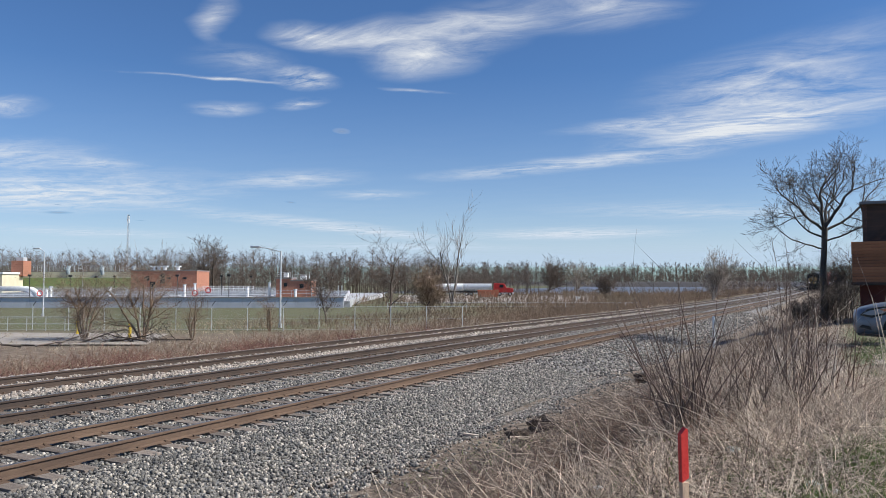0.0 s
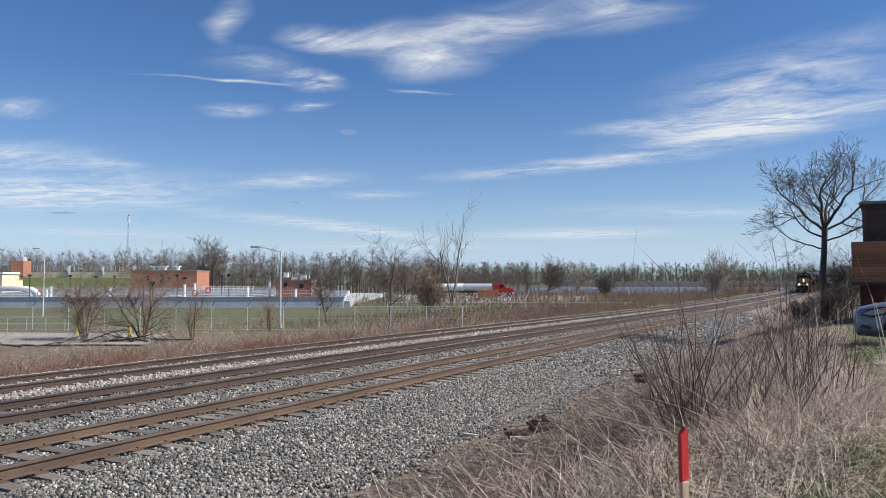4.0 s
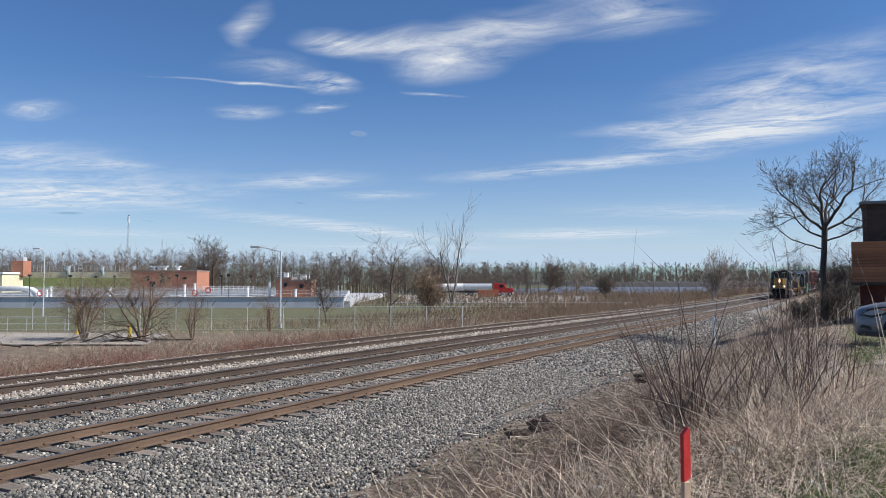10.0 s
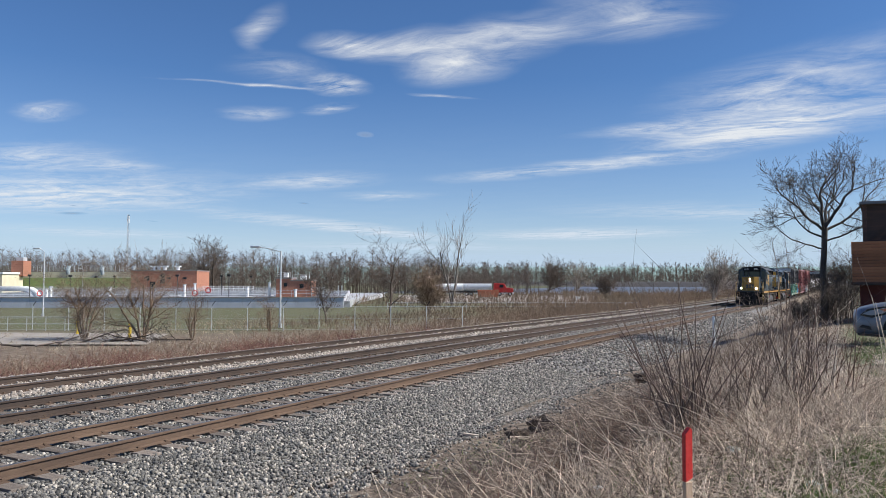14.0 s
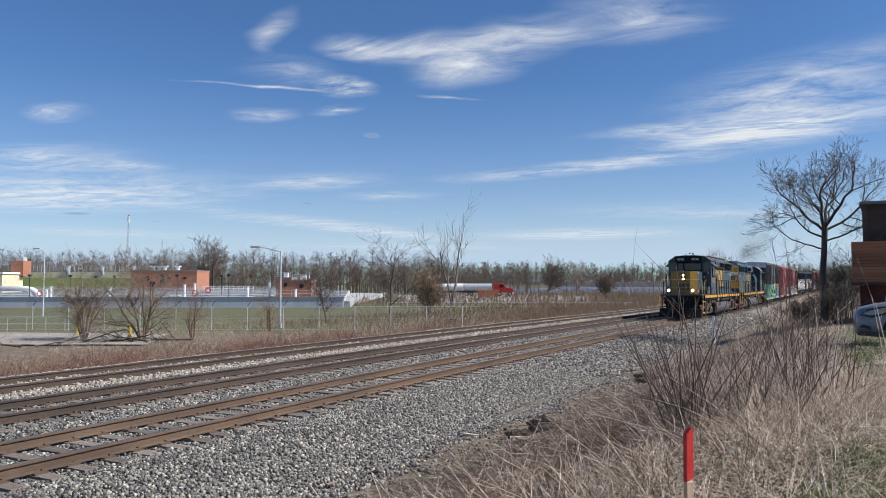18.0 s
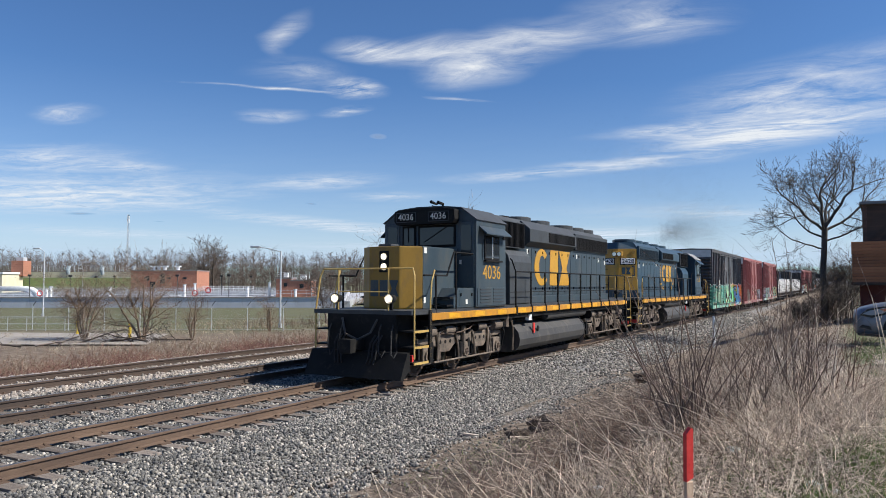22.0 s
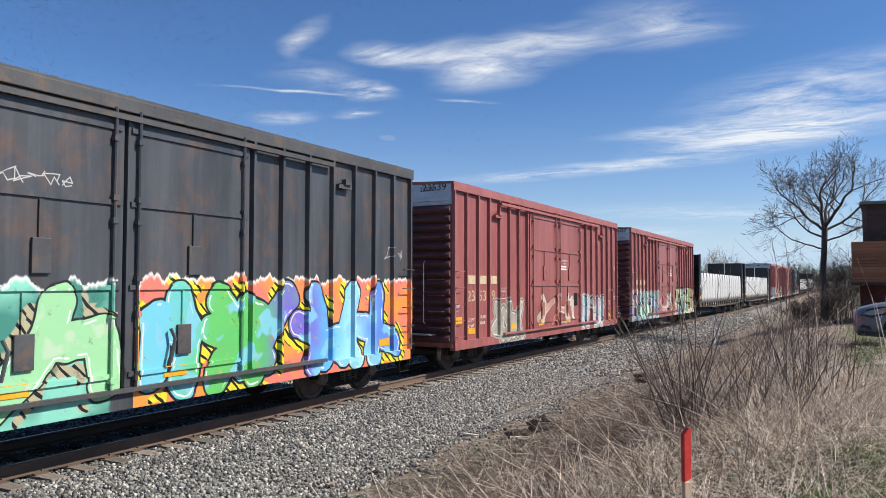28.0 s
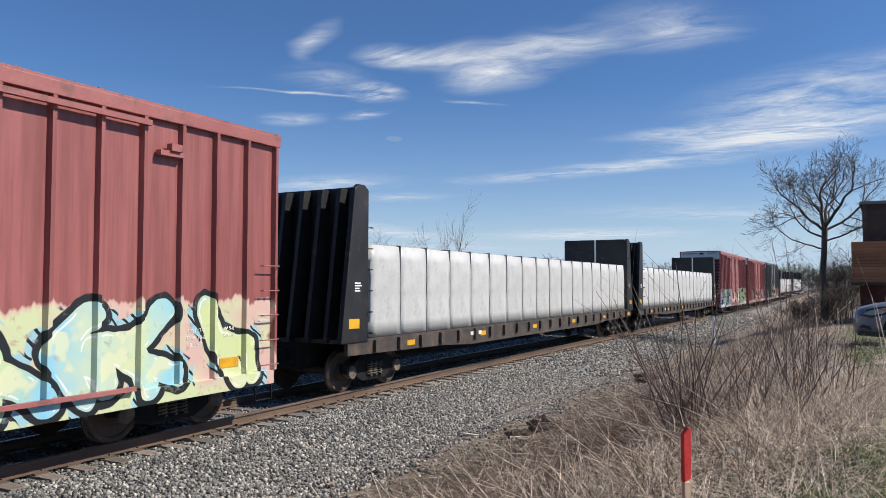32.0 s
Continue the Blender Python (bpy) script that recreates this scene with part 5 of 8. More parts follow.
p = from_eye(0.497, 5.9)
scrap("plastic_bag", "crumpled clear plastic bag in dry grass", "litter", p.x, p.y, (0.075, 0.055, 0.08), 5, BAG)
p = from_eye(0.525, 5.75)
scrap("paper_scrap", "crumpled white paper scrap in dry grass", "litter", p.x, p.y, (0.04, 0.03, 0.045), 6, WHITE)
p = from_eye(0.388, 7.4)
scrap("plastic_bottle", "crushed bluish clear plastic bottle among stems", "litter", p.x, p.y, (0.08, 0.045, 0.06), 7, BAG)
p = from_eye(0.208, 6.4)
scrap("paper_scrap", "torn white paper scrap in weeds", "litter", p.x, p.y, (0.035, 0.025, 0.03), 8, WHITE)
SOIL = surface("dark_soil", (0.03, 0.022, 0.017), (0.075, 0.055, 0.04), 8, 0.95, 0, 1.0, 40)
for i, (u, dep, s) in enumerate(((0.135, 13.2, 0.34), (0.10, 13.0, 0.2), (0.275, 18, 0.28), (-0.09, 11.0, 0.09), (-0.15, 10.6, 0.08))):
    p = from_eye(u, dep)
    scrap("soil_clod", "dark clod of earth and roots beside ballast", "clod", p.x, p.y, (s, s * 0.6, s * 0.55), 20 + i, SOIL, 0.8)
for i, (u, dep, ln, turn, mat) in enumerate(((0.283, 8.9, 0.36, 5, STEM_PALE), (0.11, 12.6, 0.6, 20, STEM_PALE), (0.04, 13.5, 0.4, -10, STEM_PALE), (-0.42, 9.2, 0.5, 30, TIE), (-0.15, 10.7, 0.3, 70, TIE), (-0.1, 11.6, 0.35, 100, TIE))):
    p = from_eye(u, dep)
    ob = thing("wood_scrap", "weathered broken piece of timber on the ground", "wood", "wood scraps", at=pose(p.x, p.y, ground_z(p.x, p.y) + 0.03, 4, 6, YAW + turn))
    part("timber", Mesh().prism([(-ln / 2, -0.03), (ln / 2, -0.02), (ln / 2 + 0.03, 0.02), (-ln / 2 + 0.04, 0.035)], "z", -0.012, 0.022), mat, ob, bevel=0.004)
# fallen branches beyond the siding
rng = random.Random(9)
for k, (u, dep) in enumerate(((-0.55, 47), (-0.52, 48), (-0.49, 49), (-0.57, 46), (-0.45, 50), (-0.40, 50), (-0.34, 51))):
    segs = []
    grow(rng, segs, Vector((0, 0, 0.2)), Vector((rng.choice((-1, 1)), rng.uniform(-0.3, 0.3), 0.15)).normalized(), 3.0, 0.07, 2, (0, 2, 2), 0.15, 0.02, 0.5, 0.5)
    p = from_eye(u, dep)
    o = solid("fallen_branch", limbs("fallen_branch", segs, 4, 0.012), BARK_PALE if k < 2 else BARK_DARK, "fallen dead branch lying on the brushy bank", "branch", at=pose(p.x, p.y, ground_z(p.x, p.y) - 0.05, 0, 0, YAW))
# ======================= train: shared pieces =======================
LOCO_BLUE = surface("loco_blue", (0.013, 0.040, 0.066), (0.024, 0.058, 0.088), 1.1, 0.42, 0, 0.08, 30, dirt=(0.05, 0.062, 0.068), dirt_amount=0.25, streak=(1, 1, 0.35))
LOCO_FADED = surface("faded_loco_blue", (0.026, 0.044, 0.058), (0.046, 0.068, 0.082), 0.9, 0.5, 0, 0.08, 30, dirt=(0.075, 0.08, 0.078), dirt_amount=0.4, streak=(1, 1, 0.3))
LOCO_GREY = surface("loco_roof_grey", (0.032, 0.038, 0.044), (0.055, 0.062, 0.068), 1.0, 0.6, 0, 0.1, 30, dirt=(0.03, 0.03, 0.03), dirt_amount=0.5)
LOCO_YEL = surface("loco_yellow", (0.40, 0.215, 0.022), (0.51, 0.285, 0.04), 1.3, 0.45, 0, 0.08, 30, dirt=(0.30, 0.19, 0.06), dirt_amount=0.35)
LETTER_YEL = surface("letter_yellow", (0.46, 0.235, 0.02), (0.58, 0.31, 0.03), 2.0, 0.5, 0, 0.05, 30, dirt=(0.34, 0.19, 0.05), dirt_amount=0.3)
# loco yellow darkened to gold: the nose's shade is put into the colour
SHADED_GOLD = surface("shaded_gold", (0.24, 0.135, 0.014), (0.33, 0.19, 0.024), 1.1, 0.55, 0, 0.08, 30, dirt=(0.20, 0.125, 0.04), dirt_amount=0.4, streak=(1, 1, 0.4))
STRIPE = surface("sill_yellow", (0.50, 0.215, 0.013), (0.66, 0.31, 0.02), 1.0, 0.5, 0, 0.05, 30, dirt=(0.35, 0.17, 0.04), dirt_amount=0.6, streak=(1, 1.5, 1))
REFLECT = surface("reflector", (0.64, 0.32, 0.016), (0.76, 0.40, 0.022), 1.5, 0.4, dirt=(0.5, 0.24, 0.03), dirt_amount=0.4)
LOCO_BLACK = surface("underframe_black", (0.006, 0.006, 0.0065), (0.016, 0.0155, 0.015), 2, 0.75, 0, 0.2, 30, dirt=(0.035, 0.03, 0.025), dirt_amount=0.2)
TRUCK_GREY = surface("truck_dust", (0.10, 0.077, 0.058), (0.22, 0.172, 0.13), 2.5, 0.85, 0, 0.4, 30, dirt=(0.045, 0.04, 0.036), dirt_amount=0.5)
TANK_GREY = surface("fuel_tank_black", (0.035, 0.034, 0.034), (0.06, 0.057, 0.054), 1.2, 0.6, 0, 0.15, 30, dirt=(0.11, 0.095, 0.08), dirt_amount=0.3, streak=(1, 1, 0.5))
STEEL = surface("wheel_steel", (0.055, 0.038, 0.03), (0.12, 0.08, 0.055), 3, 0.7, 0.1, 0.2, 30)
TREAD = surface("wheel_tread", (0.35, 0.34, 0.33), (0.5, 0.49, 0.48), 3, 0.3, 0.9, 0.05, 30)
GRILLE = surface("grille_black", (0.005, 0.005, 0.0055), (0.012, 0.012, 0.013), 4, 0.85)

for m in (LOCO_BLACK, GRILLE):
    m.node_tree.nodes["Principled BSDF"].inputs["Specular IOR Level"].default_value = 0.2
PALE = surface("pale_lettering", (0.72, 0.70, 0.62), (0.8, 0.78, 0.72), 6, 0.6)
HAND_YEL = surface("handrail_yellow", (0.42, 0.27, 0.07), (0.55, 0.38, 0.13), 4, 0.5)
LAMP_ON, nt, bs = blank("lit_lamp", 0.2)
bs.inputs["Emission Color"].default_value, bs.inputs["Emission Strength"].default_value = (1.0, 0.80, 0.50, 1), 90.0
LAMP_DISH, nt, bs = blank("lit_reflector", 0.3)
bs.inputs["Base Color"].default_value = (0.75, 0.70, 0.58, 1)
bs.inputs["Emission Color"].default_value, bs.inputs["Emission Strength"].default_value = (1.0, 0.82, 0.55, 1), 0.28
LAMP_OFF, nt, bs = blank("lamp_glass", 0.08)
bs.inputs["Base Color"].default_value, bs.inputs["Metallic"].default_value = (0.7, 0.68, 0.62, 1), 0.6
TRAIN, SPINS = [], []


def disc(axis, c, r, a, b, n=16):
    """A flat round body: c the centre in the other two coordinates, from a to b along the axis."""
    return Mesh().prism([(c[0] + r * math.cos(2 * math.pi * i / n), c[1] + r * math.sin(2 * math.pi * i / n)) for i in range(n)], axis, a, b)


wheel_cache = {}


def wheelset(parent, y, r):
    """An axle with two wheels, at home on its axis so that it can roll."""
    if r not in wheel_cache:
        # one turned outline spun round the axle: flange, tread, rim, dished web, hub
        line = [(0.690, 0.12), (0.690, r + 0.024), (0.716, r + 0.024), (0.724, r + 0.002), (0.822, r - 0.004), (0.828, r * 0.84), (0.80, r * 0.80), (0.785, r * 0.45), (0.83, 0.15), (0.88, 0.13), (0.88, 0.0)]
        made = []
        for s in (-1, 1):
            n, m = 32, Mesh()
            for k in range(n):
                t = 2 * math.pi * k / n
                m.v += [(s * a, b * math.cos(t), b * math.sin(t)) for a, b in line]
            q = len(line)
            for k in range(n):
                for i in range(q - 1):
                    f = (k * q + i, k * q + i + 1, (k + 1) % n * q + i + 1, (k + 1) % n * q + i)
                    m.f.append(f if s > 0 else f[::-1])
            me = m.mesh("wheel")
            me.materials.append(STEEL)
            me.materials.append(TREAD)
            me.polygons.foreach_set("material_index", [1 if i == 3 else 0 for k in range(n) for i in range(q - 1)])
            made.append(me)
        ax = Mesh().tube([(-0.92, 0, 0), (0.92, 0, 0)], 0.085, 8).mesh("axle")
        ax.materials.append(STEEL)
        wheel_cache[r] = (ax, *made)
    axm, wl, wr = wheel_cache[r]
    w = part("axle", axm, None, parent)
    w.matrix_basis = pose(0, y, r)
    part("wheel", wl, None, w)
    part("wheel", wr, None, w)
    SPINS.append((w, y, r))
    return w


def coupler(parent, y, d):
    """d: -1 looks to the front, 1 to the back."""
    part("coupler", Mesh().box(-0.11, 0.11, min(y, y + d * 0.55), max(y, y + d * 0.55), 0.74, 0.98).box(-0.2, 0.14, min(y + d * 0.5, y + d * 0.72), max(y + d * 0.5, y + d * 0.72), 0.68, 1.02), LOCO_BLACK, parent, bevel=0.02)


def six_wheel_truck(parent, yc):
    for s in (-1, 1):
        x0, x1 = s * 1.0, s * 1.14
        top = [(-2.5, 0.96), (-1.72, 0.97), (-1.5, 1.07), (-0.56, 1.07), (-0.38, 0.95), (0.38, 0.95), (0.56, 1.07), (1.5, 1.07), (1.72, 0.97), (2.5, 0.96)]
        bot = [(2.5, 0.82), (1.80, 0.80), (1.52, 0.70), (1.28, 0.55), (0.78, 0.55), (0.54, 0.70), (0.30, 0.80), (-0.30, 0.80), (-0.54, 0.70), (-0.78, 0.55), (-1.28, 0.55), (-1.52, 0.70), (-1.80, 0.80), (-2.5, 0.82)]
        fr = part("side_frame", Mesh().prism([(yc + a, b) for a, b in top + bot], "x", x0, x1), TRUCK_GREY, parent, bevel=0.03)
        for k in (-1, 1):
            for yy in (0.76, 1.03, 1.30):
                part("frame_hole", disc("x", (yc + k * yy, 0.82), 0.052, s * 1.13, s * 1.146, 12), GRILLE, fr)
        for yy, big in ((-2.07, 1), (0.0, 0.8), (2.07, 1)):
            j = part("journal_box", Mesh().box(min(s * 1.0, s * 1.2), max(s * 1.0, s * 1.2), yc + yy - 0.23 * big, yc + yy + 0.23 * big, 0.30, 0.76), TRUCK_GREY, parent, bevel=0.04)
            part("bearing_cap", disc("x", (yc + yy, 0.51), 0.15, s * 1.2, s * 1.25, 18), TRUCK_GREY, j)
            part("bearing_hub", disc("x", (yc + yy, 0.51), 0.085, s * 1.25, s * 1.27, 12), STEEL, j)
            for b in range(3):
                t = math.pi / 2 + b * 2 * math.pi / 3
                part("cap_bolt", disc("x", (yc + yy + 0.05 * math.cos(t), 0.51 + 0.05 * math.sin(t)), 0.016, s * 1.27, s * 1.285, 6), GRILLE, j)
            for k in (-0.34, 0.34):
                part("pedestal", Mesh().box(min(s * 1.0, s * 1.16), max(s * 1.0, s * 1.16), yc + yy + k - 0.07, yc + yy + k + 0.05, 0.32, 0.85), LOCO_BLACK, parent, bevel=0.02)
        for yy, k in ((-2.05, -1), (-0.95, 1), (0.95, -1), (2.0, 1)):
            big = 0.15 if abs(yy) > 1.5 else 0.11
            cy = part("brake_cylinder", Mesh().tube([(s * 1.18, yc + yy - 0.26, 1.13), (s * 1.18, yc + yy + 0.26, 1.13)], big, 14), TRUCK_GREY, parent)
            part("cylinder_head", Mesh().tube([(s * 1.18, yc + yy + k * 0.26, 1.13), (s * 1.18, yc + yy + k * 0.32, 1.13)], big * 1.15, 14), LOCO_BLACK, cy)
            part("push_rod", Mesh().tube([(s * 1.18, yc + yy - k * 0.26, 1.13), (s * 1.18, yc + yy - k * 0.5, 1.08), (s * 1.19, yc + yy - k * 0.56, 0.62), (s * 1.19, yc + yy - k * 0.60, 0.36)], 0.03, 6), TRUCK_GREY, cy)
        part("damper", Mesh().tube([(s * 1.2, yc - 0.1, 0.45), (s * 1.2, yc - 0.1, 1.2)], 0.06, 8), TRUCK_GREY, parent)
        for yy in (-1.55, -0.5, 0.5, 1.55):
            part("brake_hanger", Mesh().tube([(s * 1.17, yc + yy, 1.02), (s * 1.20, yc + yy + 0.08, 0.7), (s * 1.17, yc + yy + 0.16, 0.34)], 0.032, 6), TRUCK_GREY, parent)
            part("brake_shoe", Mesh().box(min(s * 0.86, s * 1.14), max(s * 0.86, s * 1.14), yc + yy + 0.02, yc + yy + 0.16, 0.38, 0.66), LOCO_BLACK, parent, bevel=0.02)
        part("air_pipe", Mesh().tube([(s * 1.22, yc - 2.3, 1.22), (s * 1.24, yc - 1.2, 1.16), (s * 1.22, yc - 0.2, 1.26), (s * 1.24, yc + 0.9, 1.15), (s * 1.22, yc + 2.2, 1.24)], 0.016, 5), LOCO_BLACK, parent)
        part("brake_rod", Mesh().tube([(s * 1.20, yc - 1.75, 0.33), (s * 1.20, yc + 1.75, 0.33)], 0.03, 6), TRUCK_GREY, parent)
        part("hand_brake_chain", Mesh().tube([(s * 1.24, yc + 0.5, 1.28), (s * 1.25, yc + 0.2, 1.12), (s * 1.24, yc - 0.3, 1.05), (s * 1.23, yc - 0.9, 1.02), (s * 1.2, yc - 1.4, 1.06)], 0.02, 5), STEEL, parent)
        part("sand_pipe", Mesh().tube([(s * 1.16, yc + 2.35, 1.2), (s * 1.2, yc + 2.62, 0.9), (s * 1.1, yc + 2.62, 0.45), (s * 1.0, yc + 2.5, 0.2)], 0.025, 5), LOCO_BLACK, parent)
    part("truck_bolster", Mesh().box(-1.0, 1.0, yc - 0.5, yc + 0.5, 0.6, 1.15).box(-0.6, 0.6, yc - 2.2, yc + 2.2, 0.3, 0.9), LOCO_BLACK, parent)
    for yy in (-2.07, 0, 2.07):
        wheelset(parent, yc + yy, 0.51)


def brand_mark(parent, s, x, y0, y1, z0, z1, material):
    """Three plain shapes in the railway's colour: an open ring, a block and an hourglass. They run forward to back on this side."""
    w, h = y1 - y0, z1 - z0
    a, b = (y0, y1) if s > 0 else (y1, y0)
    sg = 1 if s > 0 else -1
    def shape(outlines, name):
        m = Mesh()
        for o in outlines:
            m.prism([(a + sg * u * w, z0 + v * h) for u, v in o], "x", s * x, s * (x + 0.005))
        part(name, m, material, parent)
    ring = [(0.19 + 0.19 * math.cos(t), 0.5 + 0.5 * math.sin(t)) for t in [0.75 + (2 * math.pi - 1.5) * i / 24 for i in range(25)]]
    hole = [(0.20 + 0.085 * math.cos(t), 0.5 + 0.32 * math.sin(t)) for t in [0.75 + (2 * math.pi - 1.5) * i / 24 for i in range(25)]]
    shape([ring + hole[::-1]], "mark_ring")
    shape([[(0.40, 0.0), (0.64, 0.0), (0.64, 0.40), (0.63, 0.62), (0.65, 1.0), (0.42, 1.0), (0.41, 0.62), (0.40, 0.40)]], "mark_block")
    shape([[(0.66, 0.0), (1.0, 0.0), (0.89, 0.5), (1.0, 1.0), (0.67, 1.0), (0.76, 0.5)]], "mark_hourglass")


def handrail(parent, s, y0, y1, n, material):
    x = s * 1.46
    for i in range(n):
        y = y0 + (y1 - y0) * i / (n - 1)
        p = part("handrail_post", Mesh().tube([(x, y, 1.48), (x, y, 2.74)], 0.03, 6).box(min(x, x + s * 0.06), max(x, x + s * 0.06), y - 0.05, y + 0.05, 1.40, 1.66), material, parent)
    part("handrail", Mesh().tube([(x, y0 - 0.4, 3.12), (x, y0 - 0.3, 3.1), (x, y0, 2.74), (x, y1, 2.74)], 0.022, 6), material, parent)


def end_platform(parent, y, d, lit, steps_mat, rails_mat):
    """The walkway end, pilot, steps, rails and hoses; y: the deck's end; d: -1 front, 1 back."""
    def Y(k):
        return y + d * k
    def bx(m, x0, x1, k0, k1, z0, z1):
        return m.box(x0, x1, min(Y(k0), Y(k1)), max(Y(k0), Y(k1)), z0, z1)
    part("pilot", bx(Mesh(), -1.02, 1.02, -0.12, 0.0, 0.42, 1.62), LOCO_BLACK, parent, bevel=0.015)
    pw, ph = (1.42, 0.72) if lit else (1.2, 0.52)
    part("snowplow", Mesh().prism([(Y(0), ph), (Y(0.12), ph - 0.02), (Y(0.42 if lit else 0.25), 0.10), (Y(0.30 if lit else 0.15), 0.08), (Y(0), 0.30)], "x", -pw, pw), LOCO_BLACK, parent)
    for k in range(4):
        x = (-0.9, -0.55, 0.6, 0.95)[k]
        part("jumper_hose", Mesh().tube([(x, Y(0.0), 1.35), (x + 0.05, Y(0.16), 1.2), (x + 0.12, Y(0.3), 0.85 - 0.06 * k), (x + 0.2, Y(0.3), 0.6), (x + 0.24, Y(0.2), 0.75)], 0.02, 6), RUBBER, parent)
    for s in (-1, 1):
        part("step_side", bx(Mesh(), min(s * 1.44, s * 1.5), max(s * 1.44, s * 1.5), -0.92, -0.80, 0.40, 1.70), LOCO_BLACK, parent)
        part("step_back", bx(Mesh(), min(s * 1.0, s * 1.03), max(s * 1.0, s * 1.03), -0.85, -0.1, 0.40, 1.60), LOCO_BLACK, parent)
        for z in (0.42, 0.80, 1.18):
            st = part("step", bx(Mesh(), min(s * 1.02, s * 1.46), max(s * 1.02, s * 1.46), -0.80, -0.12, z, z + 0.035), LOCO_BLACK, parent)
            part("step_edge", bx(Mesh(), min(s * 1.44, s * 1.475), max(s * 1.44, s * 1.475), -0.80, -0.12, z - 0.015, z + 0.042), steps_mat, st, "yellow safety edge")
        part("grab_iron", Mesh().tube([(s * 1.48, Y(-0.10), 0.55), (s * 1.48, Y(-0.10), 1.7), (s * 1.42, Y(-0.2), 2.55), (s * 1.35, Y(-0.25), 2.72), (s * 0.75, Y(-0.12), 2.72)], 0.022, 6), rails_mat, parent)
        part("grab_iron", Mesh().tube([(s * 1.48, Y(-0.86), 0.55), (s * 1.48, Y(-0.86), 1.9), (s * 1.46, Y(-0.95), 2.4), (s * 1.46, Y(-1.1), 2.70)], 0.022, 6), rails_mat, parent)
        part("end_post", Mesh().tube([(s * 0.75, Y(-0.08), 1.6), (s * 0.75, Y(-0.08), 2.72)], 0.02, 6), rails_mat, parent)
        part("red_board", bx(Mesh(), min(s * 1.05, s * 1.4), max(s * 1.05, s * 1.4), -0.2, -0.14, 0.48, 0.64), STAKE_RED, parent)
        for k in range(3):
            part("air_hose", Mesh().tube([(s * (0.45 + 0.1 * k), Y(0.02), 1.1), (s * (0.43 + 0.1 * k), Y(0.22), 0.9), (s * (0.40 + 0.1 * k), Y(0.26), 0.55), (s * (0.36 + 0.1 * k), Y(0.3), 0.42)], 0.022, 6), RUBBER, parent)
    part("end_rail", Mesh().tube([(-0.75, Y(-0.08), 2.72), (0.75, Y(-0.08), 2.72)], 0.02, 6).tube([(-0.75, Y(-0.08), 2.15), (0.75, Y(-0.08), 2.15)], 0.015, 6), rails_mat, parent)
    part("mu_cable", Mesh().tube([(-0.55, Y(0.02), 1.5), (-0.4, Y(0.1), 1.12), (0.0, Y(0.14), 0.98), (0.35, Y(0.1), 1.15), (0.5, Y(0.02), 1.48)], 0.03, 6), TANK_GREY, parent)
    for s in (-1, 1):
        c = part("ditch_light", Mesh().tube([(s * 0.81, Y(0.0), 1.98), (s * 0.81, Y(-0.22), 1.98)], 0.135, 14, 0.09).box(s * 0.81 - 0.03, s * 0.81 + 0.03, Y(-0.14) - 0.03, Y(-0.14) + 0.03, 1.70, 1.95), LOCO_BLACK, parent)
        lens = Mesh().tube([(s * 0.81, Y(-0.01), 1.98), (s * 0.81, Y(0.012), 1.98)], 0.115, 14)
        part("lens", lens, LAMP_DISH if lit else LAMP_OFF, c)
        if lit:
            part("bulb", Mesh().tube([(s * 0.81, Y(0.012), 1.98), (s * 0.81, Y(0.02), 1.98)], 0.065, 14), LAMP_ON, c)
    coupler(parent, y - d * 0.1, d)


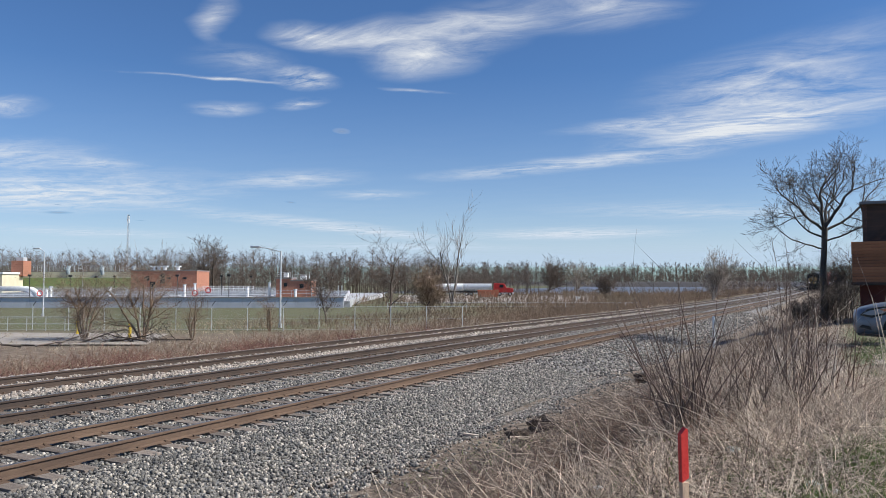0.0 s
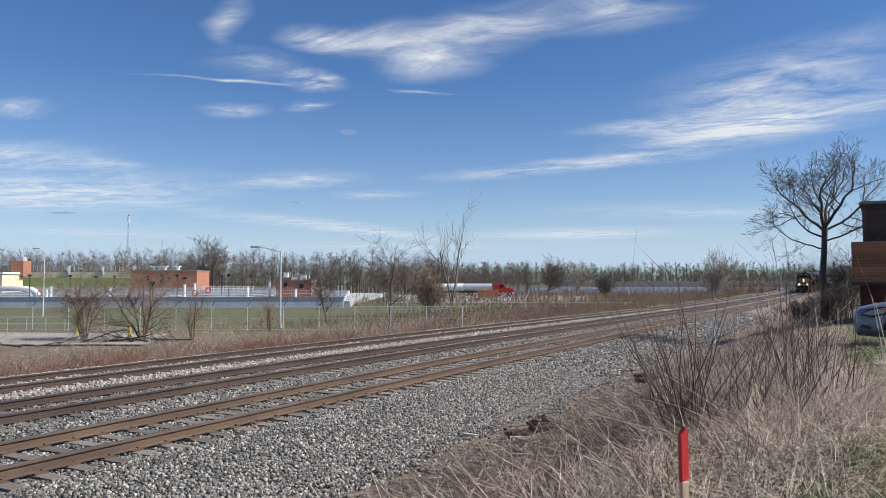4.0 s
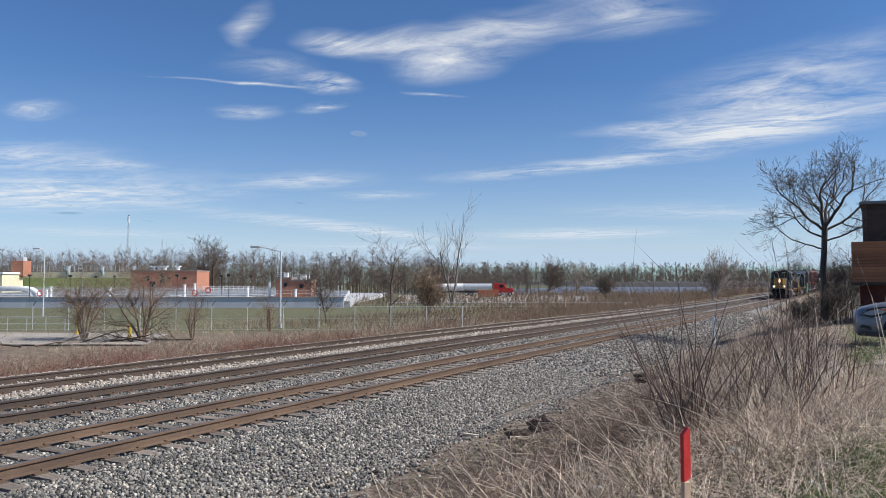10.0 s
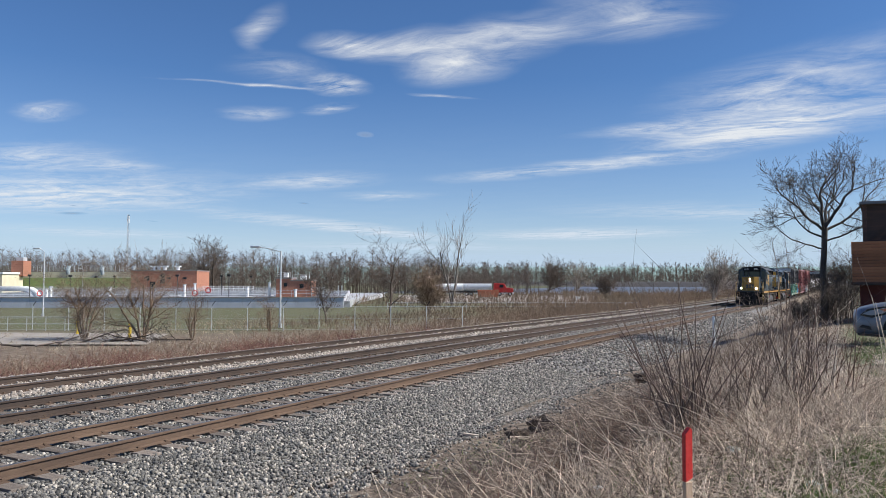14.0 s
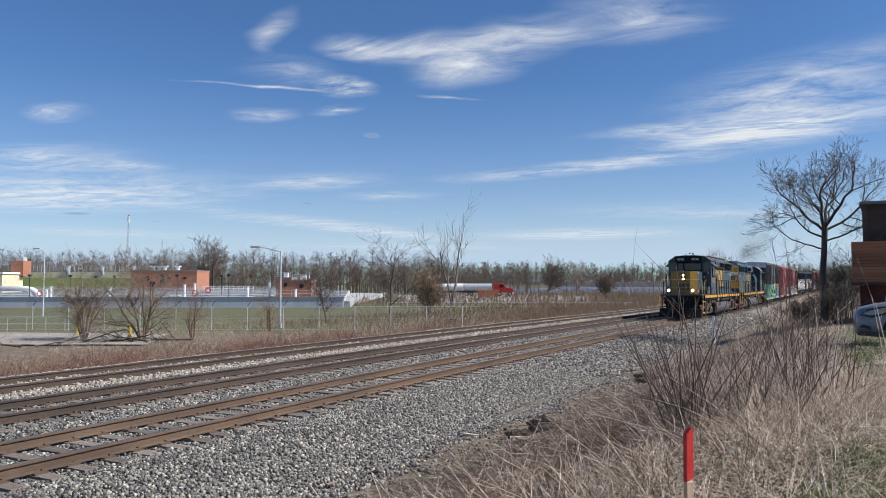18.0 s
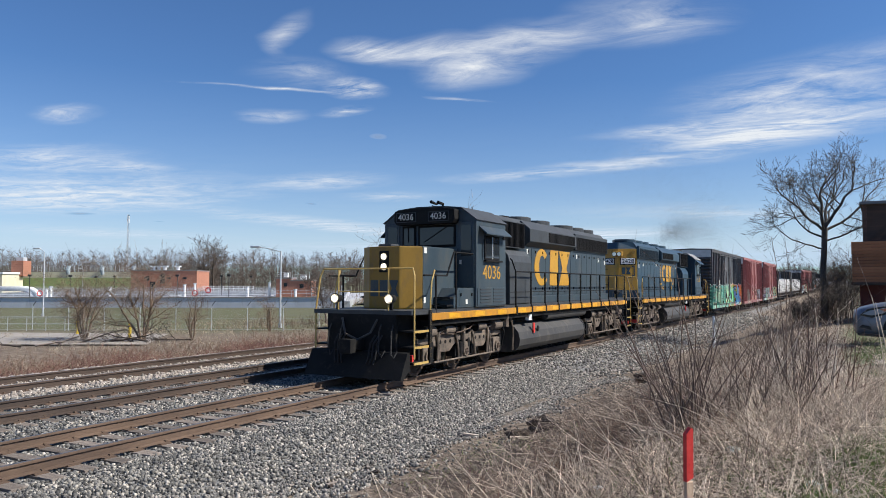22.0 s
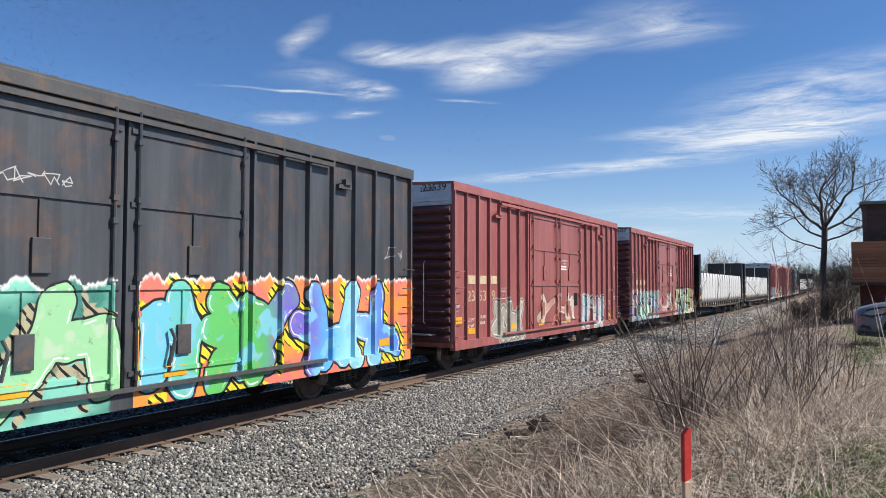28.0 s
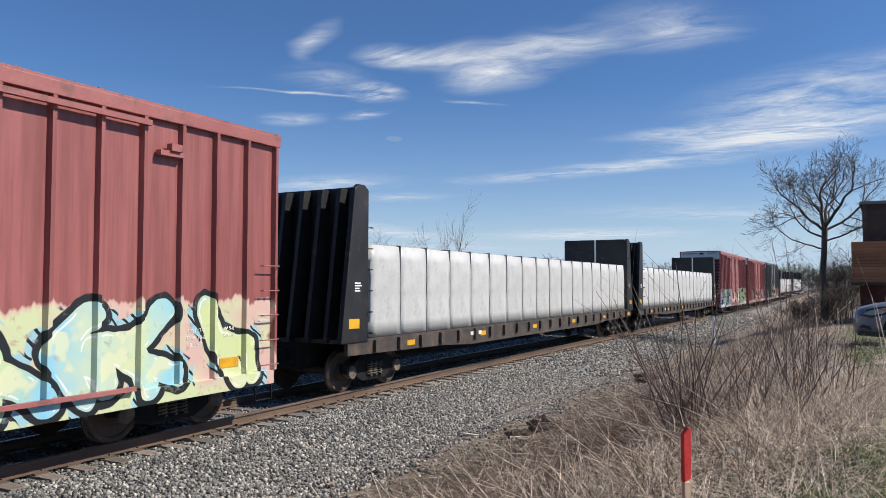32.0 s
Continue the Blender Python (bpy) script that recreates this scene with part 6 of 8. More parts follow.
def locomotive(number, wide_cab, lit, label, offset, backwards):
    lo = thing("locomotive", label, "locomotive", "locomotives")
    blue = LOCO_FADED if wide_cab else LOCO_BLUE
    c0, c1 = (2.13, 4.12) if wide_cab else (1.88, 3.92)
    # frame
    part("deck", Mesh().box(-1.46, 1.46, -1.2, 18.6, 1.60, 1.70), LOCO_GREY, lo)
    part("underframe", Mesh().box(-0.9, 0.9, -1.1, 18.5, 1.12, 1.6), LOCO_BLACK, lo)
    for s in (-1, 1):
        si = part("side_sill", Mesh().box(min(s * 1.44, s * 1.5), max(s * 1.44, s * 1.5), -0.28, 17.68, 1.44, 1.62), STRIPE, lo, "dirty yellow stripe", bevel=0.01)
        for i in range(12):
            y = 0.6 + i * 1.5
            part("reflector", Mesh().box(min(s * 1.5, s * 1.504), max(s * 1.5, s * 1.504), y, y + 0.62, 1.475, 1.585), REFLECT, si)
        part("lower_sill", Mesh().box(min(s * 1.05, s * 1.40), max(s * 1.05, s * 1.40), -0.28, 17.68, 1.30, 1.45), LOCO_BLACK, lo)
    end_platform(lo, -1.2, -1, lit, HAND_YEL, HAND_YEL)
    end_platform(lo, 18.6, 1, False, HAND_YEL, HAND_YEL)
    # fuel tank and air tanks
    half = [(0.95, 0.20), (1.22, 0.24), (1.38, 0.40), (1.42, 0.60), (1.36, 0.82), (1.16, 1.06), (0.9, 1.12)]
    part("fuel_tank", Mesh().prism(half + [(-a, b) for a, b in reversed(half)], "y", 5.40, 11.85), TANK_GREY, lo, bevel=0.05)
    for y in (5.40, 11.85):
        part("tank_seam", Mesh().prism([(a * 1.012, b + (0.012 if b > 0.7 else -0.012)) for a, b in half] + [(-a * 1.012, b + (0.012 if b > 0.7 else -0.012)) for a, b in reversed(half)], "y", y - 0.02, y + 0.03), TANK_GREY, lo)
    for s in (-1, 1):
        part("air_reservoir", Mesh().tube([(s * 1.22, 8.0, 1.27), (s * 1.22, 8.05, 1.27), (s * 1.22, 12.1, 1.27), (s * 1.22, 12.15, 1.27)], 0.155, 18), TANK_GREY, lo)
        part("fuel_filler", disc("x", (7.0, 0.88), 0.09, s * 1.38, s * 1.41, 12), GRILLE, lo)
        part("fuel_gauge", Mesh().box(min(s * 1.38, s * 1.42), max(s * 1.38, s * 1.42), 6.55, 6.68, 0.75, 1.08), STAKE_RED, lo)
        part("emergency_box", Mesh().box(min(s * 1.3, s * 1.42), max(s * 1.3, s * 1.42), 6.15, 6.4, 1.18, 1.36), WHITE, lo)
        part("drain_pipe", Mesh().tube([(s * 1.3, 4.9, 1.4), (s * 1.36, 5.0, 1.0), (s * 1.3, 5.1, 0.3)], 0.03, 6), TRUCK_GREY, lo)
        part("air_filter", Mesh().tube([(s * 1.32, 4.55, 1.05), (s * 1.32, 4.55, 1.42)], 0.09, 10), TRUCK_GREY, lo)
    six_wheel_truck(lo, 2.07)
    six_wheel_truck(lo, 15.33)
    # short hood
    noz = 3.32
    pl = [(-0.46, -0.18), (0.46, -0.18), (0.93, 0.23), (-0.93, 0.23)]
    part("nose_front", Mesh().prism(pl, "z", 1.70, noz), SHADED_GOLD, lo, "yellow nose darkened by painted-in shade", bevel=0.035)
    part("nose_rear", Mesh().box(-0.93, 0.93, 0.234, c0 - 0.01, 1.70, noz + 0.004), blue, lo, bevel=0.02)
    hb = part("headlight_box", Mesh().box(-0.15, 0.15, -0.20, -0.1, 2.64, 3.2), LOCO_BLACK, lo, bevel=0.03)
    for z in (2.79, 3.05):
        part("headlight", disc("y", (0, z), 0.095, -0.208, -0.19, 16), LAMP_DISH if lit else LAMP_OFF, hb)
        if lit:
            part("bulb", disc("y", (0, z), 0.06, -0.214, -0.2, 14), LAMP_ON, hb)
    m = Mesh()
    for o in ([(-0.42, 2.02), (-0.18, 2.02), (-0.18, 2.44), (-0.42, 2.44)], [(-0.12, 2.02), (0.12, 2.02), (0.12, 2.44), (-0.12, 2.44)], [(0.16, 2.02), (0.44, 2.02), (0.36, 2.23), (0.44, 2.44), (0.16, 2.44), (0.24, 2.23)]):
        m.prism(o, "y", -0.187, -0.179)
    part("nose_mark", m, blue, lo, "dark blue plain shapes")
    part("brake_wheel_box", Mesh().box(-0.5, -0.1, 0.3, 0.7, noz, noz + 0.09), LOCO_GREY, lo, bevel=0.02)
    for s in (-1, 1):
        part("nose_step", Mesh().prism([(0.95, 1.71), (c0 + 0.02, 1.71), (c0 + 0.02, 2.24), (1.22, 2.24), (0.95, 1.95)], "x", s * 0.932, s * 1.44), blue, lo, bevel=0.015)
        for k in (0, 1):
            part("cab_step", Mesh().box(min(s * 0.932, s * 1.42), max(s * 0.932, s * 1.42), 0.62 + 0.16 * k, 0.95, 1.76 + 0.2 * k, 1.80 + 0.2 * k), LOCO_BLACK, lo)
        part("step_hatch", Mesh().box(min(s * 1.44, s * 1.446), max(s * 1.44, s * 1.446), 1.26, c0 - 0.05, 1.76, 2.19), blue, lo, bevel=0.002)
        for yy, zz in ((1.34, 2.06), (c0 - 0.14, 2.06)):
            part("hatch_latch", Mesh().box(min(s * 1.446, s * 1.47), max(s * 1.446, s * 1.47), yy - 0.02, yy + 0.02, zz - 0.04, zz + 0.04), LOCO_BLACK, lo)
        part("placard", Mesh().box(min(s * 1.446, s * 1.45), max(s * 1.446, s * 1.45), 1.62, 1.74, 1.80, 1.93), PALE, lo)
        part("placard", Mesh().box(min(s * 0.93, s * 0.936), max(s * 0.93, s * 0.936), 0.28, 0.41, 3.14, 3.29), PALE, lo)
        part("placard", Mesh().box(min(s * 0.93, s * 0.936), max(s * 0.93, s * 0.936), 0.26, 0.36, 1.86, 2.0), PALE, lo)
        part("nose_handrail", Mesh().tube([(s * 1.44, -0.6, 2.56), (s * 1.44, 0.58, 2.56), (s * 1.42, 1.0, 3.18), (s * 1.42, c0 - 0.02, 3.18)], 0.024, 6), LOCO_BLACK, lo)
        for yy, z1 in ((0.0, 2.56), (1.08, 3.18)):
            part("nose_rail_post", Mesh().tube([(s * 1.44, yy, 1.5), (s * 1.44, yy, z1)], 0.028, 6), LOCO_BLACK, lo)
    # cab
    ck, ct = (4.16, 4.46) if wide_cab else (4.06, 4.40)
    roof = [(-1.52, 1.70), (1.52, 1.70), (1.52, ck), (1.02, ct), (0.4, ct + 0.06), (-0.4, ct + 0.06), (-1.02, ct), (-1.52, ck)]
    part("cab", Mesh().prism(roof, "y", c0, c1), blue, lo, bevel=0.03)
    # without the wide cab, sunlight on the roof slope is painted as pale grey
    part("cab_roof", Mesh().prism([(1.56, ck - 0.02), (1.535, ck - 0.05), (1.02, ct + 0.015), (0.4, ct + 0.075), (-0.4, ct + 0.075), (-1.02, ct + 0.015), (-1.535, ck - 0.05), (-1.56, ck - 0.02), (-1.04, ct + 0.05), (-0.4, ct + 0.11), (0.4, ct + 0.11), (1.04, ct + 0.05)],
                                  "y", c0 - 0.02, c1 + 0.04), surface("sunlit_roof_grey", (0.20, 0.20, 0.19), (0.32, 0.32, 0.30), 1.5, 0.6) if not wide_cab else LOCO_GREY, lo)
    bd = part("number_board", Mesh().prism([(-0.92, ct - 0.42), (0.92, ct - 0.42), (1.0, ct - 0.30), (0.98, ct - 0.02), (0.5, ct + 0.05), (-0.5, ct + 0.05), (-0.98, ct - 0.02), (-1.0, ct - 0.30)], "y", c0 - 0.30, c0), LOCO_BLACK if wide_cab else blue, lo, bevel=0.02)
    for x in (-0.58, 0.48):
        part("number_frame", Mesh().box(x - 0.33, x + 0.33, c0 - 0.312, c0 - 0.30, ct - 0.35, ct - 0.07), LOCO_GREY, bd, bevel=0.003)
        part("number_field", Mesh().box(x - 0.31, x + 0.31, c0 - 0.318, c0 - 0.31, ct - 0.33, ct - 0.09), GRILLE, bd)
        lettering(number, 0.26, PALE, bd, pose(x, c0 - 0.322, ct - 0.21) @ FRONT, "board_number")
    wz = ct - 0.44
    for x0, x1 in ((-0.88, -0.42), (-0.34, 0.88)):
        w = part("windshield", Mesh().box(x0, x1, c0 - 0.03, c0 - 0.002, 3.40, wz), GRILLE, lo, bevel=0.008)
        part("pane", Mesh().box(x0 + 0.06, x1 - 0.06, c0 - 0.036, c0 - 0.028, 3.46, wz - 0.06), GLASS_DARK, w)
        part("wiper", Mesh().tube([(x1 - 0.25, c0 - 0.05, wz - 0.04), (x0 + 0.22, c0 - 0.05, 3.55)], 0.012, 4), LOCO_BLACK, w)
    for s in (-1, 1):
        d = part("cab_door", Mesh().box(min(s * 0.98, s * 1.46), max(s * 0.98, s * 1.46), c0 - 0.03, c0 - 0.002, 2.26, ck - 0.06), blue, lo, bevel=0.015)
        part("door_window", Mesh().box(min(s * 1.06, s * 1.38), max(s * 1.06, s * 1.38), c0 - 0.042, c0 - 0.028, 3.12, ck - 0.16), GLASS_DARK, d)
        part("door_handle", Mesh().box(min(s * 1.02, s * 1.08), max(s * 1.02, s * 1.08), c0 - 0.06, c0 - 0.03, 2.90, 3.02), GALV, d)
        w = part("side_window", Mesh().box(min(s * 1.50, s * 1.54), max(s * 1.50, s * 1.54), c0 + 0.5, c0 + 1.5, 3.04, 3.72), LOCO_BLACK, lo, bevel=0.01)
        for y0, y1 in ((c0 + 0.56, c0 + 0.97), (c0 + 1.03, c0 + 1.44)):
            part("pane", Mesh().box(min(s * 1.54, s * 1.546), max(s * 1.54, s * 1.546), y0, y1, 3.09, 3.67), GLASS_DARK, w)
        part("window_bar", Mesh().box(min(s * 1.54, s * 1.555), max(s * 1.54, s * 1.555), c0 + 0.98, c0 + 1.02, 3.06, 3.70), GALV, w)
        part("sunshade", Mesh().prism([(s * 1.525, 3.98), (s * 1.78, 3.76), (s * 1.78, 3.73), (s * 1.525, 3.93)], "y", c0 + 0.16, c0 + 1.85), blue, lo)
        part("arm_rest", Mesh().box(min(s * 1.53, s * 1.62), max(s * 1.53, s * 1.62), c0 + 0.45, c0 + 1.55, 2.98, 3.03), LOCO_BLACK, lo)
        rot = SIDE if s > 0 else pose(0, 0, 0, 90, 0, -90)
        lettering(number, 0.56, LETTER_YEL, lo, pose(s * 1.524, c0 + 1.0, 2.66 if wide_cab else 2.74) @ rot, "cab_number", 1.08, "yellow road number")
        bb = part("battery_box", Mesh().box(min(s * 1.52, s * 1.535), max(s * 1.52, s * 1.535), c0 + 0.06, c1 - 0.06, 1.74, 2.24), blue, lo, bevel=0.01)
        for r in range(5):
            for c in range(2):
                part("louvre", Mesh().box(min(s * 1.535, s * 1.55), max(s * 1.535, s * 1.55), c0 + 0.22 + c * 0.85, c0 + 0.9 + c * 0.85, 1.82 + r * 0.09, 1.85 + r * 0.09), LOCO_GREY, bb)
        part("cab_vent", Mesh().box(min(s * 1.52, s * 1.54), max(s * 1.52, s * 1.54), c1 - 0.22, c1 - 0.06, 3.66, 3.76), GRILLE, lo)
        part("mirror", Mesh().box(min(s * 1.56, s * 1.60), max(s * 1.56, s * 1.60), c0 + 0.38, c0 + 0.44, 3.1, 3.6), GRILLE, lo)
    part("horn", Mesh().tube([(0.2, 2.6, ct + 0.1), (0.2, 2.6, ct + 0.22), (0.2, 2.3, ct + 0.24)], 0.03, 8, 0.05).tube([(0, 2.6, ct + 0.22), (0, 2.25, ct + 0.26)], 0.03, 8, 0.05), LOCO_BLACK, lo)
    part("roof_antenna", Mesh().tube([(-0.5, 3.2, ct + 0.08), (-0.5, 3.2, ct + 0.26), (-0.5, 3.6, ct + 0.26), (-0.5, 3.6, ct + 0.08)], 0.015, 5).tube([(0.7, 3.5, ct), (0.7, 3.5, ct + 0.2)], 0.015, 5), LOCO_BLACK, lo)
    # long hood
    hz = 4.53
    top_paint = LOCO_GREY if wide_cab else blue
    sec = [(-0.92, 1.70), (0.92, 1.70), (0.92, 4.22), (0.70, hz), (-0.70, hz), (-0.92, 4.22)]
    part("long_hood", Mesh().prism(sec, "y", c1, 16.40), blue, lo, bevel=0.03)
    part("hood_roof", Mesh().prism([(0.925, 4.21), (0.935, 4.23), (0.71, hz + 0.015), (-0.71, hz + 0.015), (-0.935, 4.23), (-0.925, 4.21), (-0.70, hz + 0.003), (0.70, hz + 0.003)], "y", c1 + 0.05, 16.40), top_paint, lo)
    for s in (-1, 1):
        def sx(a, b):
            return (min(s * a, s * b), max(s * a, s * b))
        # inertial filter intake
        f = part("filter_intake", Mesh().box(*sx(0.90, 1.12), 4.35, 6.55, 3.50, 4.36), LOCO_GREY, lo, bevel=0.015)
        for i in range(22):
            part("vane", Mesh().box(*sx(1.12, 1.15), 4.40 + i * 0.097, 4.43 + i * 0.097, 3.54, 4.32), GRILLE, f)
        part("blower_bulge", Mesh().prism([(s * 0.91, 1.72), (s * 1.28, 1.72), (s * 1.28, 3.05), (s * 1.22, 3.26), (s * 1.08, 3.42), (s * 0.91, 3.47)], "y", 4.95, 6.75), LOCO_GREY if wide_cab else blue, lo, bevel=0.03)
        # dynamic brake flare
        fl = part("brake_flare", Mesh().prism([(s * 0.915, 3.62), (s * 1.13, 3.80), (s * 1.13, 4.22), (s * 0.80, 4.50), (s * 0.5, 4.50), (s * 0.5, 4.3)], "y", 7.0, 11.75), top_paint, lo, bevel=0.02)
        part("flare_grille", Mesh().box(*sx(1.13, 1.138), 8.75, 11.6, 3.84, 4.18), GRILLE, fl)
        for i in range(24):
            part("grille_bar", Mesh().box(*sx(1.138, 1.148), 8.8 + i * 0.118, 8.815 + i * 0.118, 3.84, 4.18), GRILLE, fl)
        # radiator
        ra = part("radiator", Mesh().box(*sx(0.90, 1.02), 12.0, 16.38, 3.70, 4.36), top_paint, lo, bevel=0.02)
        part("radiator_screen", Mesh().box(*sx(1.02, 1.026), 12.12, 16.3, 3.72, 4.22), GRILLE, ra)
        for i in range(42):
            part("screen_bar", Mesh().box(*sx(1.026, 1.036), 12.15 + i * 0.1, 12.165 + i * 0.1, 3.72, 4.22), GRILLE if wide_cab else blue, ra)
        # hood doors
        for i in range(14):
            y0 = 6.95 + i * 0.67
            dr = part("hood_door", Mesh().box(*sx(0.92, 0.932), y0, y0 + 0.645, 1.98, 3.58), blue, lo)
            for z in (2.15, 3.42):
                part("door_latch", Mesh().box(*sx(0.932, 0.955), y0 + 0.30, y0 + 0.36, z, z + 0.09), LOCO_BLACK, dr)
        part("hood_ledge", Mesh().box(*sx(0.92, 1.02), c1, 16.40, 1.70, 1.94), blue, lo, bevel=0.02)
        for y, z in ((7.15, 3.46), (12.3, 3.45), (15.2, 3.4), (16.1, 3.3)):
            part("placard", Mesh().box(*sx(0.935, 0.94), y, y + 0.13, z - 0.09, z + 0.09), PALE, lo)
        if wide_cab:
            brand_mark(lo, s, 0.936, 7.85, 11.55, 2.30, 3.60, LETTER_YEL)
        else:
            brand_mark(lo, s, 0.936, 8.37, 10.91, 2.54, 3.50, LETTER_YEL)
            for y0, y1, t in ((7.90, 8.22, 7.90), (11.06, 11.38, 11.32)):
                part("mark_bracket", Mesh().box(*sx(0.936, 0.942), t, t + 0.07, 2.36, 3.74).box(*sx(0.936, 0.942), y0, y1, 2.36, 2.45).box(*sx(0.936, 0.942), y0, y1, 3.66, 3.74), LETTER_YEL, lo)
            for y in (8.40, 8.72, 10.62, 10.95):
                part("mark_dot", disc("x", (y, 2.17), 0.11, s * 0.936, s * 0.942, 16), LETTER_YEL, lo)
        handrail(lo, s, 5.0, 17.5, 11, LOCO_BLACK)
        part("lower_rail", Mesh().tube([(s * 1.46, 4.6, 2.1), (s * 1.46, 17.5, 2.1)], 0.012, 5), LOCO_BLACK, lo)
    for y, r in ((12.75, 0.62), (14.15, 0.62), (15.5, 0.62), (8.3, 0.58), (10.2, 0.58)):
        fn = part("roof_fan", disc("z", (0, y), r, hz, hz + 0.20, 24), top_paint, lo, bevel=0.02)
        part("fan_grille", disc("z", (0, y), r * 0.86, hz + 0.20, hz + 0.215, 20), GRILLE, fn)
    part("exhaust_stack", Mesh().box(-0.25, 0.25, 6.75, 7.25, hz, hz + 0.16), LOCO_BLACK, lo)
    part("lifting_lug", Mesh().tube([(0.3, 16.2, hz), (0.3, 16.2, hz + 0.1), (-0.3, 16.2, hz + 0.1), (-0.3, 16.2, hz)], 0.02, 5), LOCO_BLACK, lo)
    # the long hood's end: two faces that meet in a blunt edge
    vee = [(-0.92, 16.40), (-0.06, 16.86), (0.06, 16.86), (0.92, 16.40)]
    part("hood_end", Mesh().prism(vee, "z", 2.06, 4.2), LOCO_YEL, lo, "yellow end", bevel=0.012)
    part("hood_end_base", Mesh().prism([(a * 1.004, b + 0.003) for a, b in vee], "z", 1.70, 2.056), blue, lo)
    part("hood_end_cap", Mesh().add([(a, b, 4.204) for a, b in vee] + [(a * 0.76, 16.40 + (b - 16.40) * 0.55, hz) for a, b in vee],
                                    [(0, 1, 5, 4), (1, 2, 6, 5), (2, 3, 7, 6), (4, 5, 6, 7), (3, 2, 1, 0), (0, 4, 7, 3)]), top_paint, lo)
    for s in (-1, 1):
        # the pose of one slanted face: letters read along +x as seen from behind
        slant = pose(s * 0.49, 16.63, 0, 0, 0, 180 - s * 28.1) @ pose(0, 0, 0, 90, 0, 0)
        def on(x, z, out):
            return slant @ pose(x, z, out)
        nb = part("end_number_board", Mesh().box(-0.36, 0.36, -0.145, 0.145, 0.006, 0.03), WHITE, lo, bevel=0.008)
        nb.matrix_basis = on(0, 3.55, 0)
        part("board_frame", Mesh().box(-0.40, 0.40, -0.185, 0.185, 0.0, 0.02), GRILLE, nb, bevel=0.008)
        lettering(number, 0.30, GRILLE, nb, pose(0, 0, 0.033), "board_number", 1.05)
        if s < 0 or wide_cab:
            mark = Mesh().box(-0.14, 0.02, -0.17, 0.17, 0.004, 0.009).prism([(0.06, -0.17), (0.30, -0.17), (0.22, 0.0), (0.30, 0.17), (0.06, 0.17), (0.14, 0.0)], "z", 0.004, 0.009)
            mk_ = part("end_mark", mark, blue, lo, "dark blue plain shapes")
            mk_.matrix_basis = on(-0.16, 3.06, 0)
            brk = part("end_bracket", Mesh().box(0.0, 0.05, -0.26, 0.26, 0.004, 0.009).box(-0.10, 0.0, -0.26, -0.21, 0.004, 0.009).box(-0.10, 0.0, 0.21, 0.26, 0.004, 0.009), blue, lo)
            brk.matrix_basis = on(0.30, 3.05, 0)
            for x in (0.0, 0.13):
                dot = part("end_dot", disc("z", (0, 0), 0.045, 0.004, 0.009, 12), blue, lo)
                dot.matrix_basis = on(x, 2.74, 0)
        fil = part("sand_filler", disc("z", (0, 0), 0.13, 0.0, 0.03, 16), LOCO_YEL, lo)
        fil.matrix_basis = on(0.27, 4.02, 0)
        lid = part("filler_lid", disc("z", (0, 0), 0.10, 0.03, 0.036, 14), SHADED_GOLD, lo)
        lid.matrix_basis = on(0.27, 4.02, 0)
        for z in (2.35, 2.75, 3.15, 3.55, 3.95) if s > 0 else ():
            part("end_rung", Mesh().tube([(s * 0.86, 16.44, z), (s * 0.88, 16.53, z), (s * 0.58, 16.69, z), (s * 0.56, 16.60, z)], 0.012, 5), LOCO_BLACK, lo)
    eh = part("end_headlight", Mesh().box(-0.26, 0.26, 16.70, 16.95, 3.79, 4.06), LOCO_YEL, lo, bevel=0.05)
    for x in (-0.12, 0.12):
        hl = part("headlight", disc("y", (x, 3.92), 0.105, 16.95, 16.965, 16), LAMP_OFF, eh)
        part("lamp_ring", Mesh().tube([(x + 0.115 * math.cos(a * math.pi / 8), 16.965, 3.92 + 0.115 * math.sin(a * math.pi / 8)) for a in range(17)], 0.014, 5), LOCO_BLACK, eh)
    for x in (-0.3, 0.3):
        part("end_post", Mesh().tube([(x, 18.35, 1.7), (x, 18.35, 2.72)], 0.025, 6), HAND_YEL, lo)
    TRAIN.append((lo, offset, 180.0 if backwards else 0.0))
    return lo


locomotive("4036", True, True, "dark blue diesel locomotive with a yellow nose and lit headlights", -0.1, False)
locomotive("2428", False, False, "dark blue diesel locomotive running long hood first", 38.25, True)


# ======================= freight cars =======================
def tangle(rng, thin):
    """Strokes of an abstract sprayed shape in a unit cell."""
    if thin:
        return [[(rng.uniform(-0.2, 1.2), rng.random()) for _ in range(6)]]
    lean = rng.uniform(-0.3, 0.3)
    main = [(0.5 - lean + rng.uniform(-0.25, 0.25), 1.0), (0.5 + rng.uniform(-0.35, 0.35), rng.uniform(0.35, 0.65)), (0.5 + lean + rng.uniform(-0.25, 0.25), 0.0)]
    side = [main[1], (main[1][0] + rng.choice((-0.55, 0.55)), rng.uniform(0.25, 0.9)), (main[1][0] + rng.choice((-0.6, 0.6)), rng.uniform(0.0, 0.3))]
    return [main, side]


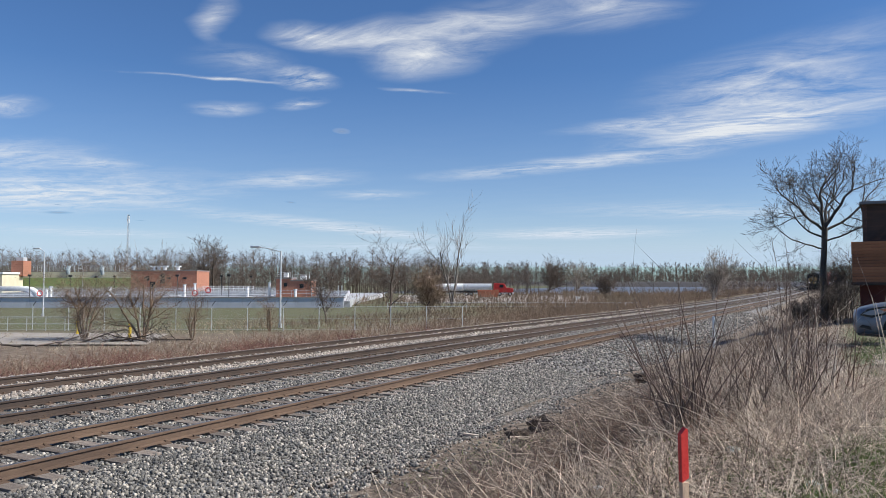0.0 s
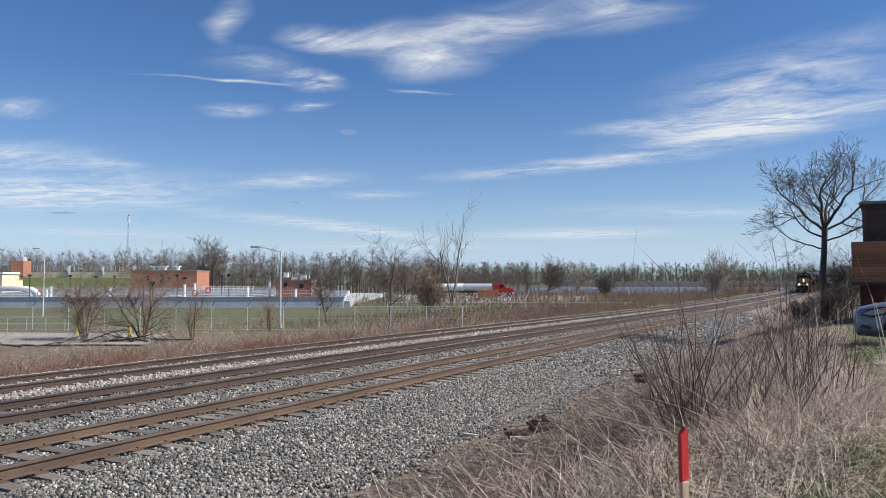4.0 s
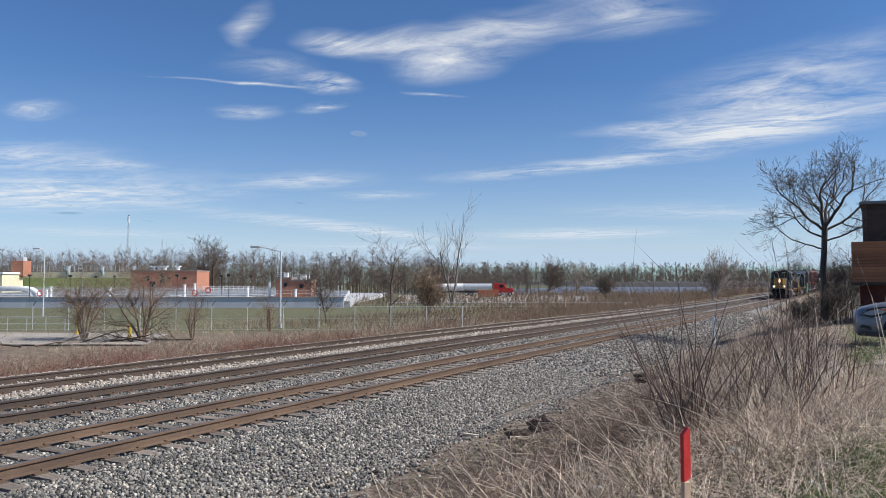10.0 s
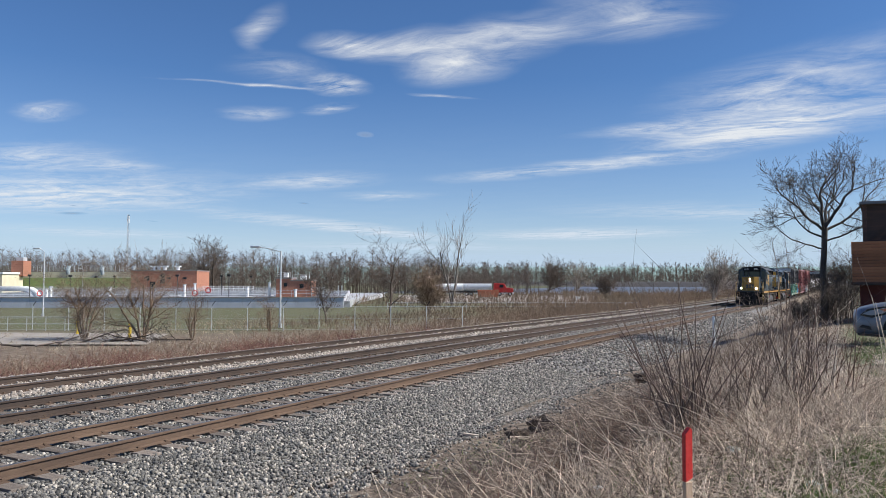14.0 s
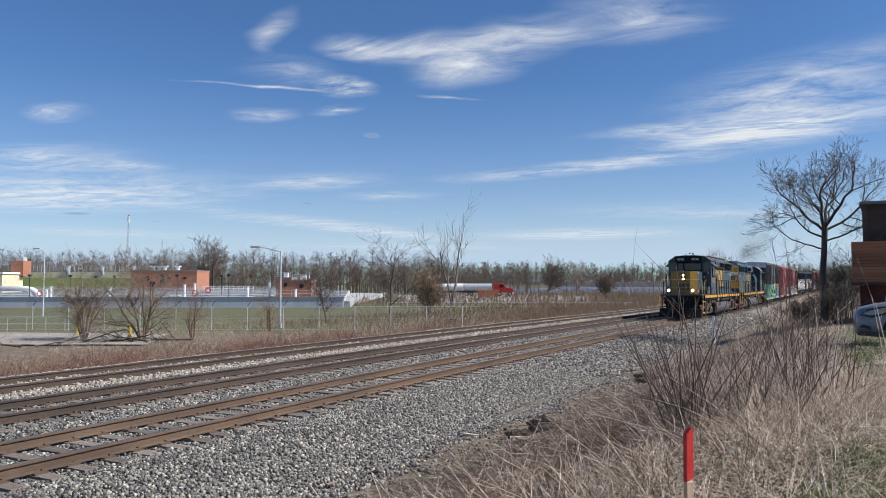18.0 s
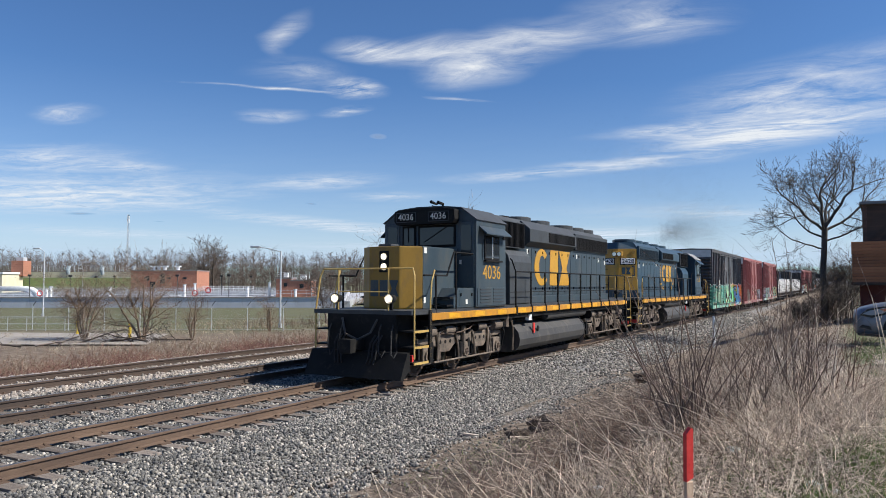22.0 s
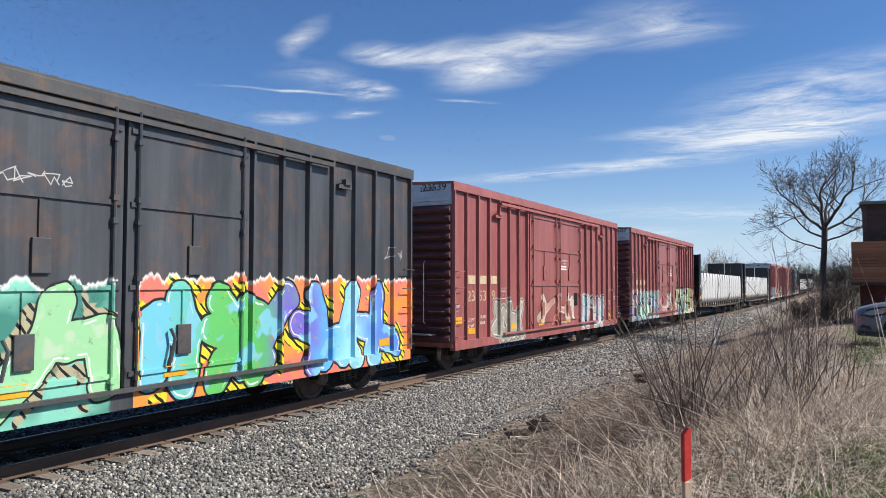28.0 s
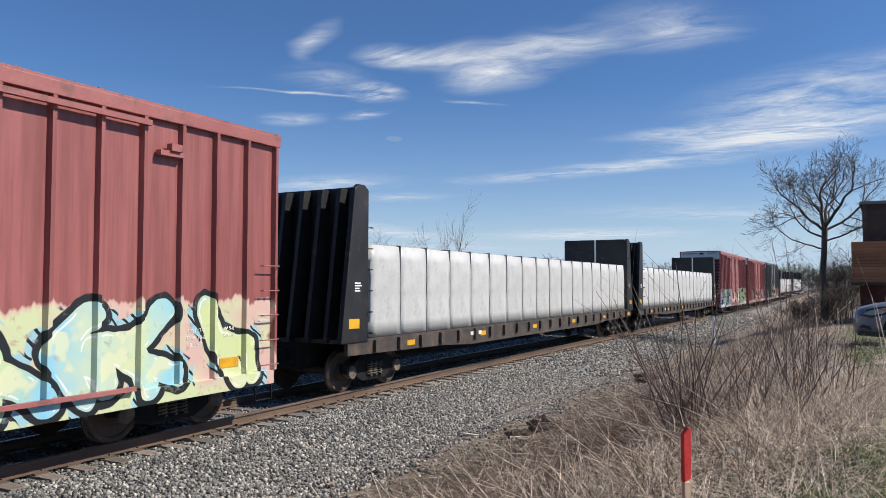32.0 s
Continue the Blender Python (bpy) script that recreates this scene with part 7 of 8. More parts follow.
def spray_piece(nt, co, sp, col, y0, y1, z0, z1, word, thick, fill, line, halo=None, back=None, second=None, warp=0.12, edge=0.034, rim_tone=(0.78, 0.76, 0.70)):
    """Sprayed strokes along a car's side: word: the number of shapes, each a set of fat strokes with an outline; back: (top z, colour, colour) of a clouded ground."""
    nz = nt.nodes.new("ShaderNodeTexNoise")
    nz.inputs["Scale"].default_value, nz.inputs["Detail"].default_value = 1.7, 2
    nt.links.new(co, nz.inputs["Vector"])
    flat = nt.nodes.new("ShaderNodeVectorMath")
    flat.operation, flat.inputs[1].default_value, flat.inputs[2].default_value = "MULTIPLY_ADD", (0, warp * 2, warp * 2), (0, -warp, -warp)
    nt.links.new(nz.outputs["Color"], flat.inputs[0])
    keep = nt.nodes.new("ShaderNodeVectorMath")
    keep.operation, keep.inputs[1].default_value = "MULTIPLY_ADD", (0, 1, 1)
    nt.links.new(co, keep.inputs[0])
    nt.links.new(flat.outputs[0], keep.inputs[2])
    p = keep.outputs[0]

    def vec(op, a, b=None):
        n = nt.nodes.new("ShaderNodeVectorMath")
        n.operation = op
        for i, v in enumerate((a, b)):
            if v is None:
                continue
            if isinstance(v, tuple):
                n.inputs[i].default_value = v
            else:
                nt.links.new(v, n.inputs[i])
        return n

    cell = (y1 - y0) / word
    dist = None
    rng = random.Random(int(y0 * 100) + word)
    for k in range(word):
        for path in tangle(rng, thick < 0.05):
            pts = [(y0 + cell * (k + u), z0 + (z1 - z0) * w) for u, w in path]
            for (ya, za), (yb, zb) in zip(pts, pts[1:]):
                ba = (0.0, yb - ya, zb - za)
                pa = vec("SUBTRACT", p, (0.0, ya, za)).outputs[0]
                h = math_node(nt, "MULTIPLY", vec("DOT_PRODUCT", pa, ba).outputs["Value"], 1 / (ba[1] ** 2 + ba[2] ** 2), clamp=True)
                sc = vec("SCALE", ba)
                nt.links.new(h, sc.inputs["Scale"])
                ln = vec("DISTANCE", pa, sc.outputs[0]).outputs["Value"]
                dist = ln if dist is None else math_node(nt, "MINIMUM", dist, ln)
    d = math_node(nt, "SUBTRACT", dist, thick)
    soft = noise_node(nt, 1.1, 3, 0.5, co)
    pick = math_node(nt, "DIVIDE", math_node(nt, "SUBTRACT", math_node(nt, "MULTIPLY_ADD", soft, 2.2, sp.outputs[1]), y0 + 1.1), y1 - y0, clamp=True)
    n = len(fill)
    gc = ramp(nt, pick, [((i + 0.5) / n, c) for i, c in enumerate(fill)])
    if second:
        gc = mixc(nt, ramp(nt, noise_node(nt, 2.1, 2, 0.4, p), [(0.56, (0, 0, 0)), (0.60, (0.85, 0.85, 0.85))]), gc, second)
    inner = math_node(nt, "MULTIPLY", d, -1.0)
    shine = math_node(nt, "MULTIPLY", ramp(nt, inner, [(0.035, (0, 0, 0)), (0.042, (1, 1, 1)), (0.06, (1, 1, 1)), (0.068, (0, 0, 0))]),
                      ramp(nt, noise_node(nt, 2.6, 2, 0.5, co), [(0.5, (0, 0, 0)), (0.53, (0.9, 0.9, 0.9))]))
    if thick > 0.08:
        gc = mixc(nt, shine, gc, (0.72, 0.72, 0.70))
    ink = mixc(nt, math_node(nt, "MULTIPLY", inner, 120, clamp=True), line, gc)
    width = edge if thick > 0.08 else 0.0
    cover = math_node(nt, "MULTIPLY", math_node(nt, "SUBTRACT", width, d), 80, clamp=True)
    wear = ramp(nt, noise_node(nt, 5, 5, 0.7, co), [(0.30, (0.45, 0.45, 0.45)), (0.42, (1, 1, 1))])
    side = math_node(nt, "MULTIPLY", math_node(nt, "MULTIPLY", math_node(nt, "SUBTRACT", sp.outputs[0], 1.35), 30, clamp=True), wear)
    if back:
        top, c1, c2, hole = back
        jag = noise_node(nt, 2.4, 3, 0.6, coords(nt, "Object", (0, 1, 0)))
        up = math_node(nt, "SUBTRACT", math_node(nt, "MULTIPLY_ADD", jag, 0.8, top - 0.4), sp.outputs[2])
        ends = math_node(nt, "MULTIPLY", math_node(nt, "MULTIPLY", math_node(nt, "SUBTRACT", math_node(nt, "MULTIPLY_ADD", soft, 0.8, sp.outputs[1]), y0 - 0.3), 20, clamp=True),
                         math_node(nt, "MULTIPLY", math_node(nt, "SUBTRACT", y1 + 1.0, math_node(nt, "MULTIPLY_ADD", soft, 0.8, sp.outputs[1])), 20, clamp=True))
        area = math_node(nt, "MULTIPLY", math_node(nt, "MULTIPLY", up, 25, clamp=True), ends)
        ground_c = mixc(nt, ramp(nt, noise_node(nt, 0.9, 2, 0.5, p), [(0.42, (0, 0, 0)), (0.58, (1, 1, 1))]), c1, c2)
        chip = math_node(nt, "MULTIPLY", math_node(nt, "MULTIPLY", math_node(nt, "SUBTRACT", 0.20, d), 50, clamp=True), ramp(nt, noise_node(nt, 1.9, 1, 0.5, p), [(0.5, (0, 0, 0)), (0.51, (1, 1, 1))]))
        stripes = nt.nodes.new("ShaderNodeTexWave")
        stripes.bands_direction, stripes.inputs["Scale"].default_value = "DIAGONAL", 3.2
        nt.links.new(p, stripes.inputs["Vector"])
        ground_c = mixc(nt, chip, ground_c, mixc(nt, ramp(nt, stripes.outputs["Fac"], [(0.78, (0, 0, 0)), (0.82, (1, 1, 1))]), hole, (0.012, 0.012, 0.014)))
        rim = math_node(nt, "MULTIPLY_ADD", math_node(nt, "ABSOLUTE", math_node(nt, "SUBTRACT", up, 0.03)), -14, 1, clamp=True)
        ground_c = mixc(nt, rim, ground_c, rim_tone)
        col = mixc(nt, math_node(nt, "MULTIPLY", area, side), col, ground_c)
    if halo:
        hk = math_node(nt, "MULTIPLY", math_node(nt, "SUBTRACT", width + 0.05, d), 60, clamp=True)
        col = mixc(nt, math_node(nt, "MULTIPLY", hk, side), col, halo)
    return mixc(nt, math_node(nt, "MULTIPLY", cover, side), col, ink)


def one_coat(name, a, b, rust, rust_amount, pieces=()):
    """Weathered car paint with pieces of sprayed lettering along the lower side."""
    m, nt, bs = blank(name, 0.42)
    co = coords(nt, "Object")
    sp = nt.nodes.new("ShaderNodeSeparateXYZ")
    nt.links.new(co, sp.inputs[0])
    st = coords(nt, "Object", (1, 1, 0.25))
    col = ramp(nt, noise_node(nt, 1.2, 6, 0.65, st), [(0.32, a), (0.66, b)])
    rk = ramp(nt, noise_node(nt, 1.6, 7, 0.7, coords(nt, "Object", (1, 0.9, 0.8)), 0.4), [(0.66 - 0.2 * rust_amount, (0, 0, 0)), (0.80, (1, 1, 1))])
    col = mixc(nt, math_node(nt, "MULTIPLY", rk, 0.75), col, rust)
    dk = ramp(nt, noise_node(nt, 2.5, 5, 0.6, coords(nt, "Object", (3, 3, 0.12))), [(0.42, (0.62, 0.6, 0.58)), (0.6, (1, 1, 1))])
    col = mixc(nt, 0.6, col, dk, "MULTIPLY")
    for piece in pieces:
        col = spray_piece(nt, co, sp, col, **piece)
    nt.links.new(col, bs.inputs["Base Color"])
    bump(nt, bs, noise_node(nt, 3, 4, 0.5, co), 0.15, 0.02)
    return m


def car_paint(name, a, b, rust, rust_amount, pieces=(), cuts=()):
    """The paint of a whole car side, one material for each stretch between the cuts: [(y to, material), ...]."""
    out, y = [], -1.0
    for to in (*cuts, 99.0):
        out.append((to, one_coat(name, a, b, rust, rust_amount, [p for p in pieces if y <= p["y0"] < to])))
        y = to
    return out


def coat(shape, paint, name, bevel=0.0):
    """Cuts a mesh at the stretches of a car's paint and gives each face its material."""
    me = shape.mesh(name, bevel)
    bm = bmesh.new()
    bm.from_mesh(me)
    for to, _ in paint[:-1]:
        bmesh.ops.bisect_plane(bm, geom=bm.verts[:] + bm.edges[:] + bm.faces[:], plane_co=(0, to, 0), plane_no=(0, 1, 0))
    for f in bm.faces:
        y = f.calc_center_median().y
        f.material_index = next(i for i, (to, _) in enumerate(paint) if y <= to)
    bm.to_mesh(me)
    bm.free()
    for _, mat in paint:
        me.materials.append(mat)
    return me


def four_wheel_truck(parent, yc, r=0.44):
    for s in (-1, 1):
        x0, x1 = s * 0.94, s * 1.06
        fr = part("side_frame", Mesh().prism([(yc + a, b) for a, b in [(-1.15, 0.60), (-0.8, 0.62), (-0.45, 0.78), (0.45, 0.78), (0.8, 0.62), (1.15, 0.60), (1.15, 0.42), (0.75, 0.36), (0.45, 0.20), (-0.45, 0.20), (-0.75, 0.36), (-1.15, 0.42)]], "x", x0, x1), LOCO_BLACK, parent, bevel=0.02)
        part("spring_gap", Mesh().box(min(s * 1.06, s * 1.064), max(s * 1.06, s * 1.064), yc - 0.32, yc + 0.32, 0.28, 0.62), GRILLE, fr)
        for k in (-0.2, 0.0, 0.2):
            sp = Mesh()
            pts = [(s * 1.075 + 0.05 * math.cos(a), yc + k + 0.075 * math.sin(a), 0.30 + 0.30 * i / 40) for i, a in enumerate([j * 0.9 for j in range(41)])]
            part("spring", sp.tube(pts, 0.016, 4), TRUCK_GREY, fr)
        for yy in (-0.89, 0.89):
            b = part("bearing_cap", disc("x", (yc + yy, r), 0.14, s * 1.0, s * 1.12, 12), TRUCK_GREY, parent)
    part("bolster", Mesh().box(-1.05, 1.05, yc - 0.22, yc + 0.22, 0.45, 0.82).box(-0.5, 0.5, yc - 0.9, yc + 0.9, 0.4, 0.6), LOCO_BLACK, parent)
    for yy in (-0.89, 0.89):
        wheelset(parent, yc + yy, r)


def text_bars(parent, x, y, z, rows, material, w=0.5, h=0.06):
    """Small stencilled lines that are too fine to read, as plain bars on the side."""
    rng = random.Random(int(abs(y * 100 + z * 10)))
    for i in range(rows):
        part("stencil_line", Mesh().box(x, x + 0.003, y, y + w * rng.uniform(0.6, 1.0), z - i * h * 1.8, z - i * h * 1.8 + h), material, parent)


def boxcar(length, paint, trim, label, offset, number="", silver_end=True, eave=5.03, limits=None):
    c = thing("boxcar", label, "boxcar", "freight cars")
    W = 1.47
    part("body", coat(Mesh().prism([(-W, 0.68), (W, 0.68), (W, eave - 0.02), (-W, eave - 0.02)], "y", 0.06, length - 0.06), paint, "body"), None, c)
    part("roof", Mesh().prism([(-1.55, eave - 0.05), (-1.55, eave + 0.01), (0, eave + 0.07), (1.55, eave + 0.01), (1.55, eave - 0.05), (0, eave - 0.02)], "y", 0.0, length), trim, c)
    for i in range(int(length / 1.2)):
        part("roof_rib", Mesh().prism([(-1.5, eave + 0.0), (0, eave + 0.06), (1.5, eave + 0.0), (1.5, eave + 0.035), (0, eave + 0.095), (-1.5, eave + 0.035)], "y", 0.9 + i * 1.2, 0.98 + i * 1.2), trim, c)
    part("underframe", Mesh().box(-0.35, 0.35, 0.3, length - 0.3, 0.62, 0.97).box(-1.2, 1.2, 4.2, 4.4, 0.7, 0.97).box(-1.2, 1.2, length - 4.4, length - 4.2, 0.7, 0.97).box(-1.3, 1.3, 1.7, 2.1, 0.80, 0.97).box(-1.3, 1.3, length - 2.1, length - 1.7, 0.8, 0.97), LOCO_BLACK, c)
    mid = length / 2
    for s in (-1, 1):
        def sx(a, b):
            return (min(s * a, s * b), max(s * a, s * b))
        part("side_sill", coat(Mesh().box(*sx(1.38, 1.54), 0.12, length - 0.12, 0.60, 0.84), paint, "side_sill", 0.01), None, c)
        part("top_chord", Mesh().box(*sx(1.46, 1.56), 0.02, length - 0.02, eave - 0.22, eave - 0.03), trim, c, bevel=0.01)
        n = 8
        for side in (0, 1):
            for i in range(n):
                k = 0.10 + (mid - 2.62 - 0.10) * i / (n - 1)
                y = k if side == 0 else length - k
                part("side_post", coat(Mesh().prism([(s * W, y - 0.055), (s * (W + 0.085), y - 0.03), (s * (W + 0.085), y + 0.03), (s * W, y + 0.055)], "z", 0.84, eave - 0.22), paint, "side_post"), None, c)
        for z0, z1, a, b in ((eave - 0.36, eave - 0.28, mid - 4.8, mid + 4.8), (0.85, 0.91, mid - 4.6, mid + 4.6)):
            part("door_track", Mesh().box(*sx(1.56, 1.63), a, b, z0, z1), trim, c)
        for dsg in (-1, 1):
            y0, y1 = (mid - 2.48, mid - 0.03) if dsg < 0 else (mid + 0.03, mid + 2.48)
            d = part("plug_door", coat(Mesh().box(*sx(1.47, 1.555), y0, y1, 0.90, eave - 0.30), paint, "plug_door", 0.015), None, c)
            for z in (1.06, 2.28, 3.46, eave - 0.52):
                part("door_beam", coat(Mesh().box(*sx(1.555, 1.585), y0 + 0.05, y1 - 0.05, z, z + 0.07), paint, "door_beam"), None, d)
            for k in (0.07, 0.93):
                yy = y0 + (y1 - y0) * k
                part("lock_rod", coat(Mesh().tube([(s * 1.60, yy, 0.84), (s * 1.60, yy, eave - 0.2)], 0.024, 6), paint, "lock_rod"), None, d)
                for z in (1.0, 1.9, 2.4, 3.2, 3.52, 4.35):
                    part("rod_guide", coat(Mesh().box(*sx(1.56, 1.635), yy - 0.045, yy + 0.045, z, z + 0.08), paint, "rod_guide"), None, d)
            for z0, z1, k in ((1.30, 2.26, 0.42), (2.50, 3.44, 0.5)):
                yy = y0 + (y1 - y0) * k
                part("latch_plate", Mesh().box(*sx(1.555, 1.60), yy - 0.12, yy + 0.14, z0, z0 + 0.45), trim, d, bevel=0.01)
                part("door_stile", coat(Mesh().box(*sx(1.555, 1.585), yy - 0.03, yy + 0.03, z0, z1), paint, "door_stile"), None, d)
            part("operating_lever", Mesh().tube([(s * 1.62, y0 + 0.75, 1.7), (s * 1.66, y0 + 0.80, 1.55), (s * 1.66, y0 + 0.72, 1.2)], 0.025, 6), trim, d)
        for y in (mid - 4.95, mid + 5.2):
            part("pulley_bracket", Mesh().box(*sx(1.5, 1.60), y - 0.22, y + 0.22, 4.28, 4.36).box(*sx(1.53, 1.64), y - 0.05, y + 0.15, 4.36, 4.47), trim, c)
        for yk in (0.10, length - 0.52):
            for z in (0.95, 1.38, 1.81, 2.24, 2.67):
                part("ladder_rung", Mesh().tube([(s * 1.56, yk, z), (s * 1.62, yk + 0.02, z), (s * 1.62, yk + 0.42, z), (s * 1.56, yk + 0.44, z)], 0.012, 5), trim, c)
        for yk in (0.15, length - 0.55):
            part("sill_step", Mesh().tube([(s * 1.5, yk, 0.72), (s * 1.5, yk, 0.34), (s * 1.5, yk + 0.4, 0.34), (s * 1.5, yk + 0.4, 0.72)], 0.018, 5), LOCO_BLACK, c)
        for i in range(5):
            yk = (0.83, 3.66, mid - 1.9, mid + 0.6, length - 1.49)[i]
            part("reflector", Mesh().box(*sx(1.561, 1.566) if 2 <= i <= 3 else sx(1.472, 1.478), yk + 0.12, yk + 0.55, 0.98, 1.14), REFLECT, c)
    # corrugated ends
    for y0, d in ((0.06, -1), (length - 0.06, 1)):
        pts = []
        n = 15
        for i in range(n * 8 + 1):
            z = 0.80 + (eave - 0.6 - 0.80) * i / (n * 8)
            w = (0.5 - 0.5 * math.cos(2 * math.pi * i / 8)) ** 0.7
            pts.append((y0 + d * (0.005 + 0.11 * w), z))
        en = Mesh().prism(pts + [(y0, eave - 0.6), (y0, 0.80)], "x", -1.44, 1.44)
        # numbered cars: end maroon with painted-in shade, not the side paint
        part("corrugated_end", en, SHADED_END, c, "maroon end with shade put into its colour") if number else part("corrugated_end", coat(en, paint, "corrugated_end"), None, c)
        part("end_panel", Mesh().box(-1.46, 1.46, min(y0, y0 + d * 0.03), max(y0, y0 + d * 0.03), eave - 0.6, eave + 0.0), GALV if silver_end else trim, c, bevel=0.01)
        part("end_bead", Mesh().box(-1.35, 1.35, min(y0, y0 + d * 0.06), max(y0, y0 + d * 0.06), eave - 0.5, eave - 0.36), GALV if silver_end else trim, c, bevel=0.02)
        for z in (1.2, 1.62, 2.04, 2.46):
            part("end_rung", Mesh().tube([(1.3, y0 + d * 0.1, z), (1.3, y0 + d * 0.16, z), (0.85, y0 + d * 0.16, z), (0.85, y0 + d * 0.1, z)], 0.012, 5), trim, c)
        part("end_grab", Mesh().tube([(0.72, y0 + d * 0.1, 1.3), (0.72, y0 + d * 0.18, 1.35), (0.72, y0 + d * 0.18, 2.9), (0.72, y0 + d * 0.1, 2.95)], 0.014, 5), GALV, c)
        part("crossover_platform", Mesh().box(-1.3, 1.0, min(y0, y0 + d * 0.3), max(y0, y0 + d * 0.3), 1.0, 1.03), GALV, c)
        coupler(c, y0 + d * 0.05, d)
        part("air_hose", Mesh().tube([(0.5, y0 + d * 0.25, 0.75), (0.52, y0 + d * 0.4, 0.55), (0.46, y0 + d * 0.55, 0.42), (0.4, y0 + d * 0.62, 0.5)], 0.022, 6), RUBBER, c)
    four_wheel_truck(c, 1.95)
    four_wheel_truck(c, length - 1.95)
    if number:
        lettering(number, 0.17, GRILLE, c, pose(0.72, 0.06 - 0.034, eave - 0.17) @ FRONT, "end_number")
        part("end_letters_bar", Mesh().box(-0.05, 0.28, 0.02, 0.027, eave - 0.23, eave - 0.11), GRILLE, c)
        lettering("EXCESS HEIGHT CAR", 0.10, GRILLE, c, pose(-0.85, 0.06 - 0.034, eave - 0.18) @ FRONT, "end_stencil")
        for k, txt in enumerate((number[:2], number[2:4], number[4:])):
            lettering(txt, 0.42, PALE if number == "23507" else LETTER, c, pose(1.476, 1.165 + 0.71 * k, 2.0) @ SIDE, "side_number", 1.2)
        for i in range(3):
            part("company_bar", Mesh().box(1.474, 1.48, 0.95 + i * 0.71, 0.95 + i * 0.71 + 0.46, 2.34, 2.58), LETTER, c)
        for k, (txt, y, z, sz) in enumerate((("THINK", 0.36, 1.74, 0.085), ("SAFETY", 0.36, 1.64, 0.085), ("LD LMT", 1.165, 1.36, 0.12), (limits[0], 1.875, 1.42, 0.12), ("LT WT", 1.165, 1.19, 0.12), (limits[1], 1.875, 1.25, 0.12),
                                             ("PLATE", 3.295, 2.13, 0.1), ("F", 3.295, 2.01, 0.12), ("SECURITY DEVICE", mid + 0.75, 3.18, 0.075), ("ONLY", mid + 0.75, 3.08, 0.075), ("OPEN FIRST", mid + 0.55, 1.0, 0.09),
                                             ("SAFETY", length - 0.36, 1.7, 0.07), ("THINK", length - 0.36, 1.8, 0.07), ("EXH 17-0", length - 1.875, 1.62, 0.09), ("EXW 10-8", length - 1.875, 1.51, 0.09), ("IL 50-7", length - 1.875, 1.40, 0.09), ("W 9-8", length - 1.165, 1.62, 0.09), ("H 14-0", length - 1.165, 1.51, 0.09))):
            door = mid - 2.48 < y < mid + 2.48
            lettering(txt, sz, PALE, c, pose(1.558 if door else 1.476, y, z) @ SIDE, "stencil")
        part("plate_square", Mesh().box(1.472, 1.4755, 3.1, 3.49, 1.91, 1.92).box(1.472, 1.4755, 3.1, 3.49, 2.22, 2.23).box(1.472, 1.4755, 3.09, 3.1, 1.91, 2.23).box(1.472, 1.4755, 3.49, 3.5, 1.91, 2.23), PALE, c)
        part("data_panel", Mesh().box(1.556, 1.56, mid + 1.75, mid + 2.15, 1.55, 2.02), GRILLE, c)
        part("yellow_placard", Mesh().box(1.474, 1.479, 0.22, 0.62, 1.28, 1.46), REFLECT, c)
        text_bars(c, 1.557, mid + 0.25, 2.95, 2, PALE, 0.8, 0.05)
        lettering(number, 0.26, GRILLE, c, pose(0.95, 0.026, eave - 0.13) @ FRONT, "end_number", 1.15)
        lettering("EXCESS HEIGHT CAR", 0.12, GRILLE, c, pose(-0.75, 0.026, eave - 0.16) @ FRONT, "end_stencil")
        for z in (3.5, 3.0, 2.55):
            part("end_stencil_bar", Mesh().box(-0.5, 0.2, -0.03, -0.026, z, z + 0.05), PALE, c)
    TRAIN.append((c, offset, 0.0))
    return c


LETTER = surface("faded_gold_lettering", (0.42, 0.33, 0.20), (0.58, 0.47, 0.30), 8, 0.7)
# side maroon darkened: the ends' shade is put into the colour, plus dirt patches
SHADED_END = surface("shaded_maroon", (0.10, 0.032, 0.034), (0.17, 0.055, 0.054), 1.4, 0.6, 0, 0.15, 20, dirt=(0.05, 0.03, 0.03), dirt_amount=0.5)
INK, CHALK = (0.012, 0.012, 0.014), (0.62, 0.60, 0.56)


def scribble(y0, y1, z0, z1, word):
    return dict(y0=y0, y1=y1, z0=z0, z1=z1, word=word, thick=0.011, fill=[CHALK, CHALK], line=CHALK, warp=0.05)


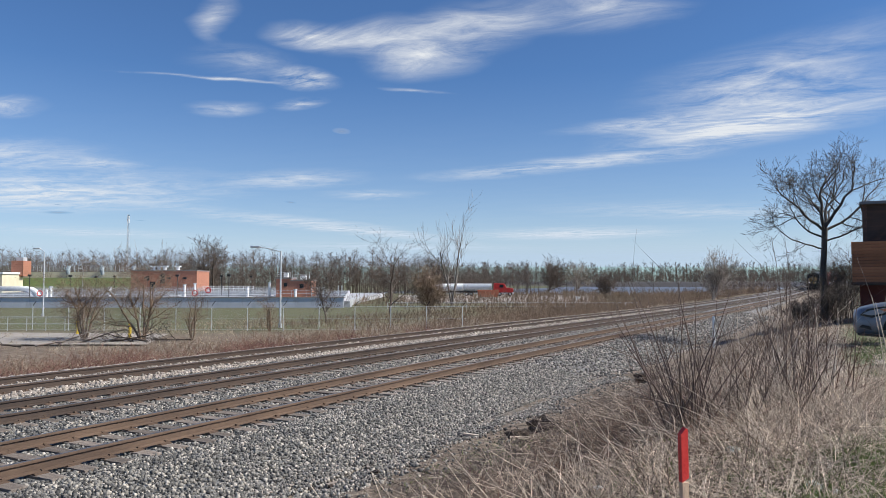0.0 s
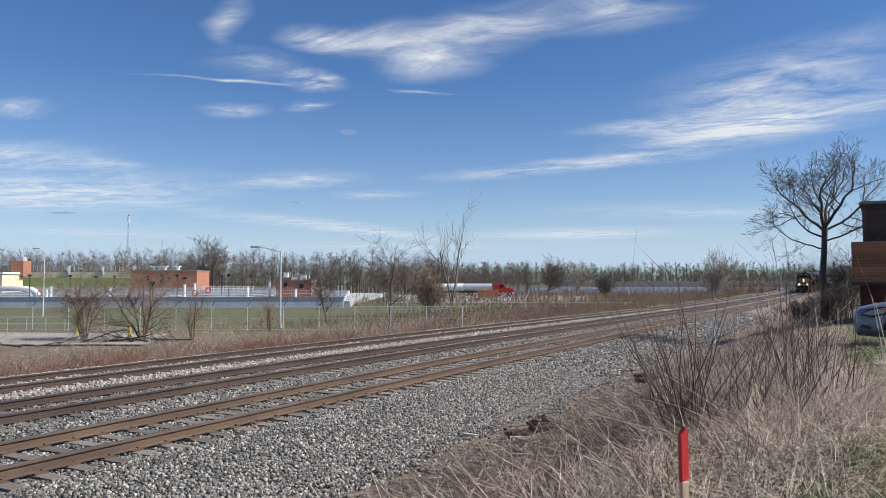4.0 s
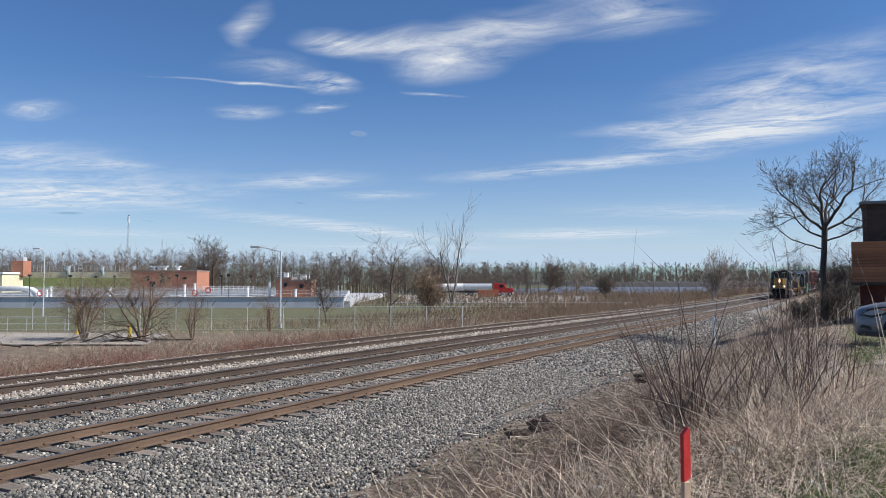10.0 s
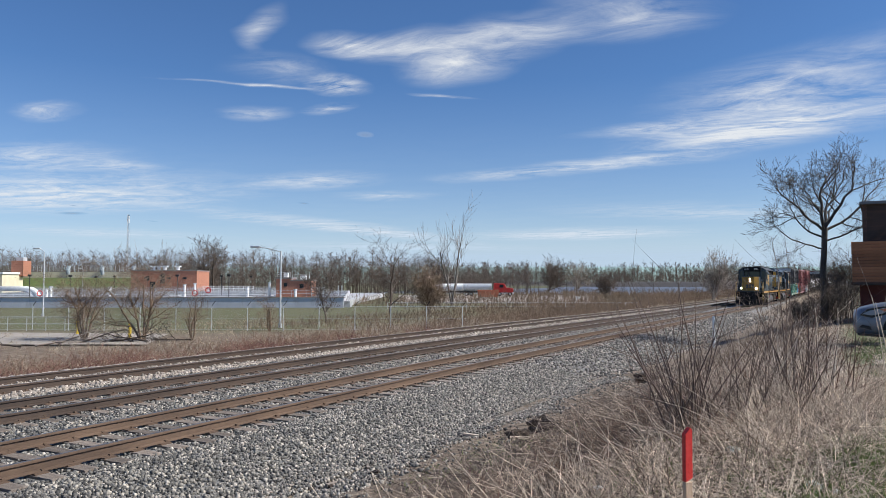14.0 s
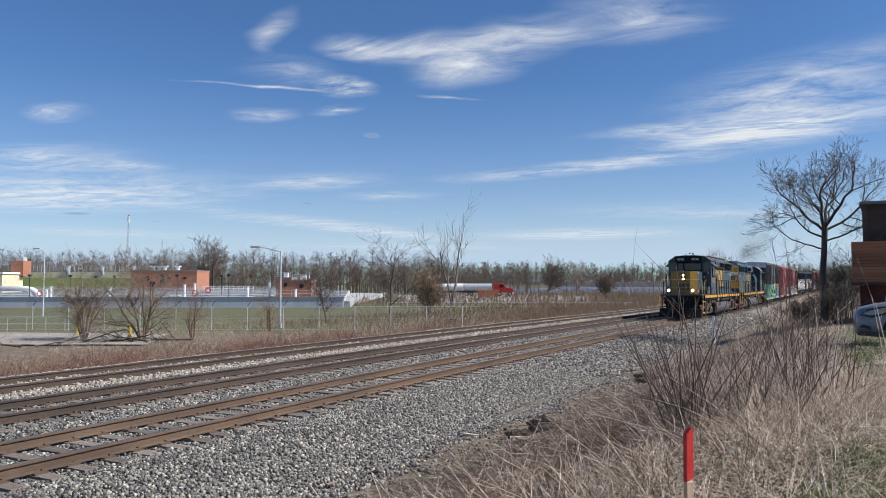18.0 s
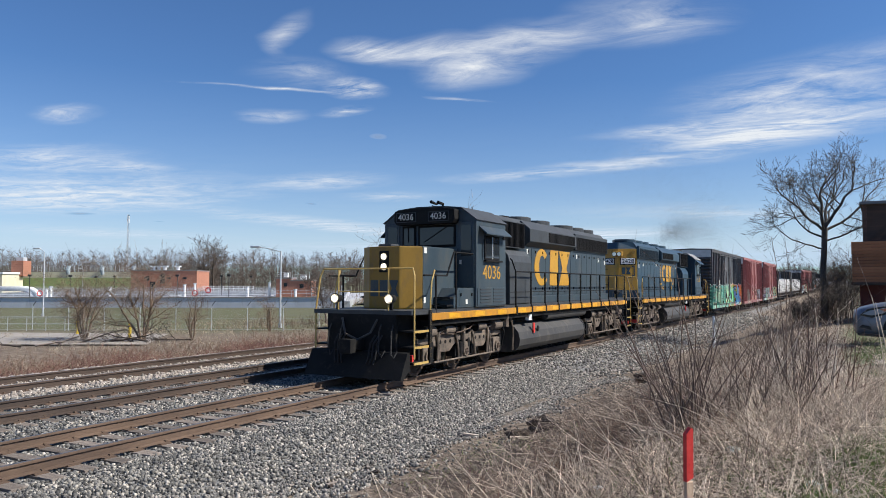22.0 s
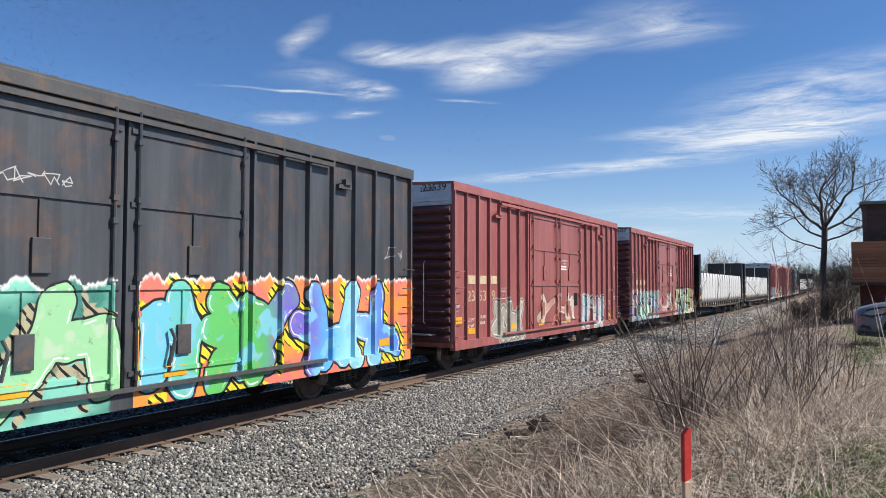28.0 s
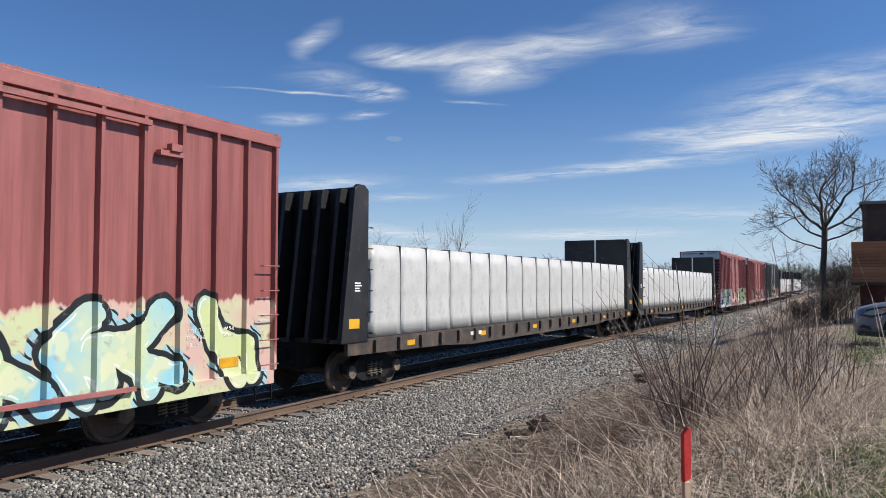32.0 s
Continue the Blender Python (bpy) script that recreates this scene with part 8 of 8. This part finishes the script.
BLACK_CAR = car_paint("black_car_paint", (0.044, 0.047, 0.054), (0.082, 0.086, 0.096), (0.20, 0.095, 0.045), 0.75, [
    dict(y0=0.2, y1=7.3, z0=0.85, z1=2.1, word=5, thick=0.26, fill=[(0.36, 0.55, 0.45), (0.10, 0.40, 0.27), (0.42, 0.58, 0.40), (0.20, 0.55, 0.45), (0.30, 0.58, 0.30)], line=INK, halo=None,
         back=(2.4, (0.05, 0.22, 0.17), (0.22, 0.55, 0.42), (0.40, 0.36, 0.22)), second=(0.45, 0.58, 0.40)),
    dict(y0=8.3, y1=15.3, z0=0.85, z1=2.12, word=6, thick=0.27, edge=0.045, fill=[(0.15, 0.50, 0.60), (0.12, 0.48, 0.12), (0.10, 0.42, 0.12), (0.17, 0.12, 0.50), (0.10, 0.40, 0.72), (0.30, 0.62, 0.75), (0.10, 0.22, 0.60)], line=INK, halo=None,
         back=(2.48, (0.76, 0.27, 0.05), (0.72, 0.18, 0.13), (0.66, 0.58, 0.03)), second=(0.20, 0.50, 0.62)),
    scribble(6.2, 7.2, 3.6, 3.8, 5), scribble(14.9, 15.6, 2.9, 3.25, 2)], (8.2,))
RED_A = car_paint("red_car_paint", (0.285, 0.084, 0.077), (0.36, 0.122, 0.111), (0.14, 0.055, 0.045), 0.15, [
    dict(y0=2.5, y1=4.9, z0=0.80, z1=1.68, word=3, thick=0.2, fill=[(0.36, 0.33, 0.27), (0.30, 0.27, 0.22), (0.42, 0.39, 0.33)], line=(0.09, 0.07, 0.06), halo=(0.40, 0.36, 0.30), second=(0.24, 0.21, 0.17)),
    dict(y0=5.7, y1=9.6, z0=1.05, z1=1.9, word=3, thick=0.13, fill=[(0.50, 0.40, 0.30), (0.40, 0.12, 0.08), (0.52, 0.45, 0.36)], line=(0.10, 0.05, 0.04)),
    dict(y0=10.5, y1=13.3, z0=0.78, z1=1.75, word=5, thick=0.14, fill=[(0.42, 0.50, 0.55), (0.48, 0.40, 0.42), (0.50, 0.50, 0.50), (0.42, 0.34, 0.36), (0.48, 0.50, 0.52)], line=(0.07, 0.05, 0.06), halo=(0.62, 0.60, 0.57), second=(0.22, 0.46, 0.44)),
    scribble(13.9, 14.6, 2.0, 2.25, 3), scribble(14.95, 15.2, 2.9, 3.15, 2), scribble(13.8, 14.2, 1.2, 1.4, 2)], (5.6, 10.2, 13.6))
RED_B = car_paint("red_car_paint_2", (0.275, 0.082, 0.075), (0.35, 0.119, 0.108), (0.13, 0.05, 0.04), 0.15, [
    dict(y0=0.4, y1=5.2, z0=0.80, z1=1.85, word=5, thick=0.19, fill=[(0.44, 0.36, 0.55), (0.22, 0.58, 0.55), (0.50, 0.66, 0.48), (0.25, 0.58, 0.62), (0.48, 0.40, 0.60)], line=(0.03, 0.07, 0.08), edge=0.06,
         back=(2.08, (0.58, 0.36, 0.33), (0.30, 0.58, 0.52), (0.55, 0.42, 0.44)), second=(0.62, 0.66, 0.50), rim_tone=(0.60, 0.36, 0.32)),
    dict(y0=5.6, y1=9.0, z0=1.0, z1=1.85, word=3, thick=0.12, fill=[(0.56, 0.24, 0.28), (0.62, 0.42, 0.40), (0.46, 0.50, 0.48)], line=(0.06, 0.04, 0.05), second=(0.60, 0.56, 0.46)),
    dict(y0=9.6, y1=14.6, z0=0.85, z1=1.95, word=4, thick=0.2, fill=[(0.52, 0.60, 0.28), (0.22, 0.50, 0.66), (0.58, 0.62, 0.36), (0.26, 0.54, 0.64), (0.55, 0.60, 0.30)], line=(0.014, 0.016, 0.018), edge=0.10,
         back=(2.12, (0.60, 0.40, 0.34), (0.54, 0.58, 0.34), (0.30, 0.5, 0.55)), second=(0.62, 0.64, 0.42), rim_tone=(0.60, 0.37, 0.31)),
    scribble(0.42, 0.75, 2.9, 3.2, 2)], (5.5, 9.5))
RED_TRIM = surface("red_roof_paint", (0.28, 0.085, 0.078), (0.35, 0.124, 0.113), 1.5, 0.55, 0, 0.1, 20, dirt=(0.14, 0.07, 0.06), dirt_amount=0.3)
BLK_TRIM = surface("black_roof_paint", (0.04, 0.04, 0.043), (0.07, 0.07, 0.072), 1.5, 0.6, 0, 0.1, 20, dirt=(0.13, 0.08, 0.05), dirt_amount=0.3)
GREEN_CAR = car_paint("grey_green_paint", (0.06, 0.075, 0.075), (0.10, 0.115, 0.11), (0.2, 0.1, 0.05), 0.3, [
    dict(y0=6.0, y1=15.0, z0=0.85, z1=2.0, word=5, thick=0.2, fill=[(0.7, 0.25, 0.08), (0.6, 0.3, 0.1), (0.2, 0.35, 0.4), (0.65, 0.2, 0.1)], line=INK, halo=(0.6, 0.6, 0.6))])

bc = boxcar(16.0, BLACK_CAR, BLK_TRIM, "rust-stained black boxcar with bright sprayed lettering", 40.93, eave=5.03)
part("white_panel", Mesh().box(1.474, 1.479, 3.25, 4.15, 1.95, 2.75), PALE, bc)
lettering("55", 0.36, GRILLE, bc, pose(1.482, 3.7, 2.12) @ SIDE, "panel_number")
part("panel_bar", Mesh().box(1.48, 1.485, 3.45, 3.62, 2.40, 2.66).box(1.48, 1.485, 3.78, 3.98, 2.40, 2.66), GRILLE, bc)
part("weight_panel", Mesh().box(1.474, 1.479, 3.3, 4.1, 1.2, 1.62), GRILLE, bc)
lettering("187900", 0.15, PALE, bc, pose(1.482, 3.72, 1.50) @ SIDE, "weight_number")
lettering("75100", 0.15, PALE, bc, pose(1.482, 3.76, 1.32) @ SIDE, "weight_number")
r1 = boxcar(15.4, RED_A, RED_TRIM, "faded maroon boxcar with grey sprayed lettering", 58.95, "23539", limits=("181,400", "81,600"))
r2 = boxcar(15.4, RED_B, RED_TRIM, "faded maroon boxcar with turquoise and green sprayed lettering", 76.62, "23507", limits=("181900", "81100"))
for a in (143.0, 160.4):
    TRAIN.append((copy_thing(r2 if a < 150 else r1, Matrix()), a, 0.0))
boxcar(15.4, GREEN_CAR, BLK_TRIM, "grey-green boxcar with orange sprayed patches", 177.8)

# bulkhead flatcars with wrapped lumber
FLAT = surface("flatcar_brown", (0.035, 0.028, 0.025), (0.075, 0.06, 0.05), 1.5, 0.7, 0, 0.2, 30, dirt=(0.14, 0.09, 0.06), dirt_amount=0.4)
BULK = surface("bulkhead_black", (0.008, 0.008, 0.009), (0.018, 0.018, 0.02), 1.5, 0.55, 0, 0.1, 30, dirt=(0.06, 0.04, 0.03), dirt_amount=0.2)
WRAP = surface("lumber_wrap", (0.45, 0.445, 0.43), (0.55, 0.54, 0.525), 1.5, 0.45, 0, 0.35, 7, dirt=(0.38, 0.37, 0.355), dirt_amount=0.35, dist=0.02, per=0.03)
STRAP = surface("strap_dark", (0.12, 0.12, 0.13), (0.2, 0.2, 0.21), 3, 0.6)
pack_cache = []


def flatcar(offset, length=23.2):
    c = thing("bulkhead_flatcar", "dark brown bulkhead flatcar carrying wrapped lumber", "flatcar", "freight cars")
    part("deck", Mesh().box(-1.5, 1.5, 0.4, length - 0.4, 1.10, 1.18), FLAT, c)
    part("centre_sill", Mesh().box(-0.35, 0.35, 0.2, length - 0.2, 0.55, 1.1), LOCO_BLACK, c)
    for s in (-1, 1):
        part("side_sill", Mesh().prism([(0.4, 1.12), (length - 0.4, 1.12), (length - 0.4, 0.86), (length - 4.5, 0.80), (length - 6, 0.72), (6, 0.72), (4.5, 0.80), (0.4, 0.86)], "x", s * 1.40, s * 1.5), FLAT, c, bevel=0.01)
        for i in range(22):
            y = 1.4 + i * (length - 2.8) / 21
            pk = part("stake_pocket", Mesh().box(min(s * 1.5, s * 1.58), max(s * 1.5, s * 1.58), y - 0.08, y + 0.08, 0.88, 1.14), FLAT, c, bevel=0.01)
            if i % 4 == 1:
                part("reflector", Mesh().box(min(s * 1.5, s * 1.506), max(s * 1.5, s * 1.506), y + 0.35, y + 0.7, 0.92, 1.04), REFLECT, c)
    for y, d in ((0.15, 1), (length - 0.15, -1)):
        b = part("bulkhead", Mesh().prism([(y, 1.12), (y + d * 0.95, 1.12), (y + d * 0.95, 4.36), (y + d * 0.80, 4.46), (y + d * 0.60, 4.46), (y + d * 0.45, 4.36)], "x", 1.40, 1.52), BULK, c, bevel=0.02)
        part("bulkhead", Mesh().prism([(y, 1.12), (y + d * 0.95, 1.12), (y + d * 0.95, 4.36), (y + d * 0.80, 4.46), (y + d * 0.60, 4.46), (y + d * 0.45, 4.36)], "x", -1.52, -1.40), BULK, c, bevel=0.02)
        pl = part("bulkhead_plate", Mesh().box(-1.4, 1.4, min(y + d * 0.84, y + d * 0.93), max(y + d * 0.84, y + d * 0.93), 1.12, 4.44), BULK, c)
        for x in (-1.0, -0.5, 0.0, 0.5, 1.0):
            part("bulkhead_rib", Mesh().prism([(y + d * 0.12, 1.12), (y + d * 0.84, 1.12), (y + d * 0.84, 4.4), (y + d * 0.58, 4.4)], "x", x - 0.05, x + 0.05), BULK, pl)
        part("bulkhead_stripe", Mesh().box(-0.04, 0.04, min(y + d * 0.93, y + d * 0.937), max(y + d * 0.93, y + d * 0.937), 1.2, 4.44), PALE, c)
        part("placard", Mesh().box(1.522, 1.527, min(y + d * 0.25, y + d * 0.62), max(y + d * 0.25, y + d * 0.62), 1.42, 1.62), REFLECT, c)
        for z in (1.3, 1.75, 2.2, 2.65, 3.1, 3.55):
            part("ladder_rung", Mesh().tube([(1.53, y + d * 0.93, z), (1.60, y + d * 0.95, z), (1.60, y + d * 1.0, z), (1.53, y + d * 1.02, z)], 0.012, 5), LOCO_BLACK, c)
        text_bars(c, 1.523, min(y + d * 0.45, y + d * 0.75), 2.35, 4, PALE, 0.26, 0.03)
        coupler(c, y, -d)
    text_bars(c, 1.503, 6.0, 0.96, 1, PALE, 0.8, 0.1)
    four_wheel_truck(c, 2.0)
    four_wheel_truck(c, length - 2.0)
    TRAIN.append((c, offset, 0.0))
    # the load
    ld = thing("wrapped_lumber", "stacks of lumber in white plastic wrap with dark straps", "lumber", "lumber loads")
    n, y0, y1 = 17, 1.32, length - 1.32
    w = (y1 - y0) / n
    if not pack_cache:
        for k in range(4):
            rng = random.Random(k)
            bm = bmesh.new()
            bmesh.ops.create_cube(bm, size=1.0)
            bmesh.ops.subdivide_edges(bm, edges=bm.edges[:], cuts=5, use_grid_fill=True)
            for v in bm.verts:
                q = Vector((v.co.x * 2.86, v.co.y * (w - 0.004), (v.co.z + 0.5) * 2.02))
                k1 = 0.012 * noise.noise(q * 2.2 + Vector((k * 7, 0, 0)))
                pinch = 0.004 * (abs(v.co.y) > 0.49) + 0.03 * (v.co.z > 0.49 and abs(v.co.x) > 0.49)
                v.co = Vector((q.x * (1 + k1) - math.copysign(pinch, q.x), q.y, q.z + k1 * (1 if v.co.z > -0.4 else 0) - (0.006 if abs(v.co.y) > 0.49 and v.co.z > 0.4 else 0)))
            me = bpy.data.meshes.new("lumber_pack")
            bm.to_mesh(me)
            bm.free()
            me.polygons.foreach_set("use_smooth", [True] * len(me.polygons))
            me.materials.append(WRAP)
            pack_cache.append(me)
        st = Mesh().box(-1.438, 1.438, -0.007, 0.007, 0.0, 2.05).mesh("strap")
        st.materials.append(STRAP)
        pack_cache.append(st)
    for i in range(n):
        o = part("lumber_pack", pack_cache[(i * 3 + int(offset)) % 4], None, ld)
        o.matrix_basis = pose(0, y0 + w * (i + 0.5), 1.19)
        if i:
            sto = part("strap", pack_cache[4], None, ld)
            sto.matrix_basis = pose(0, y0 + w * i, 1.19)
    TRAIN.append((ld, offset, 0.0))


for a in (93.8, 117.6, 195.3, 219.2):
    flatcar(a)

# ======================= exhaust =======================
SOOT = surface("soot", (0.05, 0.043, 0.036), (0.10, 0.085, 0.07), 1, 0.95, 0, 0)


def smoke(label, offset, puffs, seed):
    """A haze of fine soot flecks; puffs: (y, z, spread along, spread up, flecks, size)."""
    rng = np.random.default_rng(seed)
    P, Q, R = [], [], []
    for y, z, sy, sz, n, size in puffs:
        c = rng.normal(0, 1, (n, 3)) * [sz * 0.9, sy, sz] + [0, y, z]
        c[:, 2] += 0.35 * sz * np.sin(c[:, 1] * 1.3 + seed) + 0.25 * sz * np.sin(c[:, 1] * 2.9)
        d = rng.normal(0, 1, (n, 3))
        P.append(c), Q.append(c + d * size * 0.6), R.append(np.full(n, size) * rng.uniform(0.5, 1.3, n))
    me = bars("exhaust_smoke", np.concatenate(P), np.concatenate(Q), np.concatenate(R), np.concatenate(R) * 0.8, 3)
    ob = solid("exhaust_smoke", me, SOOT, label, "smoke", "exhaust haze", kind="stuff")
    TRAIN.append((ob, offset, 0.0))


smoke("dark brown puff of diesel exhaust above the second locomotive", 31.6, [(0.6, 5.2, 0.4, 0.25, 2500, 0.0045), (3.5, 5.9, 1.6, 0.42, 16000, 0.0055), (8.5, 6.4, 2.6, 0.6, 17000, 0.006), (15.5, 6.9, 4.0, 0.85, 13000, 0.0065), (-5.0, 8.0, 4.5, 1.2, 7000, 0.0065), (6.0, 8.2, 5.0, 1.3, 9000, 0.0065), (20.0, 8.6, 6.0, 1.5, 9000, 0.007)], 2)

# ======================= movement =======================
SPEED, Y23 = 9.62, 6.78


def run(t):
    """Metres run since the start."""
    return SPEED * t + 0.0236 * max(0.0, t - 23.0) ** 2


def train_y(t):
    """Where the leading axle stands at t seconds: a steady run that quickens slightly from 23 s on."""
    return Y23 - run(t) + run(23.0)


def on_track(y, turn=0.0):
    """The pose of a vehicle whose first axle group stands at y: both of its axle groups keep to the rails."""
    sg = -1 if turn else 1
    a, b = Vector(along(y + sg * 2.0, TRACK_X[0], 0)), Vector(along(y + sg * 14.5, TRACK_X[0], 0))
    d = ((b - a) * sg).normalized()
    o = a - d * (sg * 2.0)
    return pose(*o, 0, 0, -math.degrees(math.atan2(d.x, d.y))) @ pose(0, 0, 0, math.degrees(math.atan2(d.z, d.y)), 0, 0) @ pose(0, 0, 0, 0, 0, turn)


def motions():
    for ob, a, turn in TRAIN:
        walk(ob, [(t * 0.5, on_track(train_y(t * 0.5) + a, turn)) for t in range(65)])
    backwards = {ob for ob, a, turn in TRAIN if turn}
    near = {ob for ob, a, turn in TRAIN[:5]}
    for w, y, r in SPINS:
        if w.parent in near:
            sg = -1 if w.parent in backwards else 1
            walk(w, [(k / 15, pose(0, y, r, sg * math.degrees(run(k / 15) / r) % 360, 0, 0)) for k in range(481)])
    across, away = Vector((0.8813, 0.4726, 0)), Vector((-0.4726, 0.8813, 0))
    walk(clouds, [(t, pose(*(Vector((0, 0, EYE_Z + CLOUD_H)) + (across * 45 + away * 36) * (t - 15) * 0.77 / 32))) for t in (0.0, 16.0, 32.0)])
    # the stake leans a little in the wind
    walk(stake, [(t, pose(*STAKE_AT, 0, 0, YAW + 14) @ pose(0, 0, 0, 0, a, 0)) for t, a in ((0.0, -0.55), (6.0, -0.5), (9.0, -0.2), (13.0, 0.25), (19.0, 0.6), (23.0, 0.5), (28.0, 0.1), (32.0, 0.05))])


motions()
